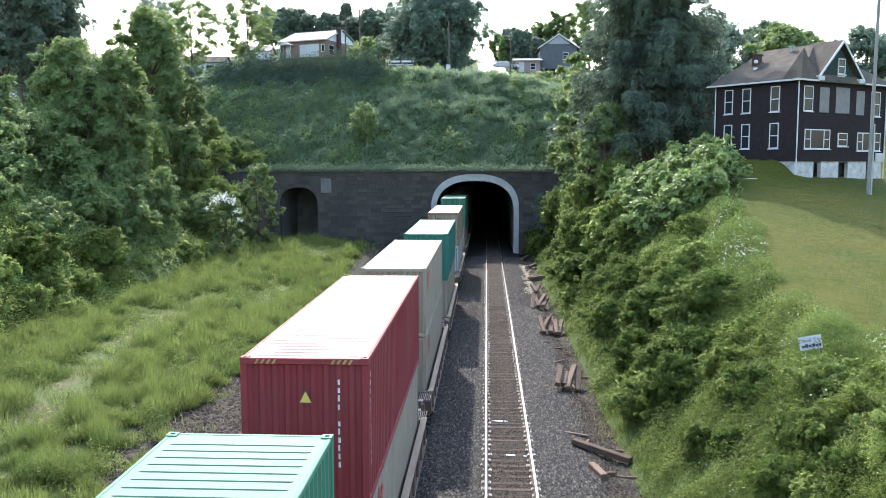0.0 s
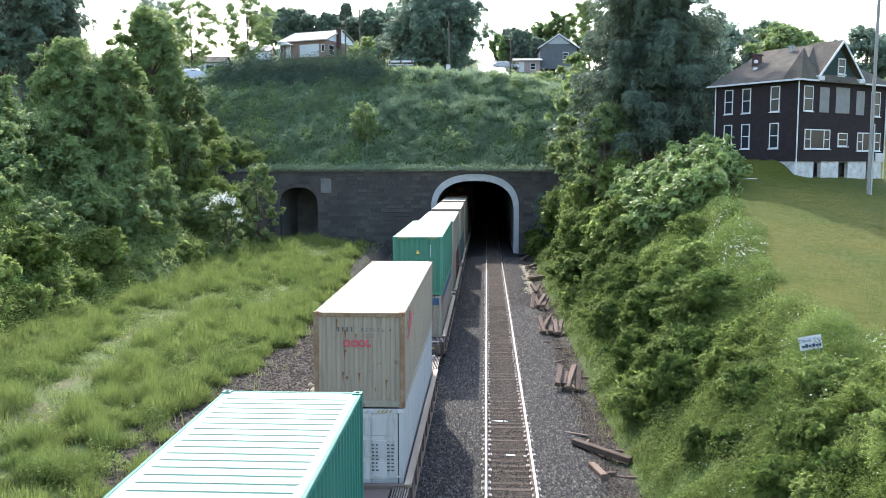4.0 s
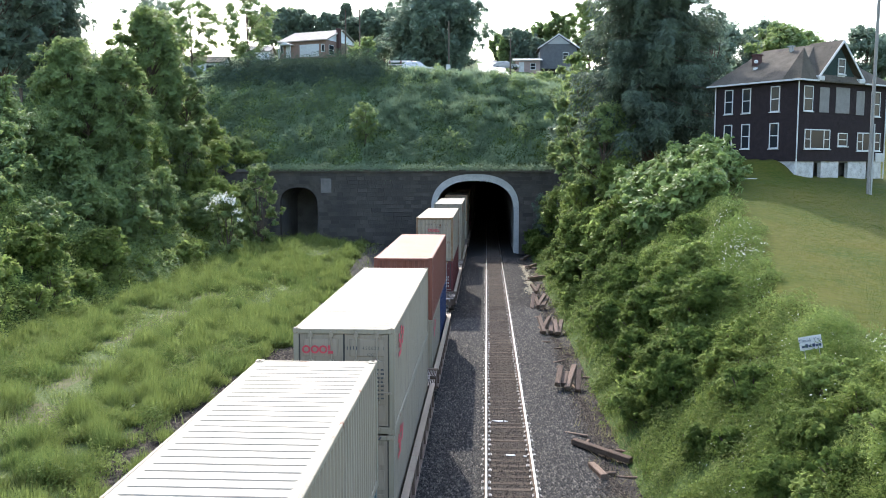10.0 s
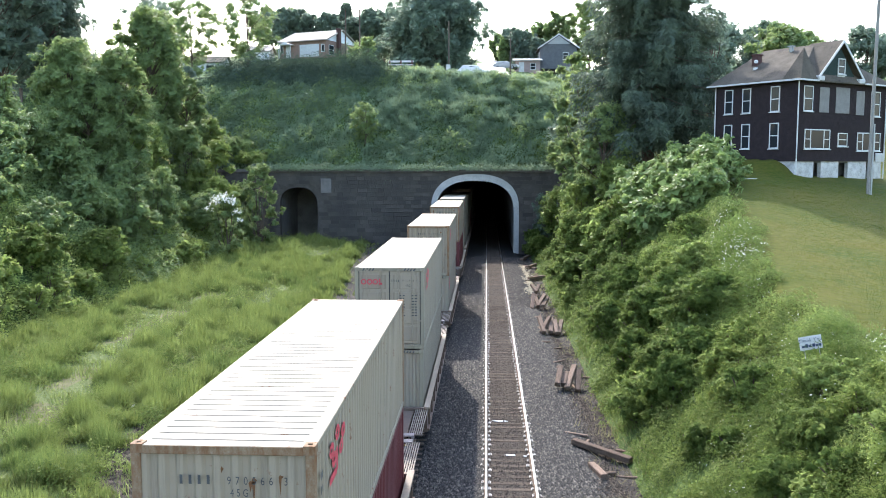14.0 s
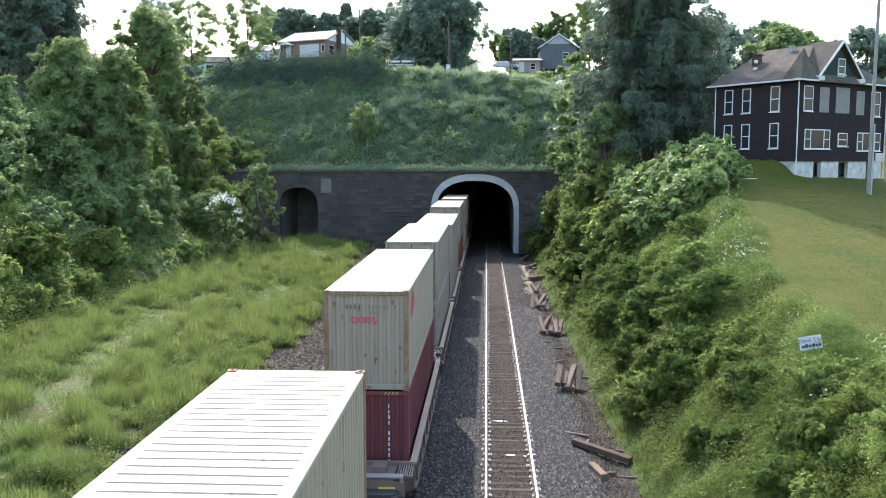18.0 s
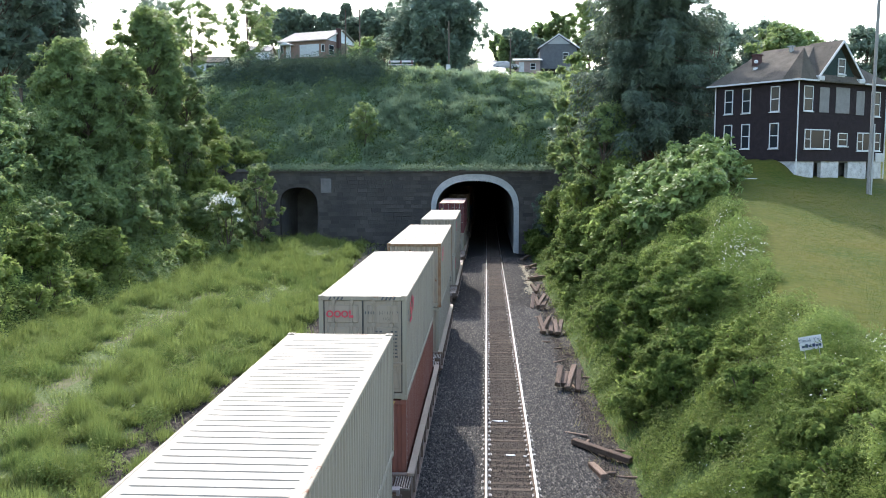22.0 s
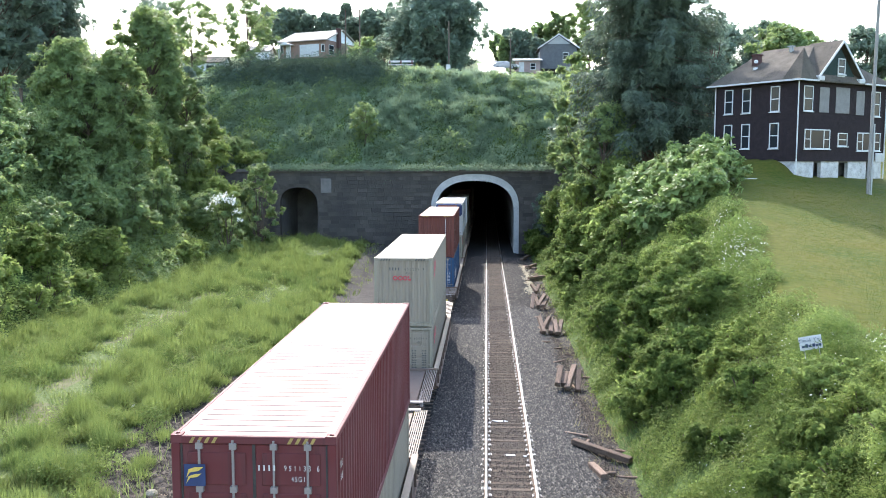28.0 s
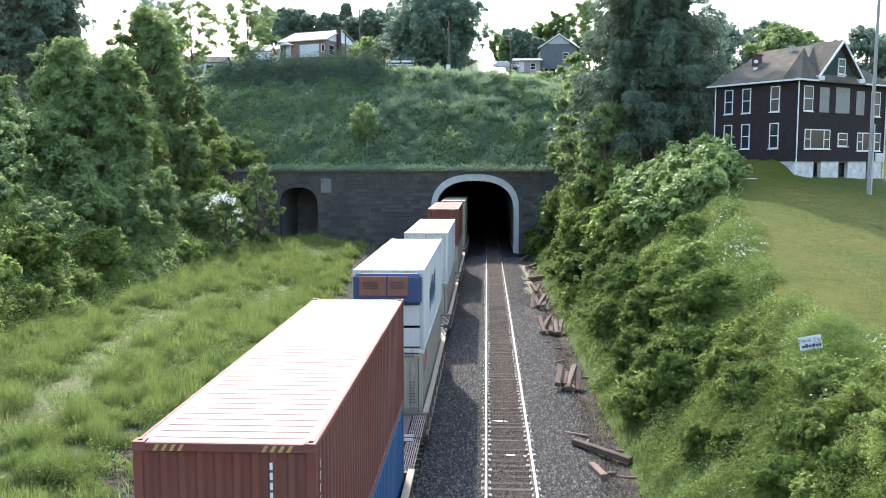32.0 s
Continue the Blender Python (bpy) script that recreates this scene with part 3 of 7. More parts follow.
# ---- the train: containers stacked two high in well cars
C_W, C_L20, C_L40 = 2.438, 6.058, 12.192
PAINT = {
    "cream": paint("cream_paint", (0.272, 0.222, 0.163), 0.5),
    "cream_rusty": paint("cream_paint_rusty", (0.278, 0.222, 0.158), 1.8),
    # roof paints are paler than the walls: sun glare is put into their colour
    "cream_roof": paint("glared_cream_paint", (0.315, 0.28, 0.22), 0.6),
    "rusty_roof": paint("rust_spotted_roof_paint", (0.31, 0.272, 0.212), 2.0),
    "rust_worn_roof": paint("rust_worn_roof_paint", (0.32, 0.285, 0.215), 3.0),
    "peach_roof": paint("glared_orange_paint", (0.34, 0.17, 0.098), 0.3),
    "red": paint("red_paint", (0.19, 0.021, 0.025), 0.3),
    "maroon": paint("maroon_paint", (0.109, 0.021, 0.021), 0.4),
    "brown": paint("brown_paint", (0.125, 0.034, 0.022), 0.4),
    "orange": paint("faded_orange_paint", (0.165, 0.055, 0.034), 0.5),
    # roof of the red, maroon and brown boxes, with the sun's glare painted in
    "glared_roof": paint("glared_red_paint", (0.375, 0.255, 0.212), 0.3),
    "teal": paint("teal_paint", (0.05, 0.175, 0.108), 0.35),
    # teal roofs, lightened in colour for the sun on top
    "mint_roof": paint("glared_mint_paint", (0.17, 0.27, 0.205), 0.6),
    "pale_teal": paint("glared_teal_paint", (0.082, 0.185, 0.118), 0.5),
    "dark_teal": paint("dark_teal_paint", (0.017, 0.126, 0.092), 0.35),
    "grey_teal": paint("grey_teal_paint", (0.085, 0.122, 0.12), 0.35),
    "blue": paint("blue_paint", (0.021, 0.062, 0.13), 0.5),
    "navy": paint("navy_paint", (0.021, 0.034, 0.092), 0.35),
    "white": paint("white_paint", (0.43, 0.41, 0.375), 0.2),
    "rust_frame": plain("rusted_frame_paint", (0.27, 0.215, 0.15), (0.145, 0.07, 0.032), 4.0, 0.8, 0, 0.3, 0.01, 0, (2.0, 2.0, 0.8)),
    "cream_frame": paint("spotted_frame_paint", (0.25, 0.215, 0.155), 2.2),
    "car_steel": paint("brown_car_paint", (0.128, 0.085, 0.062), 1.0, 0.6),
    "bar_steel": paint("dull_bar_steel", (0.24, 0.20, 0.18), 0.8, 0.5),
    # top of the sill: its sunlight is put into a paler paint
    "flange_steel": paint("sunlit_tan_steel", (0.225, 0.175, 0.128), 1.6, 0.6),
    "car_grey": paint("grey_galvanised", (0.378, 0.370, 0.353), 0.5, 0.5),
}
M["marking_white"] = plain("white_lettering", (0.36, 0.345, 0.32), (0.50, 0.485, 0.45), 6, 0.6)
M["marking_black"] = plain("black_lettering", (0.03, 0.03, 0.03), (0.06, 0.06, 0.06), 6, 0.6)
M["marking_red"] = plain("red_lettering", (0.34, 0.028, 0.04), (0.44, 0.05, 0.065), 5, 0.6)
M["marking_faded"] = plain("faded_orange_lettering", (0.34, 0.12, 0.05), (0.36, 0.19, 0.11), 5, 0.7)
M["stripe_yellow"] = plain("worn_yellow_stripe", (0.20, 0.13, 0.035), (0.29, 0.20, 0.06), 5, 0.7)
M["marking_yellow"] = plain("yellow_decal", (0.42, 0.27, 0.04), (0.52, 0.36, 0.08), 5, 0.6)
M["rust_stain"] = plain("rust_run", (0.075, 0.034, 0.018), (0.17, 0.085, 0.04), 12.0, 0.9)
M["black_steel"] = plain("black_steel", (0.02, 0.02, 0.02), (0.05, 0.045, 0.04), 4, 0.6, 0.3)
M["wheel_steel"] = plain("wheel_steel", (0.10, 0.08, 0.07), (0.22, 0.19, 0.17), 4, 0.5, 0.8)
M["grating"] = plain("rusty_grating", (0.085, 0.066, 0.052), (0.15, 0.122, 0.10), 5, 0.6, 0.2)
CACHE = {}


def cached(key, make):
    if key not in CACHE:
        CACHE[key] = make()
    return CACHE[key]


def wave(n, span, depth, flat=0.32):
    """A trapezoid wave over span: (position, depth) pairs."""
    p = span / n
    out = []
    for k in range(n):
        o = k * p
        out += [(o, 0), (o + p * flat, 0), (o + p * 0.5, -depth), (o + p * (0.5 + flat), -depth)]
    out.append((span, 0))
    return out


def side_mesh(ln, hi):
    w = wave(round(ln / 0.275), ln - 0.24, 0.036)
    v = [(d, -ln / 2 + 0.12 + o, z) for o, d in w for z in (0.14, hi - 0.09)]
    f = [(2 * i, 2 * i + 2, 2 * i + 3, 2 * i + 1) for i in range(len(w) - 1)]
    return mesh_of("side_panel", v, f)


def end_mesh(hi):
    w = wave(9, C_W - 0.24, 0.045)
    v = [(-C_W / 2 + 0.12 + o, -d, z) for o, d in w for z in (0.16, hi - 0.12)]
    f = [(2 * i, 2 * i + 2, 2 * i + 3, 2 * i + 1) for i in range(len(w) - 1)]
    return mesh_of("end_panel", v, f)


def roof_mesh(ln):
    """Pressed roof: shallow ribs across, that stop short of the side rails."""
    n = round(ln / 0.29)
    p = (ln - 0.5) / n
    xs = [-C_W / 2 + 0.06, -C_W / 2 + 0.17, -C_W / 2 + 0.24, C_W / 2 - 0.24, C_W / 2 - 0.17, C_W / 2 - 0.06]
    ys = [(-ln / 2 + 0.05, 0)]
    for k in range(n):
        o = -ln / 2 + 0.25 + k * p
        ys += [(o, 0), (o + p * 0.05, 1), (o + p * 0.13, 1), (o + p * 0.18, 0)]
    ys.append((ln / 2 - 0.05, 0))
    v = []
    for y, d in ys:
        for i, x in enumerate(xs):
            v.append((x, y, -0.024 * d * (1 if 2 <= i <= 3 else 0)))
    m = len(xs)
    f = [(j * m + i, j * m + i + 1, (j + 1) * m + i + 1, (j + 1) * m + i) for j in range(len(ys) - 1) for i in range(m - 1)]
    return mesh_of("roof", v, f)


def frame_mesh(ln, hi):
    a, b = C_W / 2, ln / 2
    it = []
    for sx in (-1, 1):
        xa, xb = sorted((sx * a, sx * (a - 0.07)))
        it += [(xa, -b + 0.12, hi - 0.10, xb, b - 0.12, hi - 0.012), (xa, -b + 0.12, 0.02, xb, b - 0.12, 0.16)]
        for sy in (-1, 1):
            ya, yb = sorted((sy * b, sy * (b - 0.13)))
            it.append((sx * (a - 0.065) - 0.02, (ya + yb) / 2 - 0.02, 0.1, sx * (a - 0.065) + 0.02, (ya + yb) / 2 + 0.02, hi - 0.1))
    for sy in (-1, 1):
        ya, yb = sorted((sy * b, sy * (b - 0.09)))
        it += [(-a + 0.13, ya, hi - 0.13, a - 0.13, yb, hi - 0.012), (-a + 0.13, ya, 0.02, a - 0.13, yb, 0.18)]
    return boxes("frame", it, 0.012)


def post_mesh(hi):
    return boxes("corner_post", [(-0.065, -0.065, 0.12, 0.065, 0.065, hi - 0.12)], 0.012)


def casting_mesh():
    """A corner casting with its oval hole shown by a recessed top."""
    it = [(-0.08, -0.09, 0, 0.08, -0.035, 0.12), (-0.08, 0.035, 0, 0.08, 0.09, 0.12), (-0.08, -0.035, 0, -0.032, 0.035, 0.12), (0.032, -0.035, 0, 0.08, 0.035, 0.12), (-0.032, -0.035, 0.0, 0.032, 0.035, 0.05)]
    return boxes("corner_casting", it)


def door_mesh(hi):
    w = C_W / 2 - 0.135
    return boxes("door", [(0.01, -0.02, 0.2, w, 0.02, hi - 0.14)], 0.01)


def door_panel_mesh(hi):
    return boxes("door_panel", [(0.12, -0.045, 0.06, C_W / 2 - 0.235, -0.021, (hi - 0.45) / 4 - 0.06)], 0.01)


def bar_mesh(hi):
    parts = [tube("b", (0, -0.07, 0.12), (0, -0.07, hi - 0.07), 0.02, None, 6)]
    parts.append(boxes("k", [(-0.05, -0.09, z, 0.05, -0.02, z + 0.09) for z in (0.12, 0.75, hi * 0.55, hi - 0.85, hi - 0.2)] + [(-0.02, -0.1, 1.0, 0.34, -0.07, 1.05)]))
    return joined("locking_bar", parts)


def text_mesh(body, size, spread=1.0, narrow=1.0):
    def make():
        cu = bpy.data.curves.new("lettering", "FONT")
        cu.body, cu.size, cu.align_x = body, size, "CENTER"
        cu.space_character = spread
        ob = bpy.data.objects.new("lettering", cu)
        scene.collection.objects.link(ob)
        me = bpy.data.meshes.new_from_object(ob.evaluated_get(bpy.context.evaluated_depsgraph_get()))
        bpy.data.objects.remove(ob)
        me.transform(Matrix.Diagonal((narrow, 1, 1, 1)))
        return me
    return cached(("text", body, size, spread, narrow), make)


def flat_mesh(name, polys, y=0.0):
    """Flat shapes in the plane of an end wall: lists of (x, z)."""
    v, f = [], []
    for poly in polys:
        f.append(tuple(range(len(v), len(v) + len(poly))))
        v += [(x, y, z) for x, z in poly]
    return mesh_of(name, v, f)


def disc(cx, cz, r, n=14, squash=1.0):
    return [(cx + r * math.cos(2 * math.pi * k / n), cz + squash * r * math.sin(2 * math.pi * k / n)) for k in range(n)]


def bar(x0, z0, x1, z1):
    return [(x0, z0), (x1, z0), (x1, z1), (x0, z1)]


def ring(x, z, r, ri, n=14):
    pt = [(math.cos(2 * math.pi * k / n), math.sin(2 * math.pi * k / n)) for k in range(n + 1)]
    return [[(x + r * a[0], z + r * a[1]), (x + ri * a[0], z + ri * a[1]), (x + ri * b[0], z + ri * b[1]), (x + r * b[0], z + r * b[1])] for a, b in zip(pt, pt[1:])]


def logo_shape():
    """The owner's mark as plain red shapes: rounds and a bar."""
    return flat_mesh("logo", ring(-0.28, 0, 0.1, 0.058) + ring(-0.07, 0, 0.1, 0.058) + ring(0.13, 0, 0.1, 0.058) + [bar(0.25, -0.1, 0.37, -0.03), bar(0.25, -0.01, 0.30, 0.1)])


def flower_shape():
    polys = []
    for k in range(5):
        a = radians(90 + 72 * k)
        polys += [[(1.6 * x, z) for x, z in q] for q in ring(0.33 * math.cos(a), 0.17 * math.sin(a) + 0.08, 0.12, 0.035, 8)]
    return flat_mesh("logo", polys + [bar(-0.14, -0.30, 0.0, 0.05), bar(-0.70, -0.34, -0.08, -0.22)])


def lettering(me, material, root, at):
    return tagged(part("lettering", me, material, root, "", at), kind="stuff")


def container(color, hi, end="front", ln=C_L40, serial="", mark="", flower=False, label="", decals="", roof=""):
    """A shipping container: frame, ribbed roof and walls, corner castings, doors with locking bars or a ribbed front wall."""
    root = thing("shipping_container", label, "container", "containers on the train")
    pm = PAINT[color]
    key = (round(ln, 2), round(hi, 2))
    part("frame", cached(("frame", key), lambda: frame_mesh(ln, hi)), PAINT["cream_frame"] if color.startswith("cream") else pm, root)
    # the roof takes the paint lightened for sun glare, the walls keep the body paint
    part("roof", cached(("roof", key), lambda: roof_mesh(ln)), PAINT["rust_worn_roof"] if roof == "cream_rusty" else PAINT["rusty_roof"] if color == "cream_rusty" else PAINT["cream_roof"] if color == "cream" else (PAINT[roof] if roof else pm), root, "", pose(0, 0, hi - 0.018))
    for s in (-1, 1):
        part("side_panel", cached(("side", key), lambda: side_mesh(ln, hi)), pm, root, "", pose(s * (C_W / 2 - 0.015), 0, 0, 0, 0, 0 if s > 0 else 180))
    e = -ln / 2
    part("end_panel", cached(("end", key[1]), lambda: end_mesh(hi)), pm, root, "", pose(0, ln / 2 - 0.03, 0, 0, 0, 180))
    for sx in (-1, 1):
        for sy in (-1, 1):
            part("corner_post", cached(("post", key[1]), lambda: post_mesh(hi)), PAINT["rust_frame"] if color == "cream_rusty" else (PAINT["cream_frame"] if color == "cream" else pm), root, "", pose(sx * (C_W / 2 - 0.065), sy * (ln / 2 - 0.065), 0))
            for z in (0.0, hi - 0.118):
                part("corner_casting", cached("casting", casting_mesh), (PAINT["rust_frame"] if color == "cream_rusty" else PAINT["cream_frame"]) if color.startswith("cream") else pm, root, "", pose(sx * (C_W / 2 - 0.078), sy * (ln / 2 - 0.088), z))
    # hazard stripes on the header
    if color == "cream_rusty":
        part("header", cached(("header", hi), lambda: boxes("header", [(-1.07, e - 0.004, hi - 0.128, 1.07, e + 0.02, hi - 0.016)], 0.006)), PAINT["rust_frame"], root, "rust-stained header beam")
        rr = random.Random(int(hi * 100) + len(serial) + int(serial[:5] or 7))
        spots = []
        for k in range(26 if serial == "828870 8" else 9):
            x, z, w, h = rr.uniform(-1.0, 0.95), rr.choice((rr.uniform(0.3, 1.5), rr.uniform(hi - 1.2, hi - 0.2))), rr.uniform(0.02, 0.065), rr.uniform(0.05, 0.36)
            spots.append([(x, z), (x + w * 0.55, z - h), (x + w * 0.8, z - h * 0.5), (x + w, z - 0.02), (x + w * rr.uniform(1.1, 2.2), z + 0.01), (x + w * 0.4, z + rr.uniform(0.01, 0.06))])
        if end == "front":
            tagged(part("rust_stains", flat_mesh("rust_stains", spots), M["rust_stain"], root, "brown rust runs", pose(0, e - 0.006, 0)), kind="stuff")
    elif hi > 2.7:
        st = [[(x, hi - 0.115), (x + 0.05, hi - 0.115), (x + 0.1, hi - 0.025), (x + 0.05, hi - 0.025)] for x in (0, 0.11, 0.22, 0.33)]
        for s in (-0.95, 0.5):
            tagged(part("hazard_stripes", cached(("stripes", hi), lambda: flat_mesh("hazard_stripes", st)), M["stripe_yellow"] if not color.startswith("cream") else M["marking_black"], root, "", pose(s, e - 0.004, 0)), kind="stuff")
    if end == "doors":
        for s in (-1, 1):
            d = part("door", cached(("door", key[1]), lambda: door_mesh(hi)), pm, root, "", pose(0, e + 0.06, 0) @ (Matrix.Diagonal((s, 1, 1, 1))))
            for k in range(4):
                part("door_panel", cached(("panel", key[1]), lambda: door_panel_mesh(hi)), pm, d, "", pose(0, 0, 0.25 + k * (hi - 0.45) / 4))
            for bx in (0.30, 0.80):
                part("locking_bar", cached(("bar", key[1]), lambda: bar_mesh(hi)), PAINT["bar_steel"] if color in ("blue", "maroon") else pm, d, "", pose(bx, 0, 0))
        part("door_gasket", boxes("door_gasket", [(-0.022, e + 0.025, 0.2, 0.022, e + 0.05, hi - 0.14), (-1.09, e + 0.025, 0.2, -1.06, e + 0.05, hi - 0.14), (1.06, e + 0.025, 0.2, 1.09, e + 0.05, hi - 0.14)]), M["black_steel"], root)
    elif end == "front":
        part("end_panel", cached(("end", key[1]), lambda: end_mesh(hi)), pm, root, "", pose(0, e + 0.03, 0))
    tone = M["marking_black"] if color.startswith("cream") or color == "white" else M["marking_white"]
    yy = e - 0.012 if end == "front" else e - 0.045
    if serial:
        cx = 0.46 if end == "front" else 0.72
        size = 0.145 if end == "front" else 0.11
        tagged(part("serial_number", text_mesh(serial, size * 1.06, 2.0 if end == "front" else 1.7, 0.72), tone, root, "", pose(cx, yy, hi - 0.52 if end == "front" else hi - 0.5, 90)), kind="stuff")
        part("type_code", text_mesh("45G1" if hi > 2.7 else "42G1", size, 1.6 if end == "front" else 1.3, 0.72), tone, root, "", pose(cx - (0.2 if end == "front" else 0.05), yy, hi - 0.68 if end == "front" else hi - 0.66, 90))
        x0, zb, st, hh = (cx - 1.03, hi - 0.52, 0.12, 0.145) if end == "front" else (0.08, hi - 0.5, 0.075, 0.095)
        pre = [bar(x0 + st * k, zb, x0 + st * k + 0.32 * st, zb + hh * 0.85) for k in range(4)]
        tagged(part("owner_code", flat_mesh("owner_code", pre), tone, root, "", pose(0, yy, 0)), kind="stuff")
    if mark == "logo":
        at = pose(-0.05, yy, hi - 0.84) if end == "front" else pose(-0.62, yy, hi - 0.5)
        faded = serial == "828870 8"
        part("logo", logo_shape() if faded else cached("logo", logo_shape), M["marking_faded"] if faded else M["marking_red"], root, "faded orange company mark" if faded else "red company mark", at)
    if flower:
        part("logo", cached("flower", flower_shape), M["marking_red"], root, "red flower-shaped mark", pose(C_W / 2 + 0.006, e + 1.68, hi - 0.58, 0, 0, 90))
    if decals in ("vertical", "vertical_tri"):
        rg = random.Random(len(label))
        polys = [bar(0.635, hi - 0.5 - 0.16 * k, 0.635 + rg.uniform(0.03, 0.05), hi - 0.5 - 0.16 * k + rg.uniform(0.09, 0.12)) for k in range(11 if hi > 2.7 else 10) if k != 4]
        lettering(flat_mesh("lettering", polys), M["marking_white"], root, pose(0, yy, 0))
        polys = [bar(0.0, hi - 0.4 - 0.17 * k, 0.05, hi - 0.4 - 0.17 * k + 0.12) for k in range(11)]
        lettering(flat_mesh("lettering", polys), M["marking_white"], root, pose(C_W / 2 + 0.006, e + 0.2, 0, 0, 0, 90))
    if decals == "vertical_tri":
        part("warning_triangle", flat_mesh("warning_triangle", [[(-0.11, 0), (0.11, 0), (0.0, 0.21)]]), M["marking_yellow"], root, "yellow warning triangle", pose(0.02, yy, hi - 0.85))
        part("warning_triangle_edge", flat_mesh("warning_triangle_edge", [[(-0.14, -0.02), (0.14, -0.02), (0.0, 0.25)]]), M["marking_black"], root, "", pose(0.02, yy + 0.005, hi - 0.85))
    if decals == "low_tri":
        part("warning_triangle", flat_mesh("warning_triangle", [[(0.56, 0.78), (0.70, 0.78), (0.63, 0.93)]]), M["marking_yellow"], root, "yellow warning triangle", pose(0, yy, 0))
        part("warning_label", flat_mesh("warning_label", [bar(-0.09, 0.78, 0.04, 0.92)]), M["marking_yellow"], root, "yellow warning label", pose(0, yy, 0))
        polys = [bar(0.61, hi - 0.35 - 0.135 * k, 0.65, hi - 0.35 - 0.135 * k + 0.1) for k in range(11)]
        lettering(flat_mesh("lettering", polys), M["marking_white"], root, pose(0, yy, 0))
        polys = [bar(0.0, hi - 0.4 - 0.17 * k, 0.04, hi - 0.4 - 0.17 * k + 0.12) for k in range(11)]
        lettering(flat_mesh("lettering", polys), M["marking_white"], root, pose(C_W / 2 + 0.006, e + 0.25, 0, 0, 0, 90))
    if decals.startswith("door_table"):
        rg = random.Random(3)
        polys = [bar(x + 0.11 * j, hi - 1.0 - 0.1 * k, x + 0.11 * j + rg.uniform(0.05, 0.085), hi - 1.0 - 0.1 * k + 0.04) for k in range(8) for x in (0.36, 0.78) for j in range(2)]
        lettering(flat_mesh("lettering", polys), tone, root, pose(0, yy - 0.01, 0))
    if color == "maroon" and serial == "951133 6":
        part("decal", flat_mesh("decal", [bar(-1.02, hi - 0.75, -0.7, hi - 0.42)]), PAINT["navy"], root, "dark blue square decal", pose(0, yy, 0))
        part("decal", flat_mesh("decal", [[(-0.99, hi - 0.63), (-0.95, hi - 0.50), (-0.86, hi - 0.465), (-0.73, hi - 0.46), (-0.80, hi - 0.52), (-0.93, hi - 0.545)]]), M["marking_yellow"], root, "yellow leaf-shaped mark", pose(0, yy - 0.004, 0))
        part("decal", flat_mesh("decal", [[(-0.99, hi - 0.71), (-0.95, hi - 0.60), (-0.86, hi - 0.57), (-0.76, hi - 0.56), (-0.82, hi - 0.61), (-0.93, hi - 0.63)]]), M["marking_yellow"], root, "yellow leaf-shaped mark", pose(0, yy - 0.004, 0))
        part("caution_label", flat_mesh("caution_label", [bar(-1.02, hi - 1.5, -0.7, hi - 1.18)]), M["marking_yellow"], root, "yellow caution label", pose(0, yy, 0))
        part("warning_triangle", flat_mesh("warning_triangle", [[(-0.55, hi - 1.42), (-0.35, hi - 1.42), (-0.45, hi - 1.25)]]), M["marking_yellow"], root, "", pose(0, yy, 0))
    if "blue" in decals:
        part("band", boxes("band", [(-1.08, e - 0.012, hi - 0.46, 1.08, e + 0.01, hi - 0.13), (C_W / 2 - 0.02, e + 0.17, hi - 0.46, C_W / 2 + 0.004, -e - 0.17, hi - 0.13)]), PAINT["blue"], root, "broad blue band along the top")
    if serial and end in ("front", "doors"):
        rg = random.Random(int(serial[:5]))
        polys = [bar(0.34 + 0.1 * k, hi - 0.58 - 0.2 * j, 0.39 + 0.1 * k, hi - 0.47 - 0.2 * j) for j in range(2) for k in range(2)] + [bar(0.42, hi - 1.35, 0.45, hi - 1.35 + rg.uniform(0.12, 0.25))]
        lettering(flat_mesh("lettering", polys), tone, root, pose(C_W / 2 + 0.006, e, 0, 0, 0, 90))
    if color == "blue":
        part("decal", flat_mesh("decal", [disc(-0.72, hi - 0.5, 0.17, 18, 0.6)]), M["marking_white"], root, "white oval mark", pose(0, yy, 0))
        part("decal", flat_mesh("decal", [disc(-0.72, hi - 0.5, 0.12, 18, 0.5)]), PAINT["blue"], root, "", pose(0, yy - 0.004, 0))
        part("decal", flat_mesh("decal", [disc(-0.25, hi - 0.5, 0.07, 14, 1.2)]), M["marking_white"], root, "", pose(0, yy, 0))
        part("warning_triangle", flat_mesh("warning_triangle", [[(-0.35, 1.1), (-0.12, 1.1), (-0.235, 1.32)]]), M["marking_yellow"], root, "", pose(0, yy, 0))
        lettering(flat_mesh("lettering", [bar(1.6 + 0.7 * k, 1.1, 2.1 + 0.7 * k, 1.75) for k in range(5)]), M["marking_white"], root, pose(C_W / 2 + 0.006, e, 0, 0, 0, 90))
    return root


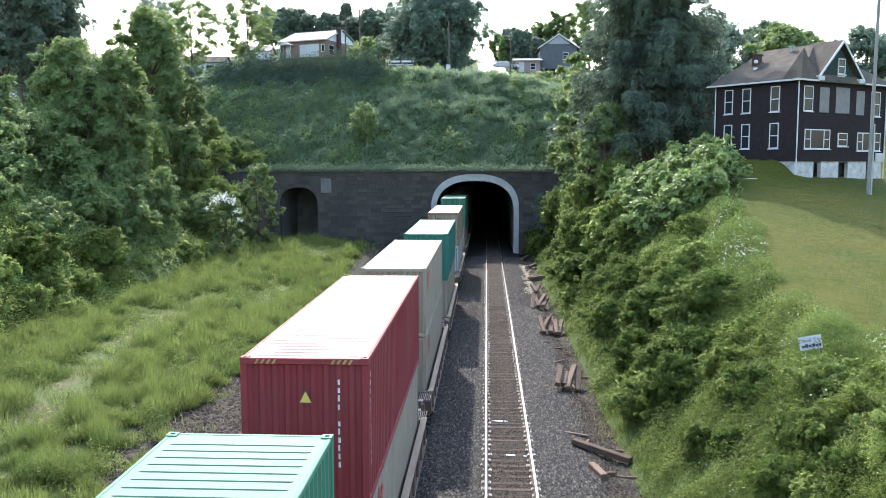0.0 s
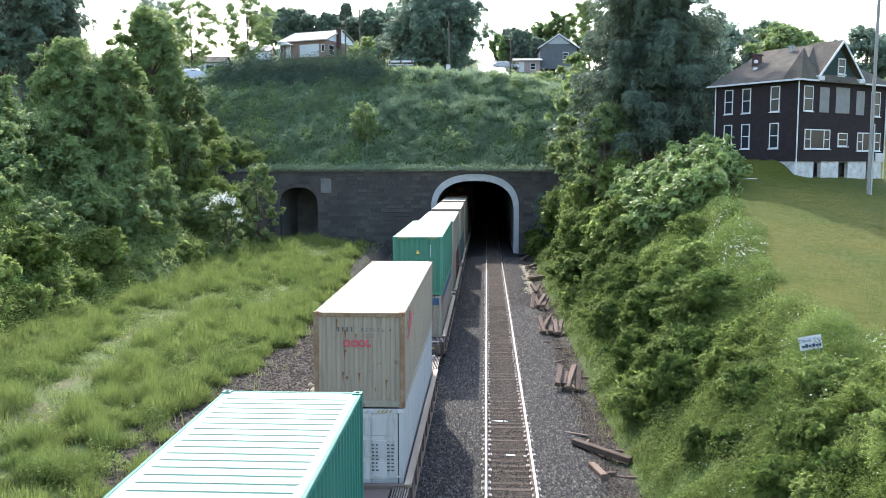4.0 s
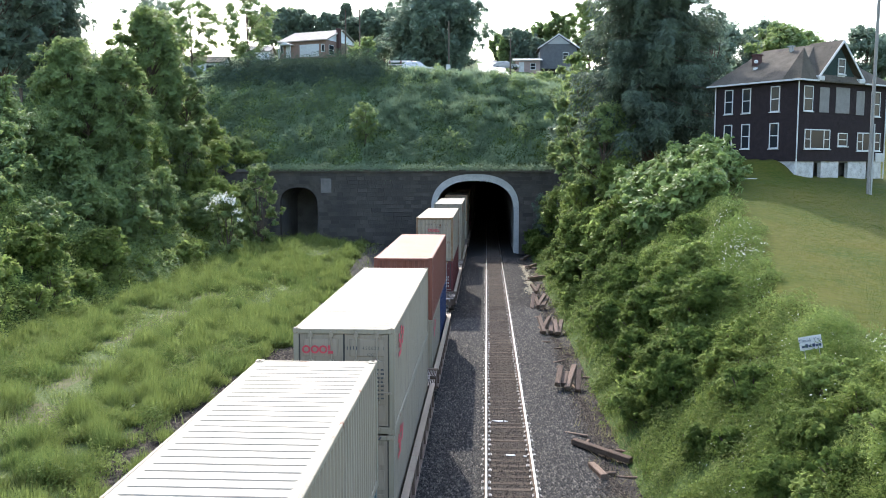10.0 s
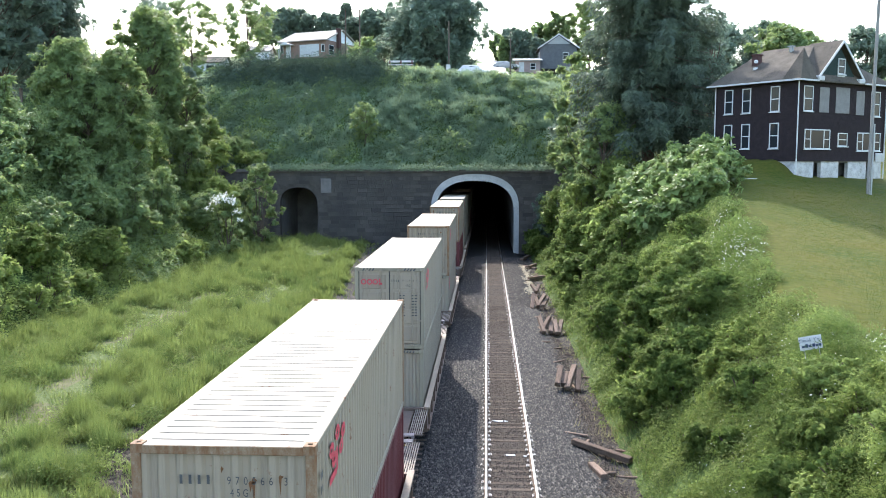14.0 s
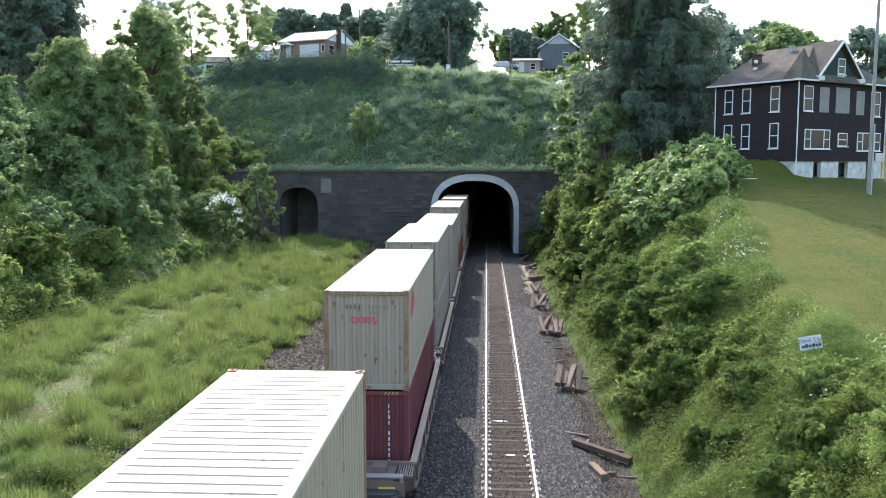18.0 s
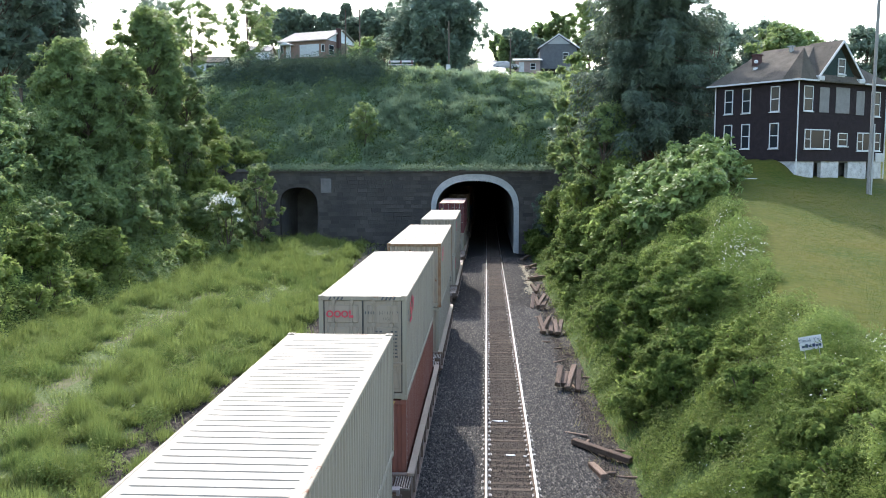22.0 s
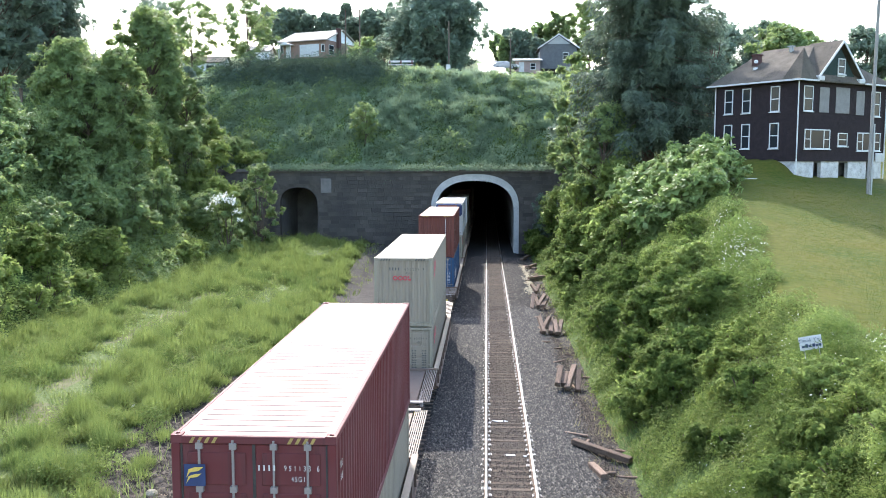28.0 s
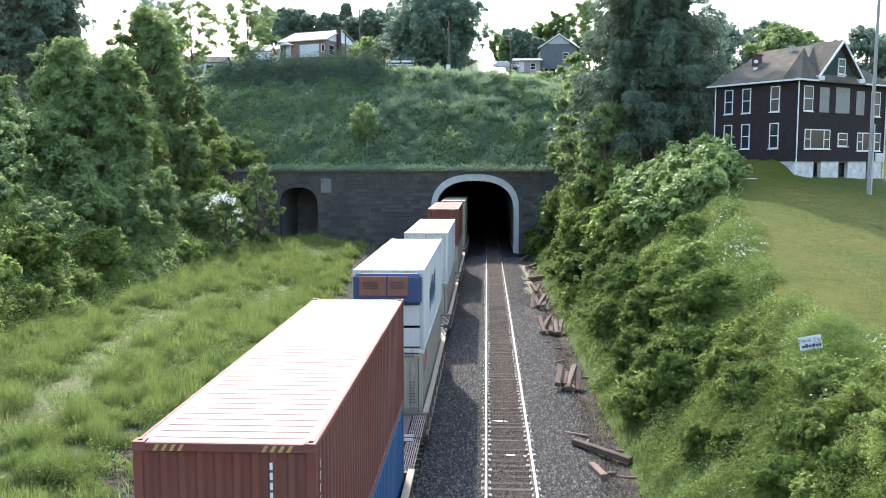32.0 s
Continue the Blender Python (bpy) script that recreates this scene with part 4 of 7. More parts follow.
def well_car(pitch, both):
    """A well car unit: deep side sills, end platforms with grated walkways, brake gear and bogies."""
    root = thing("well_car", "rust-brown well car with tan side sills, carrying containers", "rail car", "well cars of the train")
    cs = PAINT["car_steel"]
    h = pitch / 2
    w0 = 6.32
    for s in (-1, 1):
        xa, xb = sorted((s * 1.33, s * 1.42))
        fa, fb = sorted((s * 1.30, s * 1.50))
        it = [(xa, -w0 - 0.2, 0.42, xb, w0 + 0.2, 1.12), (fa, -w0 - 0.2, 0.36, fb, w0 + 0.2, 0.44)]
        for k in range(9):
            y = -w0 + 0.4 + k * (2 * w0 - 0.8) / 8
            ra, rb = sorted((s * 1.42, s * 1.49))
            it.append((ra, y - 0.03, 0.44, rb, y + 0.03, 1.12))
        part("side_sill", cached(("sill", s), lambda: boxes("side_sill", it, 0.008)), cs, root)
        part("sill_flange", cached(("flange", s), lambda: boxes("sill_flange", [(fa, -w0 - 0.2, 1.12, fb, w0 + 0.2, 1.20)], 0.01)), PAINT["flange_steel"], root, "tan top flange painted in a paler, sunlit tone")
    part("well_floor", cached("floor", lambda: boxes("well_floor", [(-1.3, -w0, 0.19, 1.3, w0, 0.23)])), cs, root)
    for s in (-1, 1):
        key = ("end", round(pitch, 1), s)
        ya, yb = sorted((s * w0, s * (h - 0.25)))
        part("end_platform", cached(key, lambda: boxes("end_platform", [(-0.95, ya, 0.98, 0.95, yb, 1.06), (-1.42, *sorted((s * w0, s * (w0 + 0.16)))[:1], 0.3, 1.42, sorted((s * w0, s * (w0 + 0.16)))[1], 1.16), (-0.3, ya, 0.6, 0.3, yb, 0.98)], 0.01)), cs, root)
        for sx in (-1, 1):
            xa, xb = sorted((sx * 1.0, sx * 1.46))
            it = [(xa, ya + 0.12, 1.06, xb, ya + 0.15, 1.12), (xa, yb - 0.15, 1.06, xb, yb - 0.12, 1.12)]
            n = 7
            for k in range(n):
                x = xa + (xb - xa) * (k + 0.15) / n
                it.append((x, ya + 0.12, 1.07, x + 0.035, yb - 0.12, 1.11))
            part("walkway_grating", cached(("grate", round(pitch, 1), s, sx), lambda: boxes("walkway_grating", it)), M["grating"], root, "rusty steel walkway grating")
        part("crossover_step", cached(("step", round(pitch, 1), s), lambda: boxes("crossover_step", [(-1.2, s * (h - 0.32) - 0.14, 1.1, 1.2, s * (h - 0.32) + 0.14, 1.14), (-1.2, s * (h - 0.32) - 0.14, 0.98, -1.12, s * (h - 0.32) + 0.14, 1.1), (1.12, s * (h - 0.32) - 0.14, 0.98, 1.2, s * (h - 0.32) + 0.14, 1.1)])), PAINT["bar_steel"], root)
    part("caution_plate", cached(("plate", round(pitch, 1)), lambda: boxes("caution_plate", [(0.52, -h + 0.2, 0.68, 0.98, -h + 0.23, 0.84)])), M["marking_yellow"], root, "yellow caution plate")
    part("end_sill", cached(("end_sill", round(pitch, 1)), lambda: boxes("end_sill", [(-1.25, -h + 0.23, 0.55, 1.25, -h + 0.32, 1.0)], 0.01)), cs, root)
    part("coupler", cached(("coupler", round(pitch, 1)), lambda: boxes("coupler", [(-0.16, -h - 0.05, 0.72, 0.16, -h + 0.6, 0.98)], 0.03)), M["black_steel"], root)
    wheel = tube("brake_wheel", (-0.55, -h + 0.62, 1.5), (-0.55, -h + 0.66, 1.5), 0.28, 0.28, 14)
    part("brake_wheel", cached(("brake", round(pitch, 1)), lambda: joined("brake_wheel", [wheel, boxes("s", [(-0.6, -h + 0.66, 1.0, -0.5, -h + 0.78, 1.55)])])), cs, root)
    part("brake_box", cached(("brake_box", round(pitch, 1)), lambda: boxes("brake_box", [(0.3, -h + 0.6, 1.0, 0.7, -h + 1.0, 1.3)], 0.02)), cs, root)
    spots = [-h + 1.35, h - 1.35] if both == "single" else ([-h] if both == "mid" else [-h, h])
    for y in spots:
        bogie = part("bogie", cached("bogie", lambda: boxes("bogie", [(-1.08, -1.15, 0.42, -0.94, 1.15, 0.62), (0.94, -1.15, 0.42, 1.08, 1.15, 0.62), (-1.1, -0.3, 0.25, -0.92, 0.3, 0.75), (0.92, -0.3, 0.25, 1.1, 0.3, 0.75), (-1.0, -0.2, 0.5, 1.0, 0.2, 0.8), (-1.1, -1.05, 0.3, -0.92, -0.72, 0.56), (0.92, -1.05, 0.3, 1.1, -0.72, 0.56), (-1.1, 0.72, 0.3, -0.92, 1.05, 0.56), (0.92, 0.72, 0.3, 1.1, 1.05, 0.56)], 0.02)), M["black_steel"], root, "", pose(0, y, 0))
        for k, wy in enumerate((-0.89, 0.89)):
            def wheels():
                ps = [tube("a", (-0.9, 0, 0), (0.9, 0, 0), 0.075, None, 8)]
                for s in (-1, 1):
                    ps += [tube("w", (s * 0.69, 0, 0), (s * 0.80, 0, 0), 0.42, 0.415, 20), tube("f", (s * 0.665, 0, 0), (s * 0.69, 0, 0), 0.45, 0.45, 20), tube("h", (s * 0.80, 0, 0), (s * 0.84, 0, 0), 0.15, 0.12, 10), boxes("spoke", [(s * 0.79, -0.02, -0.3, s * 0.81, 0.02, 0.3)] if s > 0 else [(-0.81, -0.02, -0.3, -0.79, 0.02, 0.3)])]
                return joined("wheelset", ps)
            ws = part("wheelset", cached("wheelset", wheels), M["wheel_steel"], bogie, "", pose(0, wy, 0.42))
            WHEELS[k].append(ws)
    return root


WHEELS = ([], [])
HC, STD = 2.896, 2.591
FLOOR = 0.235
# where each unit's near end stands along the train, the pitch of its car, its place in the car set,
# the sideways lean, and what it carries: upper and lower containers
UNITS = [
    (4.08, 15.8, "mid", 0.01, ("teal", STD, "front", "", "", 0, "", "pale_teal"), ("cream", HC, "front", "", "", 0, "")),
    (19.89, 15.8, "mid", 0.04, ("red", HC, "front", "", "", 0, "vertical_tri", "glared_roof"), ("cream", HC, "front", "", "", 1, "")),
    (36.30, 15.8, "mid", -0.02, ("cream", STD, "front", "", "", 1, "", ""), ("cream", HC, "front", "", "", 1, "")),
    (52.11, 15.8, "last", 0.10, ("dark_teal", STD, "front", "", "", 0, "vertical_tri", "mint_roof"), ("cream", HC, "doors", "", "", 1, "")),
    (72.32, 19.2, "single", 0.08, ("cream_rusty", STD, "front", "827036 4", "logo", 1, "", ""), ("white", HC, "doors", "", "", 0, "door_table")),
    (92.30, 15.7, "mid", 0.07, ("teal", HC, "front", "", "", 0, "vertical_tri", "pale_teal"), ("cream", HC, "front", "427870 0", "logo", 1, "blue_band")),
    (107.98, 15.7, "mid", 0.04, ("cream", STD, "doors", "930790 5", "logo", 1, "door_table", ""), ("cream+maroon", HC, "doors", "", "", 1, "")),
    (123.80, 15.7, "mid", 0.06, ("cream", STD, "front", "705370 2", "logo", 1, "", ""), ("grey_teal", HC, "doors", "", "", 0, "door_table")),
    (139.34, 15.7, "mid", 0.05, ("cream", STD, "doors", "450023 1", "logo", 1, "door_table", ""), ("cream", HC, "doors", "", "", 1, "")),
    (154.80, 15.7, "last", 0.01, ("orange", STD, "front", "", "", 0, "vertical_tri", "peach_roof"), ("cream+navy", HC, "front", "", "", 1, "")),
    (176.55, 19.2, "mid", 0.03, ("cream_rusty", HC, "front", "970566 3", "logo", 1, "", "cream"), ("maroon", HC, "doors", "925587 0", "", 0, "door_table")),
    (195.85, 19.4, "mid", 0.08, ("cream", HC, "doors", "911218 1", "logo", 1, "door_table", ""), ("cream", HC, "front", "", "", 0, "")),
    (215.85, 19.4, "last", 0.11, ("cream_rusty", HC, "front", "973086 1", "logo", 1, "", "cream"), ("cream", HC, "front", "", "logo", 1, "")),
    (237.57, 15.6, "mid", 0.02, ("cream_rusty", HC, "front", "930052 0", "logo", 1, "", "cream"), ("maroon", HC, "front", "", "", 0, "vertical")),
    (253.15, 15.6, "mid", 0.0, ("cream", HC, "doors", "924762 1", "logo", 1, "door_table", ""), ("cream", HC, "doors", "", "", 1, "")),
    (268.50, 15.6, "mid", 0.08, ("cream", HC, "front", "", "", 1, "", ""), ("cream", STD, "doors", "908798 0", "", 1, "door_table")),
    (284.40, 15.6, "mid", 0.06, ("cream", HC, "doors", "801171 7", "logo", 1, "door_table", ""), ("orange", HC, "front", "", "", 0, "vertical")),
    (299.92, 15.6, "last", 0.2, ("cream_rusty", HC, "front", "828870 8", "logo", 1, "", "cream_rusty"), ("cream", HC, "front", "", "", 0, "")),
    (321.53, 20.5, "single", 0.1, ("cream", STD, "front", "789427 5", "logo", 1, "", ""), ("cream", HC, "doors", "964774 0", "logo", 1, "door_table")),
    (345.55, 23.4, "single", 0.07, ("maroon", HC, "doors", "951133 6", "", 0, "door_table", "glared_roof"), ("cream", STD, "doors", "", "", 1, "door_table")),
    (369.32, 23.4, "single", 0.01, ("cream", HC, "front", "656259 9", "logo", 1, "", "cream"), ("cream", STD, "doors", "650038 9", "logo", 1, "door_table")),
    (393.28, 20.0, "single", 0.02, ("brown", HC, "front", "", "", 0, "low_tri", "glared_roof"), ("blue", HC, "doors", "706646 0", "", 0, "door_table")),
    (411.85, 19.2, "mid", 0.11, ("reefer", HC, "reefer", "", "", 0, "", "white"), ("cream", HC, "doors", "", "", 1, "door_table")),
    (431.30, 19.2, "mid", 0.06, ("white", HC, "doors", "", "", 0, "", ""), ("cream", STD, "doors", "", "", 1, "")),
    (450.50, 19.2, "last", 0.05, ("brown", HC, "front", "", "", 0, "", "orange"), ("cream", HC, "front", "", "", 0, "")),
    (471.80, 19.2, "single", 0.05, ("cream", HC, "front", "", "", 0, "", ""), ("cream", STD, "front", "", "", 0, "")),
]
NAMES = {"cream": "light grey", "cream_rusty": "rust-streaked light grey", "red": "bright red", "maroon": "dark red", "brown": "reddish brown", "orange": "faded orange-brown", "teal": "teal green", "dark_teal": "dark teal green", "grey_teal": "grey-green", "blue": "blue", "navy": "dark navy", "white": "clean white", "reefer": "white"}
TRAIN = []


def reefer_unit(root, hi, ln):
    """The cooling unit on the nose: orange grille, blue surround, white lower casing."""
    e = -ln / 2
    part("unit_casing", boxes("unit_casing", [(-1.16, e - 0.42, 1.75, 1.16, e - 0.02, 2.8)], 0.12), PAINT["navy"], root, "dark blue cooling-unit casing")
    part("unit_grille", boxes("unit_grille", [(-0.95, e - 0.46, 2.05, -0.02, e - 0.40, 2.72), (0.02, e - 0.46, 2.05, 0.72, e - 0.40, 2.72)], 0.02), PAINT["orange"], root, "orange cooling-unit grille")
    part("unit_vent", boxes("unit_vent", [(x, e - 0.475, 2.3 + 0.055 * k, x + 0.5, e - 0.455, 2.33 + 0.055 * k) for x in (-0.8, 0.1) for k in range(5)]), M["black_steel"], root)
    part("lower_casing", boxes("lower_casing", [(-1.1, e - 0.12, 0.25, -0.38, e - 0.0, 1.7), (-0.34, e - 0.12, 0.25, 0.34, e - 0.0, 1.7), (0.38, e - 0.12, 0.25, 1.1, e - 0.0, 0.9), (0.38, e - 0.12, 0.98, 1.1, e - 0.0, 1.7)], 0.03), PAINT["white"], root)
    polys = [bar(3.2 + 0.62 * k, 0.95 + 0.25 * (k % 2), 3.2 + 0.62 * k + 0.4, 1.75 + 0.2 * (k % 3)) for k in range(6)]
    lettering(flat_mesh("lettering", polys), PAINT["navy"], root, pose(C_W / 2 + 0.006, e, 0, 0, 0, 90))


def build_train():
    for s0, pitch, place, dx, up, low in UNITS:
        mid = s0 + C_L40 / 2
        car = well_car(pitch, place)
        TRAIN.append((car, mid, TRACKS[1], 0.0))
        lh = low[1]
        cols = low[0].split("+")
        if len(cols) == 2:
            for k, c in enumerate(cols):
                ob = container(c, lh, low[2], C_L20, low[3], low[4], bool(low[5]) and k == 0, NAMES[c] + " twenty-foot container sitting low in a well car", low[6])
                TRAIN.append((ob, mid + (k - 0.5) * (C_L20 + 0.076), TRACKS[1] + dx * 0.5, FLOOR))
        else:
            ob = container(cols[0], lh, low[2], C_L40, low[3], low[4], bool(low[5]), NAMES[cols[0]] + " corrugated container sitting low in a well car", low[6])
            TRAIN.append((ob, mid, TRACKS[1] + dx * 0.5, FLOOR))
        c, hi, end, serial, mark, fl, dec, roof = up
        col = "white" if c == "reefer" else c
        what = " corrugated container stacked on another" if end == "front" else (" container with closed doors stacked on another" if end == "doors" else " refrigerated container with an orange and blue cooling unit")
        ob = container(col, hi, end, C_L40, serial, mark, bool(fl), NAMES[c] + what, dec, roof)
        if c == "reefer":
            reefer_unit(ob, hi, C_L40)
        TRAIN.append((ob, mid, TRACKS[1] + dx, FLOOR + lh + 0.02))


build_train()


# ---- the brown house on the lawn
M["shingle_wall"] = plain("maroon_asphalt_shingle_wall", (0.0165, 0.0128, 0.0138), (0.030, 0.0225, 0.0238), 2.5, 0.9, 0, 0.5, 0.03)
M["green_wall"] = plain("dark_green_gable", (0.018, 0.028, 0.026), (0.03, 0.045, 0.04), 2.5, 0.9)
M["roofing"] = plain("weathered_brown_grey_shingles", (0.038, 0.032, 0.026), (0.10, 0.085, 0.066), 0.8, 0.9, 0, 0.6, 0.02)
M["white_trim"] = plain("white_trim_paint", (0.34, 0.335, 0.32), (0.47, 0.465, 0.45), 2.0, 0.6)
M["boarding"] = plain("grey_board", (0.14, 0.13, 0.12), (0.20, 0.19, 0.18), 2.0, 0.9)
M["whitewash"] = plain("flaking_whitewash", (0.17, 0.16, 0.145), (0.46, 0.45, 0.43), 1.6, 0.9, 0, 0.7, 0.03)
M["brick_dark"] = plain("dark_chimney_brick", (0.05, 0.03, 0.027), (0.09, 0.05, 0.045), 4.0, 0.9)


def glass_material():
    m, n, l, p = nodes_of("window_glass")
    p.inputs["Base Color"].default_value = (0.02, 0.024, 0.028, 1)
    p.inputs["Roughness"].default_value = 0.06
    p.inputs["Specular IOR Level"].default_value = 0.2
    bumped(n, l, p, noise_at(n, l, 1.3, 2), 0.05, 0.03)
    return m


M["glass"] = glass_material()


def window(root, at, w, h, sashes, cover=None):
    """A window in the plane x-z of at: frame, glass, sash bar, sill. sashes: 1 plain, 2 double-hung, 3 picture window."""
    t = 0.085
    win = part("window", boxes("window", [(0, -0.05, 0, t, 0.04, h), (w - t, -0.05, 0, w, 0.04, h), (t, -0.05, h - t, w - t, 0.04, h), (t, -0.05, 0, w - t, 0.04, t)], 0.012), M["white_trim"], root, "white-framed window", at)
    part("sill", boxes("sill", [(-0.06, -0.12, -0.06, w + 0.06, 0.0, 0.0)]), M["white_trim"], win)
    if cover:
        part("board", boxes("board", [(t, -0.02, t, w - t, 0.0, h - t)]), cover, win)
        return win
    if sashes == 2:
        part("sash_bar", boxes("sash_bar", [(t, -0.03, h / 2 - 0.035, w - t, 0.02, h / 2 + 0.035)]), M["white_trim"], win)
        for z0, z1 in ((t, h / 2 - 0.035), (h / 2 + 0.035, h - t)):
            part("pane", boxes("pane", [(t, -0.012, z0, w - t, 0.0, z1)]), M["glass"], win)
    elif sashes == 3:
        a = 0.24 * w
        for x0, xa, xb in ((a - 0.05, t, a - 0.05), (w - a - 0.05, w - a + 0.05, w - t)):
            part("mullion", boxes("mullion", [(x0, -0.03, t, x0 + 0.1, 0.02, h - t), (xa, -0.03, h / 2 - 0.03, xb, 0.02, h / 2 + 0.03)]), M["white_trim"], win)
        for x0, x1 in ((t, a - 0.05), (a + 0.05, w - a - 0.05), (w - a + 0.05, w - t)):
            part("pane", boxes("pane", [(x0, -0.012, t, x1, 0.0, h - t)]), M["glass"], win)
    else:
        part("pane", boxes("pane", [(t, -0.012, t, w - t, 0.0, h - t)]), M["glass"], win)
    return win


def prism(name, polys):
    """Closed solids given as (list of bottom points, list of top points)."""
    v, f = [], []
    for lo, hi in polys:
        k, n = len(v), len(lo)
        v += list(lo) + list(hi)
        f += [tuple(k + i for i in reversed(range(n))), tuple(k + n + i for i in range(n))]
        f += [(k + i, k + (i + 1) % n, k + n + (i + 1) % n, k + n + i) for i in range(n)]
    return mesh_of(name, v, f)


def brown_house():
    W, D, zt, base = 11.1, 7.6, 6.0, 9.75
    root = thing("house", "two-storey maroon shingled house with white windows on a lawn", "house", "", pose(22.74, 66.21, base, 0, 0, 35.0))
    # walls with thickness, and a lower floor front strip
    wall = [(0, 0, 0, W, 0.2, zt), (0, D - 0.2, 0, W, D, zt), (0, 0.2, 0, 0.2, D - 0.2, zt), (W - 0.2, 0.2, 0, W, D - 0.2, zt)]
    names = ("front_wall", "rear_wall", "side_wall", "side_wall")
    for nm, b in zip(names, wall):
        part(nm, boxes(nm, [b]), M["shingle_wall"], root)
    courses = [(-0.012, -0.018 , 0.18 * k, W + 0.012, -0.001, 0.18 * k + 0.165) for k in range(33)]
    part("siding", boxes("siding", courses), M["shingle_wall"], root)
    courses = [(-0.018, 0.0, 0.18 * k, -0.001, D, 0.18 * k + 0.165) for k in range(33)]
    part("siding", boxes("siding", courses), M["shingle_wall"], root)
    part("floor", boxes("floor", [(0.2, 0.2, -0.1, W - 0.2, D - 0.2, 0.0)]), M["boarding"], root)
    # foundation, whitewashed and flaking, with dark openings
    part("foundation", boxes("foundation", [(0.05, 0.1, -2.6, 2.3, 0.4, 0), (3.2, 0.1, -2.6, 5.4, 0.4, 0), (6.6, 0.1, -2.6, 9.0, 0.4, 0), (9.6, 0.1, -2.6, W - 0.05, 0.4, 0), (0.05, 0.4, -2.0, 0.35, D - 0.1, 0), (W - 0.35, 0.4, -2.6, W - 0.05, D - 0.1, 0)]), M["whitewash"], root, "flaking whitewashed stone foundation")
    part("cellar_wall", boxes("cellar_wall", [(0.35, 0.9, -2.6, W - 0.35, 1.0, -0.1)]), M["soot"], root, "dark cellar openings")
    # hipped main roof with overhang, a front gable and a small hipped turret roof
    o, rz = 0.45, 9.0
    e0, e1, f0, f1 = -o, W + o, -o, D + o
    gx0, gx1, gz, gc, ry = 1.7, 7.5, 9.05, 4.65, 2.4
    zt2 = zt - 0.02
    # the ridge runs back from the front gable and ends in hips
    v = [(e0, f0, zt2), (e1, f0, zt2), (e1, f1, zt2), (e0, f1, zt2), (gc, ry - 0.3, rz), (gc, 6.7, rz), (e0, f0, zt2 - 0.12), (e1, f0, zt2 - 0.12), (e1, f1, zt2 - 0.12), (e0, f1, zt2 - 0.12)]
    f = [(0, 1, 4), (1, 2, 5, 4), (2, 3, 5), (3, 0, 4, 5), (6, 9, 8, 7), (0, 6, 7, 1), (1, 7, 8, 2), (2, 8, 9, 3), (3, 9, 6, 0)]
    part("roof", mesh_of("roof", v, f), M["roofing"], root)
    part("gable_wall", prism("gable_wall", [([(gx0 + 0.3, -0.05, zt - 0.1), (gx1 - 0.3, -0.05, zt - 0.1), (gc, -0.05, gz - 0.3)], [(gx0 + 0.3, 0.1, zt - 0.1), (gx1 - 0.3, 0.1, zt - 0.1), (gc, 0.1, gz - 0.3)])]), M["green_wall"], root, "dark green gable")
    for s, xe in ((-1, gx0), (1, gx1)):
        part("gable_roof", prism("gable_roof", [([(xe, -0.40, zt + 0.05), (gc, -0.40, gz - 0.1), (gc, ry, gz - 0.1), (xe, ry, zt + 0.05)], [(xe, -0.40, zt + 0.2), (gc, -0.40, gz + 0.05), (gc, ry, gz + 0.05), (xe, ry, zt + 0.2)])]), M["roofing"], root)
        part("bargeboard", prism("bargeboard", [([(xe, -0.47, zt - 0.02), (gc, -0.47, gz - 0.17), (gc, -0.47, gz + 0.06), (xe, -0.47, zt + 0.21)], [(xe, -0.41, zt - 0.02), (gc, -0.41, gz - 0.17), (gc, -0.41, gz + 0.06), (xe, -0.41, zt + 0.21)])]), M["white_trim"], root)
        part("return", boxes("return", [(min(xe, xe - s * 0.75), -0.5, zt - 0.05, max(xe, xe - s * 0.75), -0.05, zt + 0.3)], 0.05), M["white_trim"], root)
    part("turret_roof", mesh_of("turret_roof", [(-0.3, -0.42, zt + 0.03), (1.62, -0.42, zt + 0.03), (1.9, 2.2, zt + 0.1), (-0.3, 1.1, zt + 0.1), (1.2, 0.5, zt + 2.4)], [(0, 1, 4), (1, 2, 4), (2, 3, 4), (3, 0, 4)]), M["roofing"], root)
    part("gutter", boxes("gutter", [(-0.55, -0.57, zt - 0.14, gx0, -0.45, zt - 0.02), (gx1, -0.57, zt - 0.14, W + 0.5, -0.45, zt - 0.02), (-0.57, -0.45, zt - 0.14, -0.45, D + 0.45, zt - 0.02)]), M["white_trim"], root)
    part("downpipe", tube("downpipe", (-0.07, -0.12, zt - 0.1), (-0.07, -0.12, -0.9), 0.05, None, 8), M["white_trim"], root)
    part("downpipe", tube("downpipe", (-0.1, D - 0.1, zt - 0.1), (-0.1, D - 0.1, 0.0), 0.05, None, 8), M["white_trim"], root)
    part("downpipe", tube("downpipe", (W - 0.1, -0.12, zt - 0.1), (W - 0.1, -0.12, -1.6), 0.05, None, 8), M["white_trim"], root)
    part("chimney", boxes("chimney", [(2.2, 5.4, 6.8, 2.75, 5.95, 8.35), (2.13, 5.33, 8.35, 2.82, 6.02, 8.47)], 0.02), M["brick_dark"], root)
    part("dish", tube("dish", (1.9, 5.3, 7.85), (1.83, 5.23, 7.9), 0.17, 0.05, 12), M["white_trim"], root, "white satellite dish")
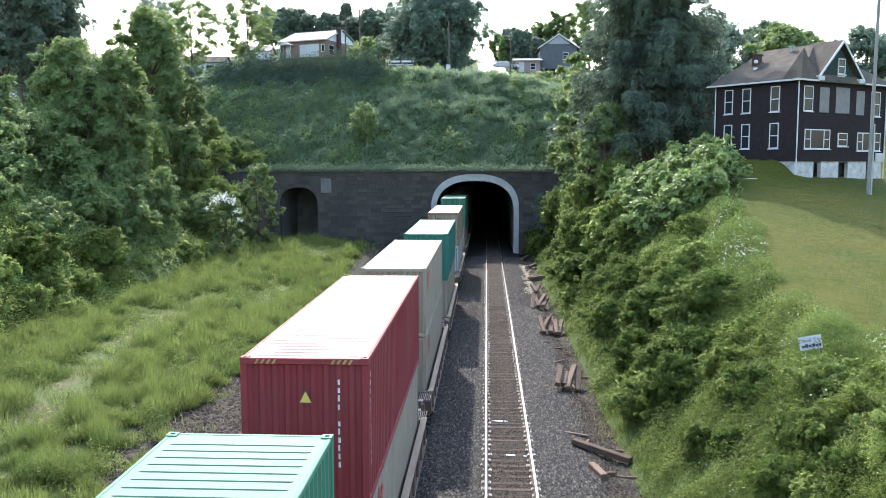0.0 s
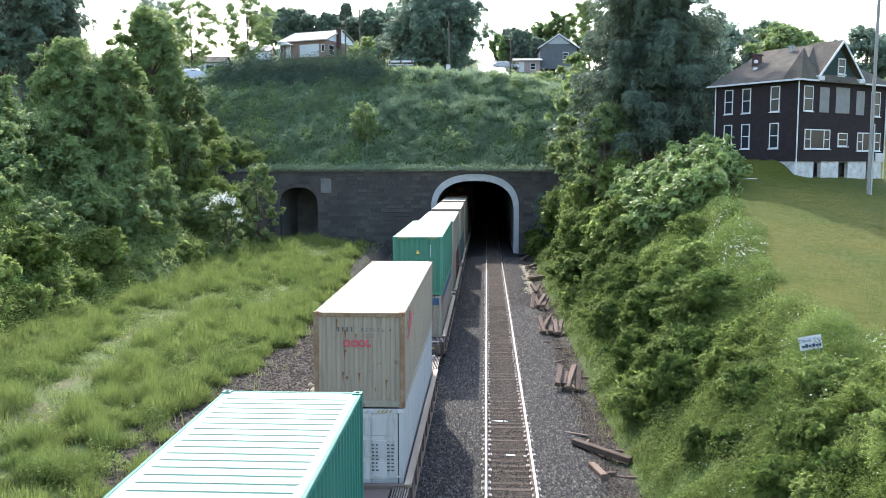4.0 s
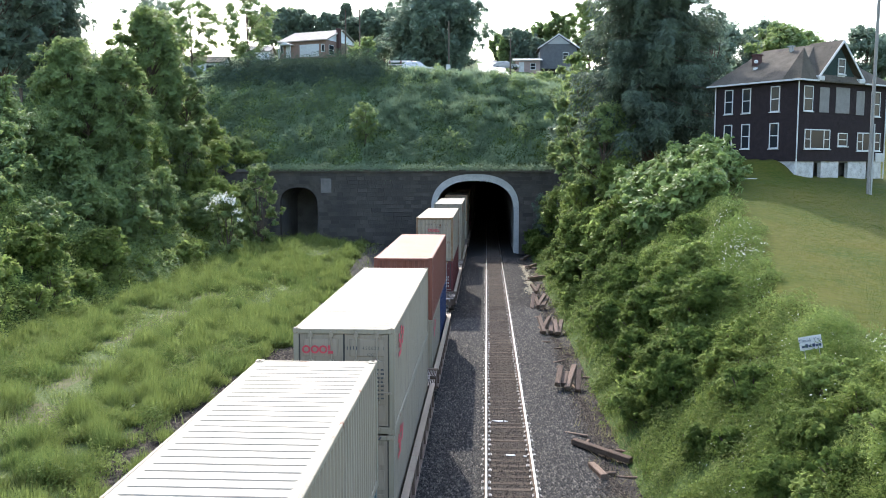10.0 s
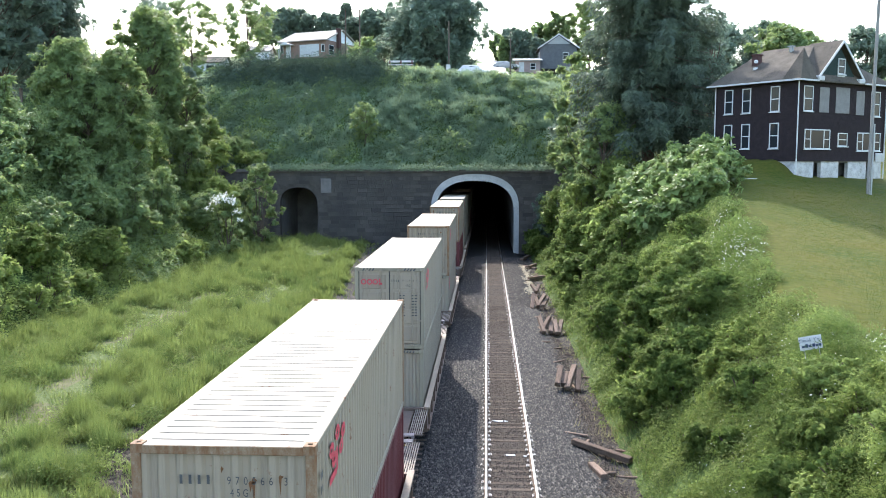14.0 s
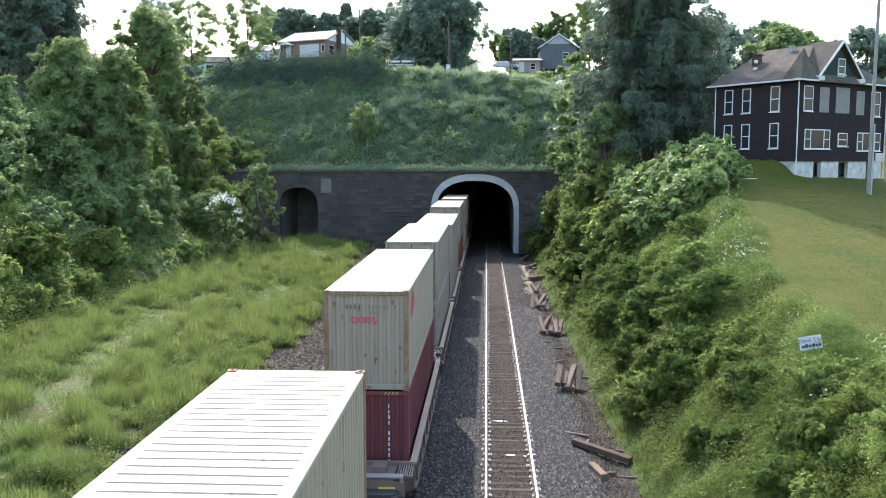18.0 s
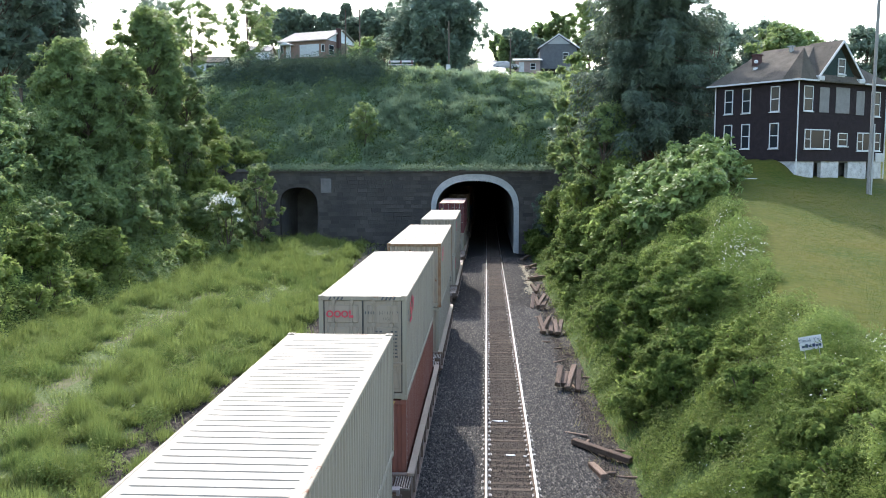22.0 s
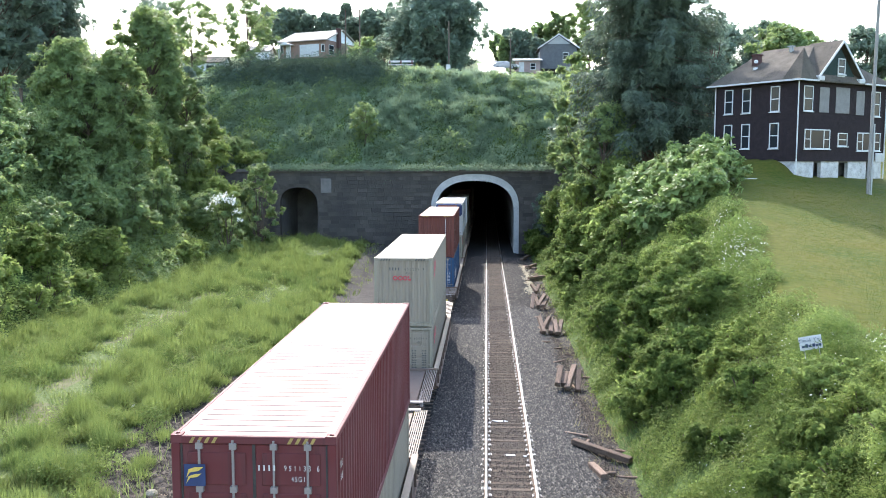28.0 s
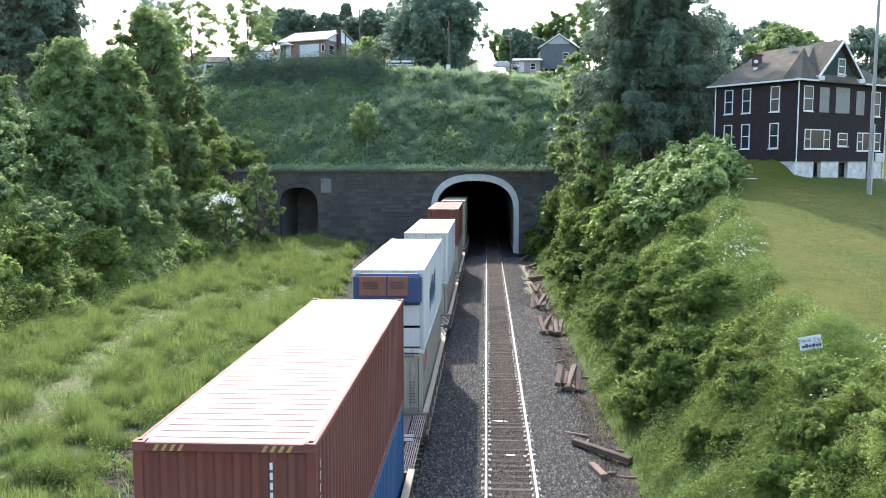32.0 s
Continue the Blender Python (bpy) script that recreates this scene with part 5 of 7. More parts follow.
    part("roof_vent", boxes("roof_vent", [(3.85, 3.5, 8.2, 4.1, 3.75, 8.95), (3.75, 3.4, 8.95, 4.2, 3.85, 9.03)]), PAINT["car_grey"], root)
    part("roof_vent", boxes("roof_vent", [(1.5, 5.0, 7.1, 1.8, 5.3, 7.35)], 0.03), M["white_trim"], root)
    # front windows
    z = base
    for x0, z0, x1, z1, kind in ((0.64, 13.43, 1.74, 15.32, 2), (9.09, 13.26, 10.29, 15.21, 2), (4.96, 10.88, 6.16, 11.92, 2), (0.88, 10.66, 3.97, 12.14, 3), (7.43, 10.55, 10.52, 11.99, 3)):
        window(root, pose(x0, -0.03, z0 - z), x1 - x0, z1 - z0, kind)
    for x0, z0, x1, z1 in ((2.54, 13.4, 3.7, 15.27), (4.52, 13.39, 6.27, 15.35), (7.13, 13.32, 8.19, 15.17)):
        part("boarded_opening", boxes("boarded_opening", [(x0, -0.05, z0 - z, x1, -0.019, z1 - z)], 0.01), M["boarding"], root, "window opening covered with grey board")
    window(root, pose(4.5, -0.1, 16.3 - z), 0.9, 1.2, 2)
    part("attic_panel", boxes("attic_panel", [(4.5, -0.12, 15.75 - z, 5.4, -0.055, 16.22 - z)]), M["white_trim"], root)
    # side windows: tall and narrow
    for y0, y1 in ((5.9, 6.55), (4.2, 4.85), (1.58, 2.25)):
        for z0, z1 in ((13.44, 15.36), (10.7, 12.63)):
            window(root, pose(-0.03, y1 + 0.08, z0 - z, 0, 0, -90), y1 - y0 + 0.16, z1 - z0, 2)
    return root


brown_house()


# ---- things round the house and the hill
def utility_pole(x, y, z, h, lean=0.0, label="tall weathered wooden utility pole", wood="pole_wood"):
    root = thing("utility_pole", label, "pole", "utility poles", pose(x, y, z - 0.4, 0, lean, 0))
    part("shaft", tube("shaft", (0, 0, 0), (0, 0, h), 0.135, 0.095, 10, 4, 0.02), M[wood], root)
    return root


M["pole_wood"] = plain("weathered_pole", (0.11, 0.10, 0.09), (0.25, 0.235, 0.215), 2.0, 0.9, 0, 0.6, 0.02, 0, (4, 4, 0.3))
pole = utility_pole(26.3, 62.0, ground_z(26.3, 62.0), 16.5, 0.5)
part("conduit", tube("conduit", (0.17, -0.1, 0.3), (0.15, -0.1, 5.2), 0.05, None, 8), PAINT["car_grey"], pole, "pale conduit running up the pole")
part("meter_box", boxes("meter_box", [(0.3, -0.2, 2.6, 0.9, -0.02, 3.2)], 0.03), PAINT["white"], pole)
utility_pole(-19.25, 120.5, ground_z(-19.25, 120.5), 9.0, 0.5, "dark wooden utility pole beside the hill road", "bark")
utility_pole(-18.9, 132, ground_z(-18.9, 132), 8.6, 0, "dark wooden utility pole beside the hill road", "bark")
utility_pole(3.6, 138, ground_z(3.6, 138), 6.5, 0, "dark wooden utility pole beside the hill road", "bark")
utility_pole(-5.5, 128, ground_z(-5.5, 128), 8.0, 0, "dark wooden utility pole beside the hill road", "bark")

sign = thing("yard_sign", "small white hand-lettered sign thanking visitors on wire legs", "sign", "", pose(9.47, 25.0, ground_z(9.47, 25.0) - 0.1, 0, -12, -8))
sz = 4.62 - ground_z(9.47, 25.0) + 0.1
part("board", boxes("board", [(-0.31, -0.012, sz - 0.19, 0.31, 0.0, sz + 0.2)], 0.004), M["white_trim"], sign)
part("lettering", text_mesh("Thank You", 0.145), PAINT["navy"], sign, "", pose(0.0, -0.016, sz + 0.04, 90))
rg0 = random.Random(8)
bars = [bar(x, sz - 0.12, x + 0.075, sz - 0.12 + rg0.uniform(0.06, 0.11)) for x in (-0.25, -0.16, -0.07, 0.03, 0.12, 0.2)]
tagged(part("lettering", flat_mesh("lettering", bars), PAINT["navy"], sign, "", pose(0, -0.016, 0)), kind="stuff")
for x in (-0.2, 0.2):
    part("leg", tube("leg", (x, 0.012, 0), (x, 0.012, sz), 0.012, None, 6), PAINT["car_grey"], sign)


def small_house(label, x, y, rz, W, D, H, roof_h, wall, roofm, windows, doors=()):
    z = min(ground_z(x, y), ground_z(x + W * 0.7, y)) - 0.2
    root = thing("house", label, "house", "houses on the hill", pose(x, y, z, 0, 0, rz))
    for nm, b in (("front_wall", (0, 0, 0, W, 0.2, H)), ("rear_wall", (0, D - 0.2, 0, W, D, H)), ("side_wall", (0, 0.2, 0, 0.2, D - 0.2, H)), ("side_wall", (W - 0.2, 0.2, 0, W, D - 0.2, H))):
        part(nm, boxes(nm, [b]), wall, root)
    o = 0.4
    for s in (0, 1):
        y0, y1 = (-o, D / 2) if s == 0 else (D + o, D / 2)
        a = [(-o, y0, H - 0.1), (W + o, y0, H - 0.1), (W + o, y1, H + roof_h), (-o, y1, H + roof_h)]
        part("roof_slope", prism("roof_slope", [(a, [(p[0], p[1], p[2] + 0.16) for p in a])]), roofm, root)
    for x0 in (0.02, W - 0.18):
        part("gable", prism("gable", [([(x0, 0, H), (x0, D, H), (x0, D / 2, H + roof_h)], [(x0 + 0.16, 0, H), (x0 + 0.16, D, H), (x0 + 0.16, D / 2, H + roof_h)])]), wall, root)
    for x0, z0, w, h, kind in windows:
        window(root, pose(x0, -0.03, z0), w, h, kind)
    for x0, w, h in doors:
        part("door", boxes("door", [(x0, -0.04, 0.2, x0 + w, 0.02, 0.2 + h)], 0.02), M["white_trim"], root)
    return root


M["pale_roof"] = plain("pale_tan_roof", (0.22, 0.19, 0.165), (0.29, 0.255, 0.22), 1.5, 0.85)
M["brick_wall"] = plain("brown_brick_wall", (0.16, 0.10, 0.08), (0.24, 0.16, 0.13), 3.0, 0.9)
M["pink_wall"] = plain("pinkish_brick_wall", (0.24, 0.17, 0.155), (0.31, 0.23, 0.21), 3.0, 0.9)
M["grey_siding"] = plain("grey_siding", (0.075, 0.077, 0.082), (0.11, 0.112, 0.118), 2.0, 0.8)
M["pale_siding"] = plain("pale_grey_siding", (0.24, 0.245, 0.25), (0.33, 0.335, 0.34), 2.0, 0.8)
M["white_siding"] = plain("white_siding", (0.55, 0.56, 0.57), (0.7, 0.71, 0.72), 2.0, 0.8)
RW, RD = 9.2, 10.0
ranch = small_house("low brick ranch house with pale tan roof and white gable", -35.2, 150.4, -22, RW, RD, 2.9, 2.1, M["brick_wall"], M["pale_roof"], ((8.3, 1.0, 0.6, 1.2, 1), (0.1, 1.0, 0.6, 1.4, 1)), ((1.2, 1.0, 2.2),))
part("chimney", boxes("chimney", [(RW + 0.03, 3.2, 0.0, RW + 0.55, 3.95, 5.0), (RW - 0.02, 3.12, 5.0, RW + 0.6, 4.03, 5.15)], 0.02), M["brick_dark"], ranch, "dark brick chimney")
part("gable_siding", prism("gable_siding", [([(RW + 0.005, 0.1, 2.92), (RW + 0.005, RD - 0.1, 2.92), (RW + 0.005, RD / 2, 4.9)], [(RW + 0.028, 0.1, 2.92), (RW + 0.028, RD - 0.1, 2.92), (RW + 0.028, RD / 2, 4.9)])]), M["white_siding"], ranch, "white boarded gable")
window(ranch, pose(RW + 0.03, 0.8, 0.6, 0, 0, 90), 1.6, 1.6, 2)
window(ranch, pose(RW + 0.03, 6.2, 0.5, 0, 0, 90), 1.0, 0.9, 1)
part("porch_roof", prism("porch_roof", [([(0.5, -1.4, 2.3), (3.1, -1.4, 2.3), (1.8, -1.4, 2.75)], [(0.5, 0.2, 2.3), (3.1, 0.2, 2.3), (1.8, 0.2, 2.75)])]), M["white_trim"], ranch, "small white porch gable")
for x in (0.65, 2.95):
    part("porch_post", boxes("porch_post", [(x - 0.07, -1.35, 0.0, x + 0.07, -1.21, 2.3)], 0.01), M["white_trim"], ranch)
part("garage_door", boxes("garage_door", [(4.0, -0.05, 0.25, 7.8, 0.01, 2.3)] + [(4.1, -0.07, 0.35 + 0.5 * k, 7.7, -0.04, 0.75 + 0.5 * k) for k in range(4)], 0.01), M["white_trim"], ranch, "white panelled garage door")
small_house("small white shed behind the hedge", -41.5, 150, 0, 4.5, 4, 2.2, 1.0, M["white_siding"], M["pale_roof"], ((1.0, 0.8, 1.2, 1.0, 1),))
small_house("small white house among the trees", -51.5, 148, 0, 7.0, 5, 2.4, 1.2, M["white_siding"], M["roofing"], ((1.0, 0.8, 1.6, 1.2, 2), (4.2, 0.8, 1.6, 1.2, 2)))
grey_house = small_house("grey two-storey house beside the hill road", 9.5, 168, -90, 8, 6.5, 3.7, 2.3, M["grey_siding"], M["roofing"], ((1.0, 1.9, 1.0, 1.3, 2), (4.5, 1.9, 1.0, 1.3, 2)))
window(grey_house, pose(8.03, 4.0, 1.6, 0, 0, 90), 1.0, 1.3, 2)
part("gable_siding", prism("gable_siding", [([(8.01, 1.2, 4.35), (8.01, 5.3, 4.35), (8.01, 3.25, 5.8)], [(8.06, 1.2, 4.35), (8.06, 5.3, 4.35), (8.06, 3.25, 5.8)])]), M["pale_siding"], grey_house, "pale grey gable boards")
for y0 in (-0.45, 6.95):
    part("bargeboard", prism("bargeboard", [([(8.42, y0, 3.45), (8.42, 3.25, 5.9), (8.42, 3.25, 6.15), (8.42, y0, 3.7)], [(8.48, y0, 3.45), (8.48, 3.25, 5.9), (8.48, 3.25, 6.15), (8.48, y0, 3.7)])]), M["white_trim"], grey_house)
small_house("small pinkish brick annex with a white porch", 5.0, 158, 0, 4.4, 5, 2.6, 0.4, M["pink_wall"], M["white_trim"], ((2.6, 0.9, 1.0, 1.2, 2),), ((0.6, 0.95, 2.1),))
# side road: the backlit sheen on the asphalt is put into a paler colour
M["pale_asphalt"] = plain("sheen_asphalt", (0.16, 0.16, 0.16), (0.26, 0.255, 0.25), 1.5, 0.7)
M["asphalt"] = plain("old_asphalt", (0.05, 0.05, 0.052), (0.11, 0.11, 0.11), 1.5, 0.9)


def ribbon(name, label, pts, half, mat):
    v, f = [], []
    for k, (x, y) in enumerate(pts):
        a, b = pts[max(0, k - 1)], pts[min(len(pts) - 1, k + 1)]
        d = Vector((b[0] - a[0], b[1] - a[1], 0)).normalized()
        for s in (-1, 1):
            px, py = x + s * half * d.y, y - s * half * d.x
            v.append((px, py, max(ground_z(px, py), ground_z(x, y)) + 0.12))
    f = [(2 * i, 2 * i + 1, 2 * i + 3, 2 * i + 2) for i in range(len(pts) - 1)]
    me = mesh_of(name, v, f)
    me.materials.append(mat)
    return tagged(new(name, me), label, "road", "", "structure")


HILL_ROAD = [(-110, 100), (-85, 101), (-58, 105), (-49, 109.5), (-40, 113.5), (-30, 116.5), (-20, 118), (-10, 118.3), (0, 118.5), (10, 120), (20, 122.5), (30, 125), (45, 128), (70, 131)]
hr = []
for (xa, ya), (xb, yb) in zip(HILL_ROAD, HILL_ROAD[1:]):
    n = max(2, int(abs(xb - xa) / 2))
    hr += [(xa + (xb - xa) * k / n, ya + (yb - ya) * k / n) for k in range(n)]
ribbon("road_1", "grey asphalt road along the crest of the hill", hr, 2.8, M["asphalt"])
ribbon("road_2", "pale asphalt side road climbing away over the hill", [(1.4 - 0.072 * k - 0.0008 * k * k, 121.5 + 4 * k) for k in range(24)], 2.3, M["pale_asphalt"])


def road_z(x, y):
    return ground_z(x, y) + 0.12


def passenger_car(label, paint_mat, ln=4.6, h=1.55, group="cars on the hill"):
    root = thing("car", label, "car", group)
    prof = [(-ln / 2, 0.32), (-ln / 2 - 0.02, 0.62), (-ln / 2 + 0.15, 0.82), (-ln * 0.26, 0.95), (-ln * 0.10, h - 0.06), (ln * 0.02, h), (ln * 0.30, h - 0.03), (ln * 0.44, 0.98), (ln / 2 - 0.04, 0.92), (ln / 2, 0.5), (ln / 2 - 0.05, 0.32)]
    rings = []
    for s, ins in ((-0.88, 0.0), (-0.80, 1.0), (0.80, 1.0), (0.88, 0.0)):
        ring = []
        for y, z in prof:
            top = z > 1.0
            x = s * (0.80 if top else 1.0)
            ring.append((x, y, z + (0.03 if ins and top else 0)))
        rings.append(ring)
    part("body", sweep("body", rings), paint_mat, root)
    part("side_window", boxes("side_window", [(-0.745, -ln * 0.11, 0.99, -0.70, ln * 0.34, h - 0.14), (0.70, -ln * 0.11, 0.99, 0.745, ln * 0.34, h - 0.14)], 0.01), M["glass"], root)
    part("windscreen", prism("windscreen", [([(-0.62, -ln * 0.245, 0.98), (0.62, -ln * 0.245, 0.98), (0.56, -ln * 0.115, h - 0.1), (-0.56, -ln * 0.115, h - 0.1)], [(-0.62, -ln * 0.25, 1.0), (0.62, -ln * 0.25, 1.0), (0.56, -ln * 0.125, h - 0.07), (-0.56, -ln * 0.125, h - 0.07)])]), M["glass"], root)
    for sx in (-1, 1):
        for y in (-ln * 0.31, ln * 0.31):
            w = part("wheel", cached("car_wheel", lambda: tube("wheel", (-0.1, 0, 0), (0.1, 0, 0), 0.33, 0.33, 16)), M["black_steel"], root, "", pose(sx * 0.80, y, 0.33))
            part("rim", cached("car_rim", lambda: tube("rim", (-0.11, 0, 0), (0.11, 0, 0), 0.2, 0.2, 10)), PAINT["car_grey"], w)
        part("headlight", boxes("headlight", [(sx * 0.62 - 0.15, -ln / 2 - 0.03, 0.62, sx * 0.62 + 0.15, -ln / 2 + 0.05, 0.76)], 0.02), M["white_trim"], root)
        part("tail_light", boxes("tail_light", [(sx * 0.72 - 0.1, ln / 2 - 0.06, 0.7, sx * 0.72 + 0.1, ln / 2 + 0.01, 0.95)], 0.02), M["marking_red"], root)
    return root


silver = paint("silver_car_paint", (0.60, 0.61, 0.63), 0.0, 0.25)
hill_car = passenger_car("silver car driving along the hill road", silver, 4.7, 1.6)
parked = passenger_car("white car parked beside the brick annex", PAINT["white"], 4.4, 1.45)
parked.matrix_basis = pose(3.4, 156, ground_z(3.4, 156) + 0.02, 0, 0, 70)
parked = passenger_car("pale car parked on the road by the trees", PAINT["white"], 4.5, 1.5)
parked.matrix_basis = pose(-76.5, 141, ground_z(-76.5, 141) + 0.02, 0, 0, 80)


def hill_car_moves():
    way = [(0, -58.2, 105.0), (1, -54.5, 106.8), (3, -44, 111.8), (5, -31.5, 116.1), (7, -20.2, 117.9), (8, -16.3, 118.1), (9, -12.4, 118.2), (10, -9.3, 118.3), (11, -7.1, 118.35), (12, -5.6, 118.4), (13, -3.9, 118.4), (14, -1.8, 118.45), (16, 4.0, 119.1), (18, 11.0, 120.3), (20, 19.0, 122.2), (22, 27.3, 124.3), (22.7, 30.4, 125.0), (25, 41, 127.2), (28, 55, 129), (32, 70, 131)]
    rows = []
    for k, (t, x, y) in enumerate(way):
        a, b = way[max(0, k - 1)], way[min(len(way) - 1, k + 1)]
        head = math.degrees(math.atan2(b[2] - a[2], b[1] - a[1])) + 90
        rows.append((t, pose(x, y, road_z(x, y) + 0.02, 0, 0, head)))
    walk(hill_car, rows)


for x, y in ((-47.2, 87.9), (-47.5, 91.0)):
    stub = thing("wooden_post", "short dark wooden post beside the hill road", "post", "posts by the hill road", pose(x, y, ground_z(x, y) - 0.2))
    part("shaft", boxes("shaft", [(-0.12, -0.12, 0, 0.12, 0.12, 1.6)], 0.02), M["bark"], stub)
plank = part("board", boxes("board", [(-0.45, -0.06, 0, 0.45, 0.06, 0.05)], 0.008), M["white_trim"], None, "", pose(18.3, 62.0, ground_z(18.3, 62.0) + 0.03, 0, 0, 6))
tagged(plank, "short white board lying on the lawn", "board")

# a picnic table shelter and a white road marker on the crest
table = thing("bench", "white slatted bench by the hill road", "bench", "", pose(-13.3, 119.6, ground_z(-13.3, 119.6) + 0.5))
part("seat", boxes("seat", [(0, 0, 0.85, 3.4, 0.4, 0.93), (0, 0.5, 1.25, 3.4, 0.56, 1.5)], 0.01), M["white_trim"], table)
for x in (0.2, 1.7, 3.2):
    part("leg", boxes("leg", [(x - 0.06, 0.05, -0.1, x + 0.06, 0.56, 1.45)]), PAINT["brown"], table)
mk = thing("road_marker", "white road marker post on the crest", "post", "", pose(-5.1, 117.0, ground_z(-5.1, 115.0) + 0.0))
part("post", boxes("post", [(-0.06, -0.05, -0.3, 0.06, 0.05, 1.3)], 0.01), M["white_trim"], mk)
part("plate", boxes("plate", [(-0.3, -0.07, 0.7, 0.3, -0.05, 1.6)], 0.02), M["white_trim"], mk)


# ---- trees
def gz(x, y):
    return ground_z(x, y)


BANK = "trees on the wooded bank"
deciduous("tree", "tall dark broadleaf tree at the top of the bank", -48.6, 86, gz(-48.6, 86), 11.5, 19, 2.4, 26000, 0.38, "leaf_dark", 11, BANK, lumps=90, lump=0.28)
conifer("spruce_tree", "tall dark spruce at the top of the bank", -46.6, 94, gz(-46.6, 94), 9.2, 27, 2.0, 40000, 12, size=0.5, group=BANK, taper=0.5)
deciduous("tree", "dense young tree with upright sprays on the cutting slope", -36.3, 76, gz(-36.3, 76) - 0.3, 8.8, 11.2, -2.0, 40000, 0.2, "leaf_mid", 13, BANK, lumps=90, top_heavy=0.42, lump=0.26)
deciduous("tree", "dense young tree with upright sprays on the cutting slope", -32.7, 77, gz(-32.7, 77) - 0.3, 6.8, 13.4, -1.5, 31000, 0.2, "leaf_mid", 14, BANK, lumps=70, top_heavy=0.40, lump=0.3)
deciduous("tree", "dense young tree with upright sprays on the cutting slope", -34.2, 74.5, gz(-34.2, 74.5) - 0.3, 7.4, 10.6, -1.0, 28000, 0.2, "leaf_mid", 74, BANK, lumps=70, top_heavy=0.42, lump=0.3)
deciduous("tree", "tall leafy tree hung with vines", -36.8, 96, gz(-36.8, 96), 9.0, 16.0, 0.2, 22000, 0.34, "leaf_mid", 15, BANK, lumps=80, lump=0.32)
deciduous("tree", "tall leafy tree hung with vines", -33.6, 98, gz(-33.6, 98), 5.0, 10.5, 0.2, 9000, 0.32, "leaf_mid", 16, BANK, lumps=36, lump=0.3)
deciduous("tree", "airy tall tree with thin foliage", -44, 131, gz(-44, 131), 10, 13.0, 2.0, 10500, 0.23, "leaf_mid", 17, lumps=44, lump=0.24)
deciduous("tree", "airy tall tree with thin foliage", -35.5, 131, gz(-35.5, 131), 9.5, 12.0, 1.0, 10500, 0.23, "leaf_mid", 18, lumps=44, lump=0.24)
deciduous("tree", "airy tall tree with thin foliage", -49.5, 132, gz(-49.5, 132), 8.5, 12, 1.5, 10500, 0.23, "leaf_mid", 19, lumps=44, lump=0.26)
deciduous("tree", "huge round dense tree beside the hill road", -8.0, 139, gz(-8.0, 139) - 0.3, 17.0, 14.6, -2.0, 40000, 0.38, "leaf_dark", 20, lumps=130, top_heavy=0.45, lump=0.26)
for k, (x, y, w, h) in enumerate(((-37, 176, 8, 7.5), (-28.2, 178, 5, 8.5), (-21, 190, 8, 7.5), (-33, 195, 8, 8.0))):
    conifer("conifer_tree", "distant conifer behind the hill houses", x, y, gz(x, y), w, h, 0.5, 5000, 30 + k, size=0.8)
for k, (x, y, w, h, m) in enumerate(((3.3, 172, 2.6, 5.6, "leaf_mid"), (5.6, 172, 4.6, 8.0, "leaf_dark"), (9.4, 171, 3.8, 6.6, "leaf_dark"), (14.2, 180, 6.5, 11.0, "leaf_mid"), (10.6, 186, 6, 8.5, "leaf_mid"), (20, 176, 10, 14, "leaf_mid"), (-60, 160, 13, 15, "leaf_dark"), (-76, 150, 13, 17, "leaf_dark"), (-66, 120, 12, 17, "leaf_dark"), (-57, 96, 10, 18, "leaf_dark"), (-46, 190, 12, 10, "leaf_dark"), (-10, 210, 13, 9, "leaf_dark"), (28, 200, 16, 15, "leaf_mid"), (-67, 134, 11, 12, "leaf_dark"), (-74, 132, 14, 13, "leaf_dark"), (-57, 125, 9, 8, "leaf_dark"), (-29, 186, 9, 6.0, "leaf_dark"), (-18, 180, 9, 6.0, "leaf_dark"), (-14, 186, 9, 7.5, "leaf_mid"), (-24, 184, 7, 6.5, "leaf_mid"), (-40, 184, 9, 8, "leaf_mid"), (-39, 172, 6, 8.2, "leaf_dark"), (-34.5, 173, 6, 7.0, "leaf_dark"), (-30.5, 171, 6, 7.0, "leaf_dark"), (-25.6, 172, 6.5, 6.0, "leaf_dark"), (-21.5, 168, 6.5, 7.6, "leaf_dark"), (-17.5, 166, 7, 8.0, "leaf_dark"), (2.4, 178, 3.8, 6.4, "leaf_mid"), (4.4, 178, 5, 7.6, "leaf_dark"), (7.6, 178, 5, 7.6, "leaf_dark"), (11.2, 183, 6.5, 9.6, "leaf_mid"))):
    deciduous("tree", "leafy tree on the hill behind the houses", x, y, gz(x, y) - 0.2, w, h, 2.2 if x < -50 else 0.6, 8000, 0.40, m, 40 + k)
conifer("spruce_tree", "very tall dark spruce with drooping boughs", 14.3, 79, gz(14.3, 79), 13.6, 31.0, 5.2, 230000, 21, size=0.34, taper=0.5)
conifer("spruce_tree", "dark spruce behind the tall one", 17.0, 92, gz(17, 92), 8, 17, 1.5, 12000, 22, size=0.5)
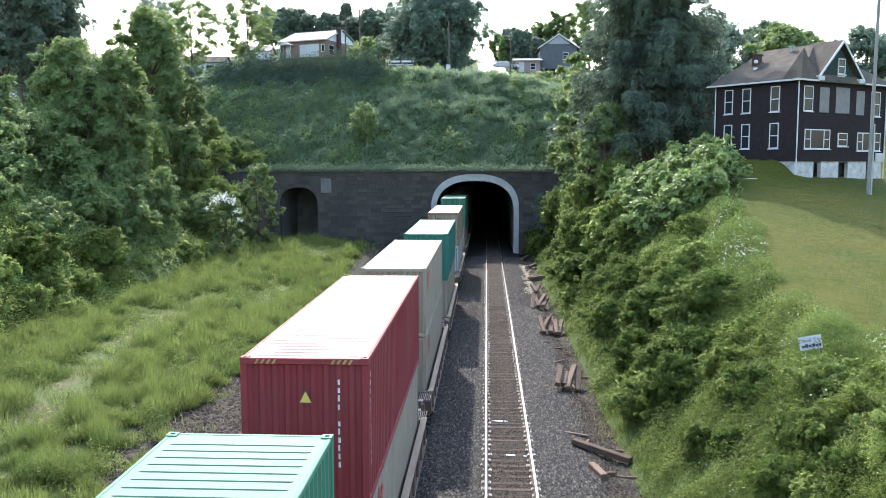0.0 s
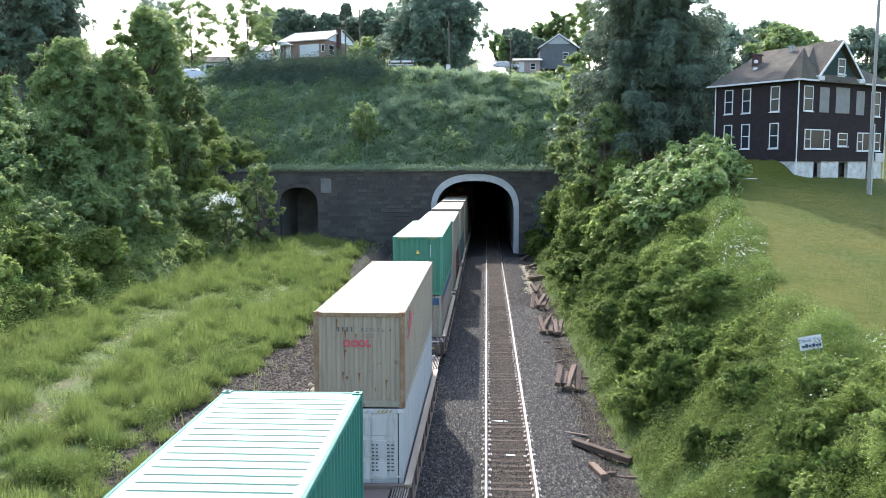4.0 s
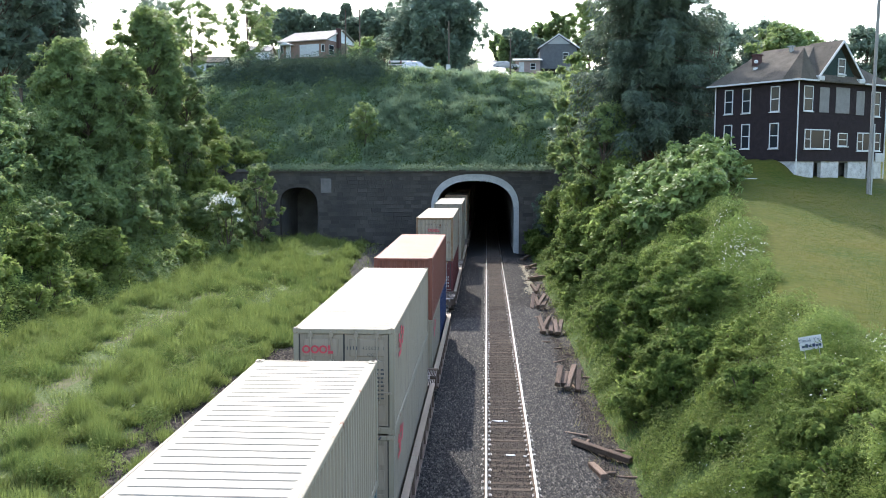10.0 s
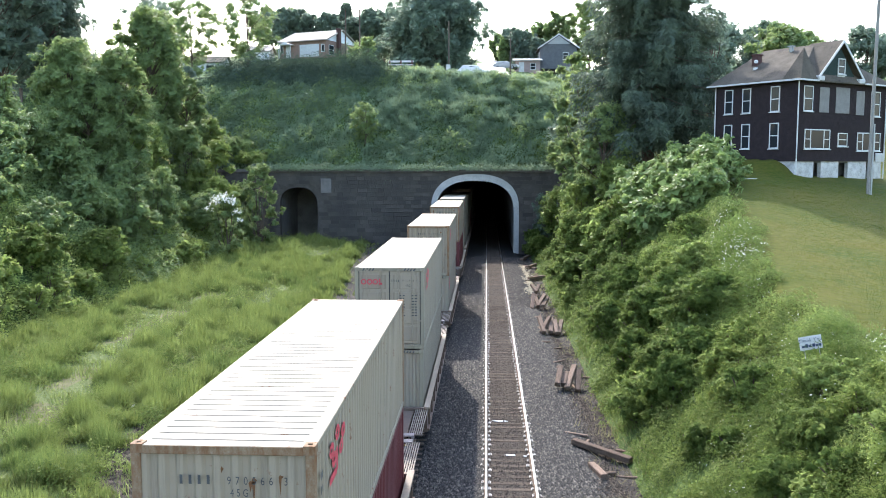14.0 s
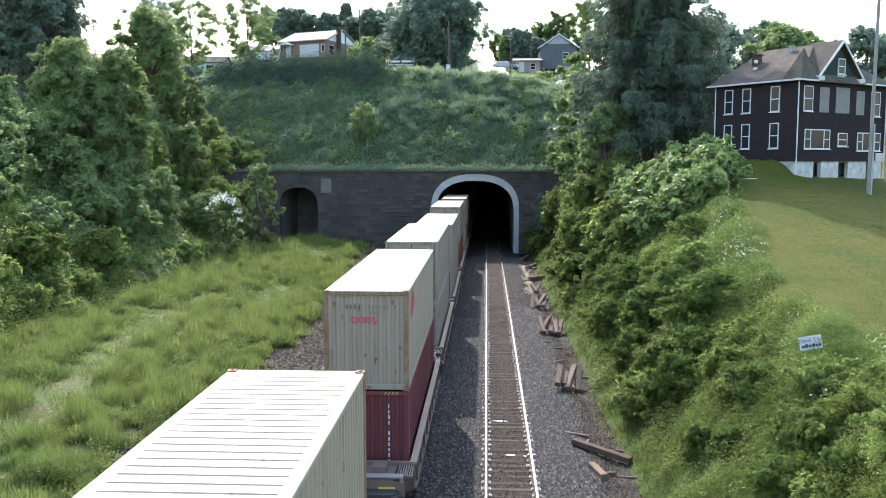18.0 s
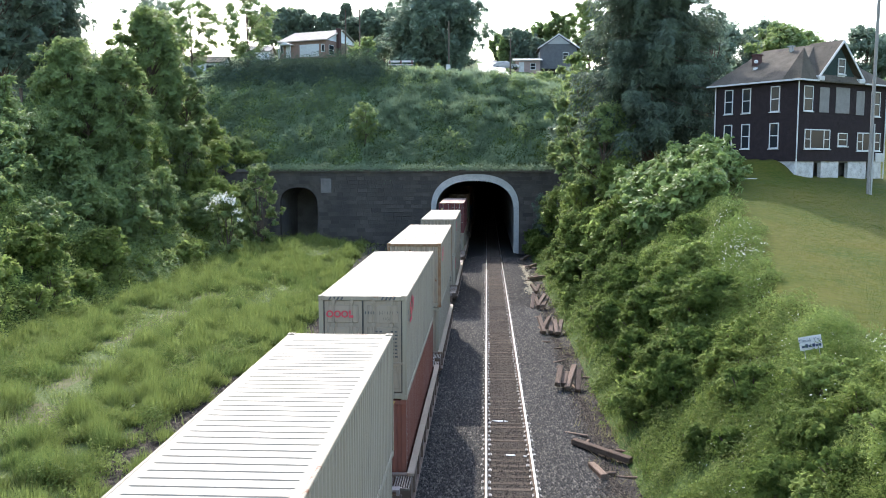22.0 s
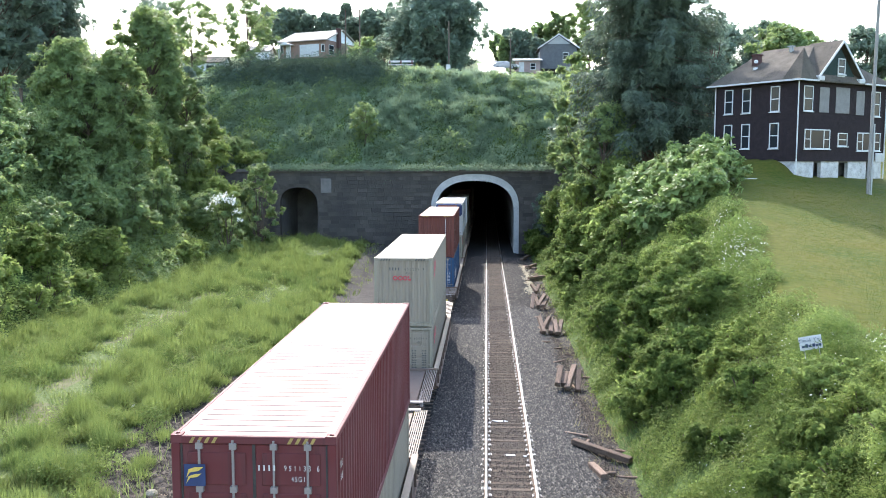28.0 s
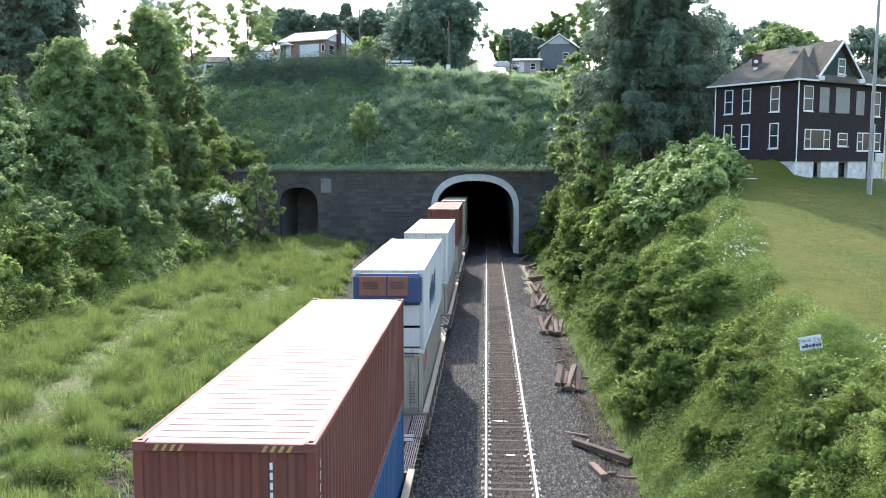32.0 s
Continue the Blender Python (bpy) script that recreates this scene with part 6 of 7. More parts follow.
for k, (x, y, w, h, m) in enumerate(((9.7, 93, 6.2, 17.2, "leaf_mid"), (9.0, 83, 5.4, 15.4, "leaf_mid"), (32.5, 121, 9, 10.5, "leaf_dark"), (26.5, 112, 7, 8.5, "leaf_dark"), (39, 128, 9, 11, "leaf_dark"), (33, 136, 11, 12, "leaf_dark"), (34.8, 106, 7.5, 9.6, "leaf_mid"), (45, 108, 9, 9.5, "leaf_dark"), (51, 104, 9, 9, "leaf_dark"), (24, 136, 9, 12, "leaf_dark"), (40, 122, 10, 11, "leaf_mid"))):
    deciduous("tree", "broadleaf tree behind the brown house", x, y, gz(x, y) - 0.2, w, h, 1.0, 6500, 0.4, m, 60 + k)
deciduous("tree", "feathery pale green sapling on the steep bank", 10.0, 76, gz(10.0, 76) - 0.2, 5.6, 10.6, 0.0, 12000, 0.22, "leaf_mid", 75, "", lumps=50, lump=0.28)
deciduous("tree", "sparse tree with bare twigs beside the spruce", 21.4, 86, gz(21.4, 86), 4.6, 13.0, 2.0, 1500, 0.26, "leaf_dark", 72, lumps=34, lump=0.26)
deciduous("tree", "slender light green sapling on the tunnel slope", -14.0, 101.2, gz(-14.0, 101.2), 3.6, 5.0, 0.1, 1800, 0.24, "leaf_mid", 70, "")

# ---- bushes that stand out
KNOT = "knotweed thicket"
for k, (x, y, w, h) in enumerate(((12.2, 66, 4.4, 4.0), (13.9, 65, 4.2, 3.6), (15.3, 63, 4.0, 3.3), (15.6, 59.5, 3.4, 2.9), (14.4, 58, 4.2, 3.4), (12.6, 59.5, 4.4, 3.9), (10.7, 61, 4.4, 4.6), (11.8, 54.5, 3.8, 3.2), (13.4, 54, 3.4, 2.6), (9.9, 55.5, 3.8, 3.6), (10.9, 68, 3.6, 4.4))):
    bush("bush", "broad-leaved knotweed thicket at the lawn's edge", x, y, gz(x, y) - 0.2, w, h, 1500, 0.36, "leaf_bright", 80 + 20 * k, KNOT, 16, 0.4)
bush("flowering_bush", "bush covered with white blossom on the bank", -24.0, 80, gz(-24, 80), 3.6, 6.4, 6000, 0.16, "leaf_mid", 82, "", 22, 0.34)
rg = np.random.default_rng(83)
c, d = blob_points(rg, 620, [(0, -0.2, 3.1, 0.8), (0.8, -0.4, 2.9, 0.6), (-0.8, -0.4, 2.9, 0.6), (1.3, -0.5, 1.9, 0.5), (-1.3, -0.4, 2.2, 0.5), (1.5, -0.6, 1.2, 0.4)], 1.0)
bloom = thing("blossom", "clusters of white blossom on a bank bush", "flowers", "", pose(-24.0, 79.2, gz(-24, 80) + 2.2))
part("petal_cluster", quads_mesh("petal_cluster", leaves(rg, c, d, 0.16)), M["white_bloom"], bloom)
bush("bush", "tall pale green sapling clump near the portal", -23.0, 88, gz(-23.0, 88), 4.2, 9.0, 10000, 0.17, "leaf_mid", 84, "bushes on the wooded bank", 30, 0.3)
for k, (x, y, w, h, m) in enumerate(((-27.8, 47, 3.4, 2.8, "leaf_light"), (-28.4, 53, 4.0, 3.2, "bank_leaf"), (-26.3, 41, 4.0, 3.0, "leaf_light"), (-29.8, 90, 4.5, 5.0, "leaf_light"), (-27, 82, 4.4, 4.6, "leaf_mid"), (-29, 76, 5, 6.0, "leaf_mid"), (-33, 84, 5, 6, "leaf_light"), (-30, 94, 4, 5, "leaf_mid"), (-32.0, 100, 5, 4.5, "leaf_light"), (-29.0, 99.5, 4.5, 2.6, "leaf_mid"), (-26.5, 98.2, 4, 1.9, "leaf_light"), (-35.5, 104, 4.6, 3.0, "leaf_mid"), (-34.5, 88, 6, 7.5, "leaf_mid"), (-26.4, 94.3, 4.6, 6.0, "leaf_mid"), (-28.8, 93, 5, 8.6, "leaf_light"), (-31, 90.5, 5.5, 8.5, "leaf_mid"), (-27.4, 88, 4.6, 5.5, "leaf_light"), (-25.2, 72, 3.0, 2.6, "leaf_light"), (-27, 60, 4, 3.6, "bank_leaf"), (-36.2, 67, 6, 5.0, "leaf_mid"), (-38.6, 68, 5, 5.5, "leaf_mid"), (-31.0, 66, 5, 4.4, "leaf_mid"), (-33.4, 68, 5, 4.6, "leaf_mid"), (-28.8, 69, 4.6, 5.0, "leaf_mid"), (-30.4, 72, 5, 5.6, "leaf_mid"), (-34.6, 62, 4.6, 3.6, "leaf_mid"), (-33, 56, 4.6, 3.2, "leaf_mid"), (-30, 58, 4, 3.0, "leaf_mid"), (-31.6, 46, 4, 3, "leaf_light"))):
    bush("bush", "leafy bush on the cutting bank", x, y, gz(x, y) - 0.2, w, h, 4200, 0.27, m, 100 + k, "bushes on the wooded bank")
for k, (x, y, w, h, m) in enumerate(((7.6, 90, 5, 6, "bank_leaf"), (9.2, 84, 5, 7, "bank_leaf"), (8.2, 76, 4.6, 6.5, "leaf_light"), (7.2, 69, 4, 5, "bank_leaf"), (10.4, 72, 4.5, 6, "bank_leaf"), (8.8, 62, 4, 4.5, "leaf_light"), (6.6, 95, 4, 6, "leaf_dark"), (5.0, 94.6, 2.4, 3.4, "bank_leaf"), (5.4, 90.5, 2.4, 2.6, "bank_leaf"), (6.4, 60, 3, 3, "bank_leaf"), (9.5, 97.5, 6, 7, "leaf_dark"), (12.5, 92, 6, 7, "leaf_dark"))):
    bush("bush", "leafy bush on the steep bank by the tracks", x, y, gz(x, y) - 0.2, w, h, 4200, 0.24, m, 130 + k, "bushes on the steep bank")


for k, (x, y, w, h, m) in enumerate(((-20, 126, 3.5, 2.6, "leaf_mid"), (-17, 124, 3.0, 2.2, "leaf_dark"), (-22.5, 122.5, 3.0, 2.0, "leaf_mid"), (-27, 123, 3.4, 1.8, "leaf_dark"), (-32, 124, 3.4, 2.0, "leaf_mid"), (-37, 122, 4, 3.0, "leaf_mid"), (-41, 118, 4, 3.6, "leaf_dark"), (5.5, 124, 3, 1.6, "leaf_mid"), (9, 126, 3.2, 2.0, "leaf_mid"), (-12.5, 131, 4, 2.6, "leaf_dark"), (-16.5, 141, 6, 4.0, "leaf_dark"), (-20, 143, 6, 3.6, "leaf_mid"), (-13, 139, 5, 3.4, "leaf_dark"), (-42, 125, 6, 3.6, "leaf_mid"), (-47.5, 124, 6, 4.4, "leaf_mid"), (-38.5, 127, 4.5, 2.6, "leaf_dark"), (-53, 122, 6, 5, "leaf_mid"), (8.2, 131, 4.5, 2.8, "leaf_mid"), (12.4, 131, 5, 3.8, "leaf_dark"), (15.5, 128, 5, 3.6, "leaf_mid"))):
    bush("bush", "leafy bush by the hill road", x, y, gz(x, y) - 0.2, w, h, 1300, 0.3, m, 500 + k, "bushes by the hill road")
deciduous("tree", "slender young tree by the hill road", -16.2, 120.8, gz(-16.2, 120.8), 3.2, 5.4, 0.8, 1500, 0.28, "leaf_mid", 71, "")


# ---- undergrowth that nobody could count
def brush(name, label, spots, leaf_n, leaf, mat, seed, flat=0.8, near=False, level=None, slim=0.55):
    """Low clumps of leaves joined into one: spots are x, y, radius."""
    rg = np.random.default_rng(seed)
    allq = []
    for x, y, r in spots:
        f = min(1.4, max(0.55, 0.35 + y / 65)) if near else 1.0
        n = max(20, int(1.42 * leaf_n * r * r / f ** 1.8))
        d = unit(rg.normal(0, 1, (n, 3)))
        d[:, 2] = np.abs(d[:, 2])
        rad = r * (1 - 0.5 * rg.random(n) ** 1.5)
        c = d * rad[:, None] * np.array([1, 1, flat * rg.uniform(0.7, 1.5)])
        lean = np.array([x, y, 0])
        c = c + lean
        zc = ground_z(x, y) if level is None else level
        sx = 0.0 if level is not None else (ground_z(x + 0.6, y) - ground_z(x - 0.6, y)) / 1.2
        sy = 0.0 if level is not None else (ground_z(x, y + 0.6) - ground_z(x, y - 0.6)) / 1.2
        c[:, 2] += zc + np.clip(sx, -1.5, 1.5) * (c[:, 0] - x) + np.clip(sy, -1.5, 1.5) * (c[:, 1] - y) - 0.1
        allq.append(leaves(rg, c, d, leaf * f * 0.9, 0.3, slim))
    me = quads_mesh(name, np.concatenate(allq))
    me.materials.append(M[mat])
    return tagged(new(name, me), label, "undergrowth", "", "stuff")


def scatter(n, x0, x1, y0, y1, r0, r1, seed, ok=None):
    rr = random.Random(seed)
    out = []
    while len(out) < n:
        x, y = rr.uniform(x0, x1), rr.uniform(y0, y1)
        if ok is None or ok(x, y):
            out.append((x, y, rr.uniform(r0, r1)))
    return out


for k, (x, y, w, h, m) in enumerate(((6.5, 64, 2.6, 2.6, "bank_leaf"), (6.4, 46.8, 2.6, 2.4, "bank_leaf"), (7.6, 49.5, 3.2, 3.0, "bank_leaf"), (7.0, 33.5, 2.5, 2.0, "bank_leaf"), (8.4, 36, 3.0, 2.2, "bank_leaf"), (9.0, 43.5, 3.0, 2.2, "weed"), (9.5, 38, 2.6, 1.6, "bank_leaf"), (6.2, 31, 1.7, 1.4, "bank_leaf"), (8.2, 29, 2.2, 1.6, "weed"), (7.9, 22.8, 1.8, 1.3, "bank_leaf"), (9.3, 31, 2.0, 1.2, "weed"), (6.5, 26, 1.6, 1.2, "bank_leaf"), (8.8, 56, 3.4, 3.4, "bank_leaf"), (7.2, 56, 3.0, 3.2, "bank_leaf"), (8.0, 68, 3.6, 4.0, "leaf_light"), (6.6, 74, 3.0, 3.6, "bank_leaf"), (7.4, 41, 2.8, 2.6, "bank_leaf"), (7.6, 19.8, 1.6, 1.1, "leaf_light"))):
    bush("bush", "dense leafy shrub on the steep bank", x, y, gz(x, y) - 0.3, w, h, int(1150 * w * w * min(1.0, 34 / y)), 0.065 + 0.0015 * y, m, 700 + k, "bushes on the steep bank", 26, 0.32)
for k, (x, y, w, h) in enumerate(((9.2, 35.4, 2.6, 2.0), (6.6, 30.8, 2.3, 2.3), (8.0, 26.3, 1.7, 1.5), (6.4, 37.6, 2.2, 2.3), (7.3, 21.0, 2.0, 1.3), (7.6, 47.0, 2.8, 2.8), (7.9, 32.4, 2.0, 1.7), (7.7, 40.0, 2.6, 2.4), (8.2, 19.6, 1.4, 1.0), (7.0, 24.6, 1.3, 1.1), (6.3, 34.2, 1.6, 1.6), (9.0, 41.5, 2.4, 1.9), (6.2, 43.5, 2.2, 2.4), (9.9, 38.5, 1.8, 1.3))):
    bush("bush", "feathery dark green mound of tall weeds on the steep bank", x, y, gz(x, y) - 0.15, w, h, int(2300 * w * w * min(1.0, 30 / y)), 0.055 + 0.0013 * y, "bank_plume", 900 + k, "bushes on the steep bank", 24, 0.36)
bush("bush", "low weeds round the legs of the yard sign", 9.35, 24.2, gz(9.35, 24.2) - 0.1, 1.9, 1.2, 5200, 0.09, "leaf_light", 920, "bushes on the steep bank", 18, 0.36)
rb = random.Random(55)
made = 0
while made < 46:
    x, y = rb.uniform(5.6, 13), 16 + 70 * rb.random()
    if x > lawn_edge(y) - 0.9:
        continue
    w = rb.uniform(1.4, 3.0)
    bush("bush", "leafy weedy shrub on the steep bank by the tracks", x, y, gz(x, y) - 0.25, w, w * rb.uniform(0.45, 0.75), int(820 * w * w), rb.choice((0.08, 0.10, 0.12, 0.15)), rb.choice(("bank_leaf", "bank_leaf", "leaf_light", "weed", "leaf_light")), 400 + made, "bushes on the steep bank", 18, 0.38)
    made += 1
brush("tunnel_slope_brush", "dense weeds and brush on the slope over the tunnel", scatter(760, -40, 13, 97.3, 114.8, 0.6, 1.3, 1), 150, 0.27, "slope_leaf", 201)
for k, (x, y, w, h) in enumerate(((-26.4, 45, 2.4, 2.2), (-26.0, 48.5, 2.6, 2.0), (-26.6, 52, 2.6, 2.2), (-25.4, 51, 2.0, 1.4), (-26.2, 55.5, 2.2, 1.8), (-26.2, 60, 2.2, 1.6), (-26.3, 65, 2.2, 1.8), (-25.8, 70, 2.4, 1.8), (-25.6, 76, 2.4, 2.0), (-28.3, 81, 2.6, 2.6), (-28, 72.5, 2.6, 2.4), (-24.6, 83, 2.2, 1.6))):
    bush("bush", "bright yellow-green leafy weeds at the foot of the bank", x, y, gz(x, y) - 0.2, w, h, int(600 * w), 0.17, "leaf_light", 800 + k, "weeds at the foot of the bank", 18, 0.34)
brush("tunnel_slope_brush", "large leafy clumps on the slope over the tunnel", scatter(130, -36, 12, 98, 113.5, 0.8, 1.5, 91), 70, 0.3, "leaf_mid", 232, 1.3)
brush("coping_weeds", "weeds hanging over the coping of the portal", [(x, 96.35 + 0.25 * math.sin(5 * x), 0.5 + 0.3 * abs(math.sin(1.7 * x))) for x in np.arange(-26, 7, 0.35)], 150, 0.2, "slope_leaf", 231, 1.0, False, 8.85)
brush("tunnel_slope_brush", "pale weeds along the crest and the coping", scatter(170, -14, 12, 97.3, 115, 0.4, 0.8, 2), 150, 0.22, "weed", 202)
brush("crest_hedge", "dark clipped hedge along the crest", [(x, 112.2 + 0.4 * math.sin(x), 2.1 + 0.2 * math.sin(2.3 * x)) for x in np.arange(-34, -13.5, 0.7)], 230, 0.2, "leaf_hedge", 203, 1.2)
brush("bank_brush", "tangled brush covering the wooded bank", scatter(240, -44, -24.6, 62, 96, 0.8, 1.8, 3, lambda x, y: x > -36), 110, 0.26, "leaf_mid", 204)
brush("bank_brush", "bright tangled weeds covering the wooded bank", scatter(170, -40, -24.6, 26, 62, 0.7, 1.6, 17), 150, 0.2, "leaf_light", 214)
brush("bank_brush", "light leafy brush covering the wooded bank", scatter(190, -50, -25.5, 22, 110, 0.9, 1.7, 4, lambda x, y: x > -35 or y < 60), 90, 0.22, "leaf_light", 205)
brush("bank_brush", "weeds and brambles covering the steep bank", scatter(620, 5.2, 15, 14, 95, 0.5, 1.1, 5, lambda x, y: x < lawn_edge(y)), 330, 0.125, "bank_leaf", 206, 0.8, True)
brush("bank_brush", "light green weeds on the steep bank", scatter(380, 5.2, 14, 14, 80, 0.35, 0.85, 6, lambda x, y: x < lawn_edge(y) + 0.3), 330, 0.115, "bank_leaf", 207, 0.8, True)
brush("bank_brush", "low weeds along the foot of the steep bank", scatter(150, 4.6, 5.7, 14, 92, 0.15, 0.42, 13), 300, 0.12, "weed", 209, 0.8, True)
brush("crest_weeds", "rank weeds along the hill crest", scatter(150, -14, 12, 112.5, 115.4, 0.4, 0.7, 14), 130, 0.24, "weed", 210)
brush("bank_blossom", "white wild flowers on the steep bank", scatter(26, 9, 14.5, 38, 47, 0.35, 0.6, 7, lambda x, y: -1.8 < x - lawn_edge(y) < 0.0), 42, 0.11, "white_bloom", 208, 1.7)


def blades(name, label, n, x0, x1, y0, y1, h0, h1, mat, seed, keep, lean=0.35, wide=0.03, power=1.0, even=False):
    """Grass blades joined into one."""
    rg = np.random.default_rng(seed)
    x, y = rg.uniform(x0, x1, n), y0 + (y1 - y0) * rg.random(n) ** power
    k = np.array([keep(a, b) for a, b in zip(x, y)])
    ok = rg.random(n) < k
    x, y = x[ok], y[ok]
    n = len(x)
    z = sheet_z(x, y)
    tuft = np.array([0.3 + 1.7 * max(0.0, noise.noise((a * 0.7, b * 0.7, 5.0)) + 0.15) + 0.8 * max(0.0, noise.noise((a * 0.2, b * 0.2, 3.0))) for a, b in zip(x, y)])
    h = rg.uniform(h0, h1, n) * (1.0 if even else tuft)
    a = rg.uniform(0, 6.283, n)
    dx, dy = np.cos(a), np.sin(a)
    wd = wide * rg.uniform(0.6, 1.4, n) * (1 + y / 60)
    ln = lean * h * rg.uniform(0.2, 1.4, n)
    p = np.stack([x, y, z - 0.03], -1)
    side = np.stack([-dy * wd, dx * wd, 0 * wd], -1)
    tip = p + np.stack([dx * ln, dy * ln, h], -1)
    q = np.stack([p - side, p + side, tip], 1)
    me = quads_mesh(name, q)
    me.materials.append(M[mat])
    return tagged(new(name, me), label, "grass", "", "stuff")


def field_keep(x, y):
    e = noise.noise((x * 0.35, y * 0.35, 9.0))
    edge = stone_edge(y) + 0.9 * e
    if x > edge:
        return 0.3 if x < edge + 0.6 else (0.05 if x < -9.8 else 0.0)
    if abs(x - path_x(y) + 0.5 * e) < 0.7 and y < 62 and noise.noise((x * 0.4, y * 0.22, 6.0)) > -0.05:
        return 0.26
    return 0.14 + 1.1 * max(0, noise.noise((x * 0.55, y * 0.55, 2.0)) + 0.25)


blades("meadow_grass", "tall bright green meadow grass beside the tracks", 300000, -26, -8.5, 18, 96, 0.14, 0.45, "blade", 301, field_keep, 0.55, 0.016, 1.5)
brush("meadow_weeds", "clumps of weeds in the meadow", scatter(560, -25, -10.4, 19, 95, 0.2, 0.6, 9, lambda x, y: (abs(x - path_x(y)) > 0.9 or y > 60) and x < stone_edge(y) and noise.noise((x * 0.25, y * 0.25, 20.0)) > -0.25), 330, 0.11, "weed", 303, 1.7)
brush("bank_brush", "rank weeds along the foot of the wooded bank", scatter(330, -28, -23.5, 22, 94, 0.35, 0.9, 15), 230, 0.15, "weed", 312, 1.4)
brush("meadow_weeds", "dense dark leafy clumps in the near meadow", scatter(60, -22, -12.6, 18.5, 44, 0.3, 0.75, 18, lambda x, y: x < stone_edge(y) and abs(x - path_x(y)) > 1.2), 620, 0.1, "bank_plume", 314, 1.5, False, None, 0.35)
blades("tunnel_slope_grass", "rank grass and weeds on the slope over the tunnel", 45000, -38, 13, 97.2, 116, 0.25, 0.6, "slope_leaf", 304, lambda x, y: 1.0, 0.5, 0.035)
blades("bank_grass", "rank grass between the weeds on the steep bank", 60000, 5.0, 15, 14, 95, 0.15, 0.5, "bank_leaf", 305, lambda x, y: 1.0 if x < lawn_edge(y) + 0.2 else 0.0, 0.8, 0.014, 1.5)
brush("meadow_weeds", "darker leafy weeds dotted over the meadow", scatter(170, -25, -10.2, 19, 90, 0.2, 0.55, 10, lambda x, y: x < stone_edge(y) + 0.2), 320, 0.11, "leaf_light", 306, 1.8)
brush("meadow_weeds", "dark low weeds where the meadow meets the stones", scatter(230, -24.5, -9.8, 19, 75, 0.25, 0.7, 16, lambda x, y: -1.6 < x - stone_edge(y) - 0.5 * noise.noise((0, y * 0.2, 1)) < 0.4 or (x < stone_edge(y) and noise.noise((x * 0.3, y * 0.3, 31.0)) > 0.2)), 320, 0.11, "bank_leaf", 313, 1.5)
brush("bank_brush", "bright leafy weeds low on the steep bank", scatter(200, 5.6, 13, 14, 42, 0.4, 0.9, 11, lambda x, y: x < lawn_edge(y)), 300, 0.115, "weed", 307, 0.8, True)
brush("bank_blossom", "small white wild flowers among the weeds", scatter(70, 6.5, 12, 15, 36, 0.3, 0.7, 12, lambda x, y: x < lawn_edge(y)), 26, 0.08, "white_bloom", 308, 1.2)
blades("lawn_grass", "short mown lawn grass", 170000, 9.0, 30, 18, 66, 0.04, 0.08, "lawn_blade", 309, lambda x, y: 1.0 if x > lawn_edge(y) - 0.4 else 0.0, 0.8, 0.012, 1.6, True)
blades("dry_straw", "dry straw and dead stems along the foot of the bank", 9000, 3.2, 5.6, 15, 80, 0.05, 0.3, "straw", 310, lambda x, y: 0.25 + 0.75 * (x > 4.2), 1.6, 0.012, 1.5)
blades("dry_straw", "dry seeding stalks among the meadow grass", 9000, -25, -10, 19, 92, 0.25, 0.62, "straw", 311, lambda x, y: 0.2 + 0.8 * max(0, noise.noise((x * 0.3, y * 0.3, 12.0))), 0.5, 0.008, 1.5)


def tufts(name, label, spots, per, mat, seed, lean=0.35):
    """Feathery mounds of fine upright stems, tallest in the middle, joined into one."""
    rg = np.random.default_rng(seed)
    out = []
    for x, y, h in spots:
        n = int(per * h * h / (0.5 + y / 50))
        a = rg.uniform(0, 6.283, n)
        u = np.sqrt(rg.random(n))
        r = h * rg.uniform(0.5, 0.8) * u
        tall = h * (1.05 - 0.6 * u * u) * rg.uniform(0.6, 1.1, n)
        low = tall * rg.random(n) * 0.5
        px, py = x + r * np.cos(a), y + r * np.sin(a)
        p = np.stack([px, py, np.full(n, ground_z(x, y) - 0.06) + low], -1)
        b = a + rg.normal(0, 0.9, n)
        ln = lean * h * rg.uniform(0.1, 1.3, n) * (0.3 + u)
        side = np.stack([-np.sin(b), np.cos(b), 0 * b], -1) * (0.004 + 0.00032 * y)
        tip = p + np.stack([ln * np.cos(b), ln * np.sin(b), np.maximum(0.12, tall - low)], -1)
        out.append(np.stack([p - side, p + side, tip], 1))
    me = quads_mesh(name, np.concatenate(out))
    me.materials.append(M[mat])
    return tagged(new(name, me), label, "grass", "", "stuff")


def off_path(x, y):
    return x < stone_edge(y) + 0.3 and (abs(x - path_x(y)) > 1.2 or y > 62)


tufts("weed_mounds", "feathery mounds of tall green weeds in the meadow", scatter(560, -25, -10.2, 18.5, 92, 0.55, 1.25, 61, lambda x, y: off_path(x, y) and noise.noise((x * 0.22, y * 0.16, 40.0)) > -0.2), 760, "plume", 401)
tufts("weed_mounds", "darker feathery mounds of weeds in the meadow", scatter(220, -25, -9.8, 18.5, 80, 0.5, 1.1, 62, lambda x, y: off_path(x, y) and noise.noise((x * 0.3, y * 0.2, 52.0)) > 0.0), 760, "bank_leaf", 402)
tufts("weed_mounds", "tall pale weeds near the crest of the tunnel slope", scatter(150, -13, 11, 103, 114.5, 0.9, 1.5, 64), 300, "slope_leaf", 404)
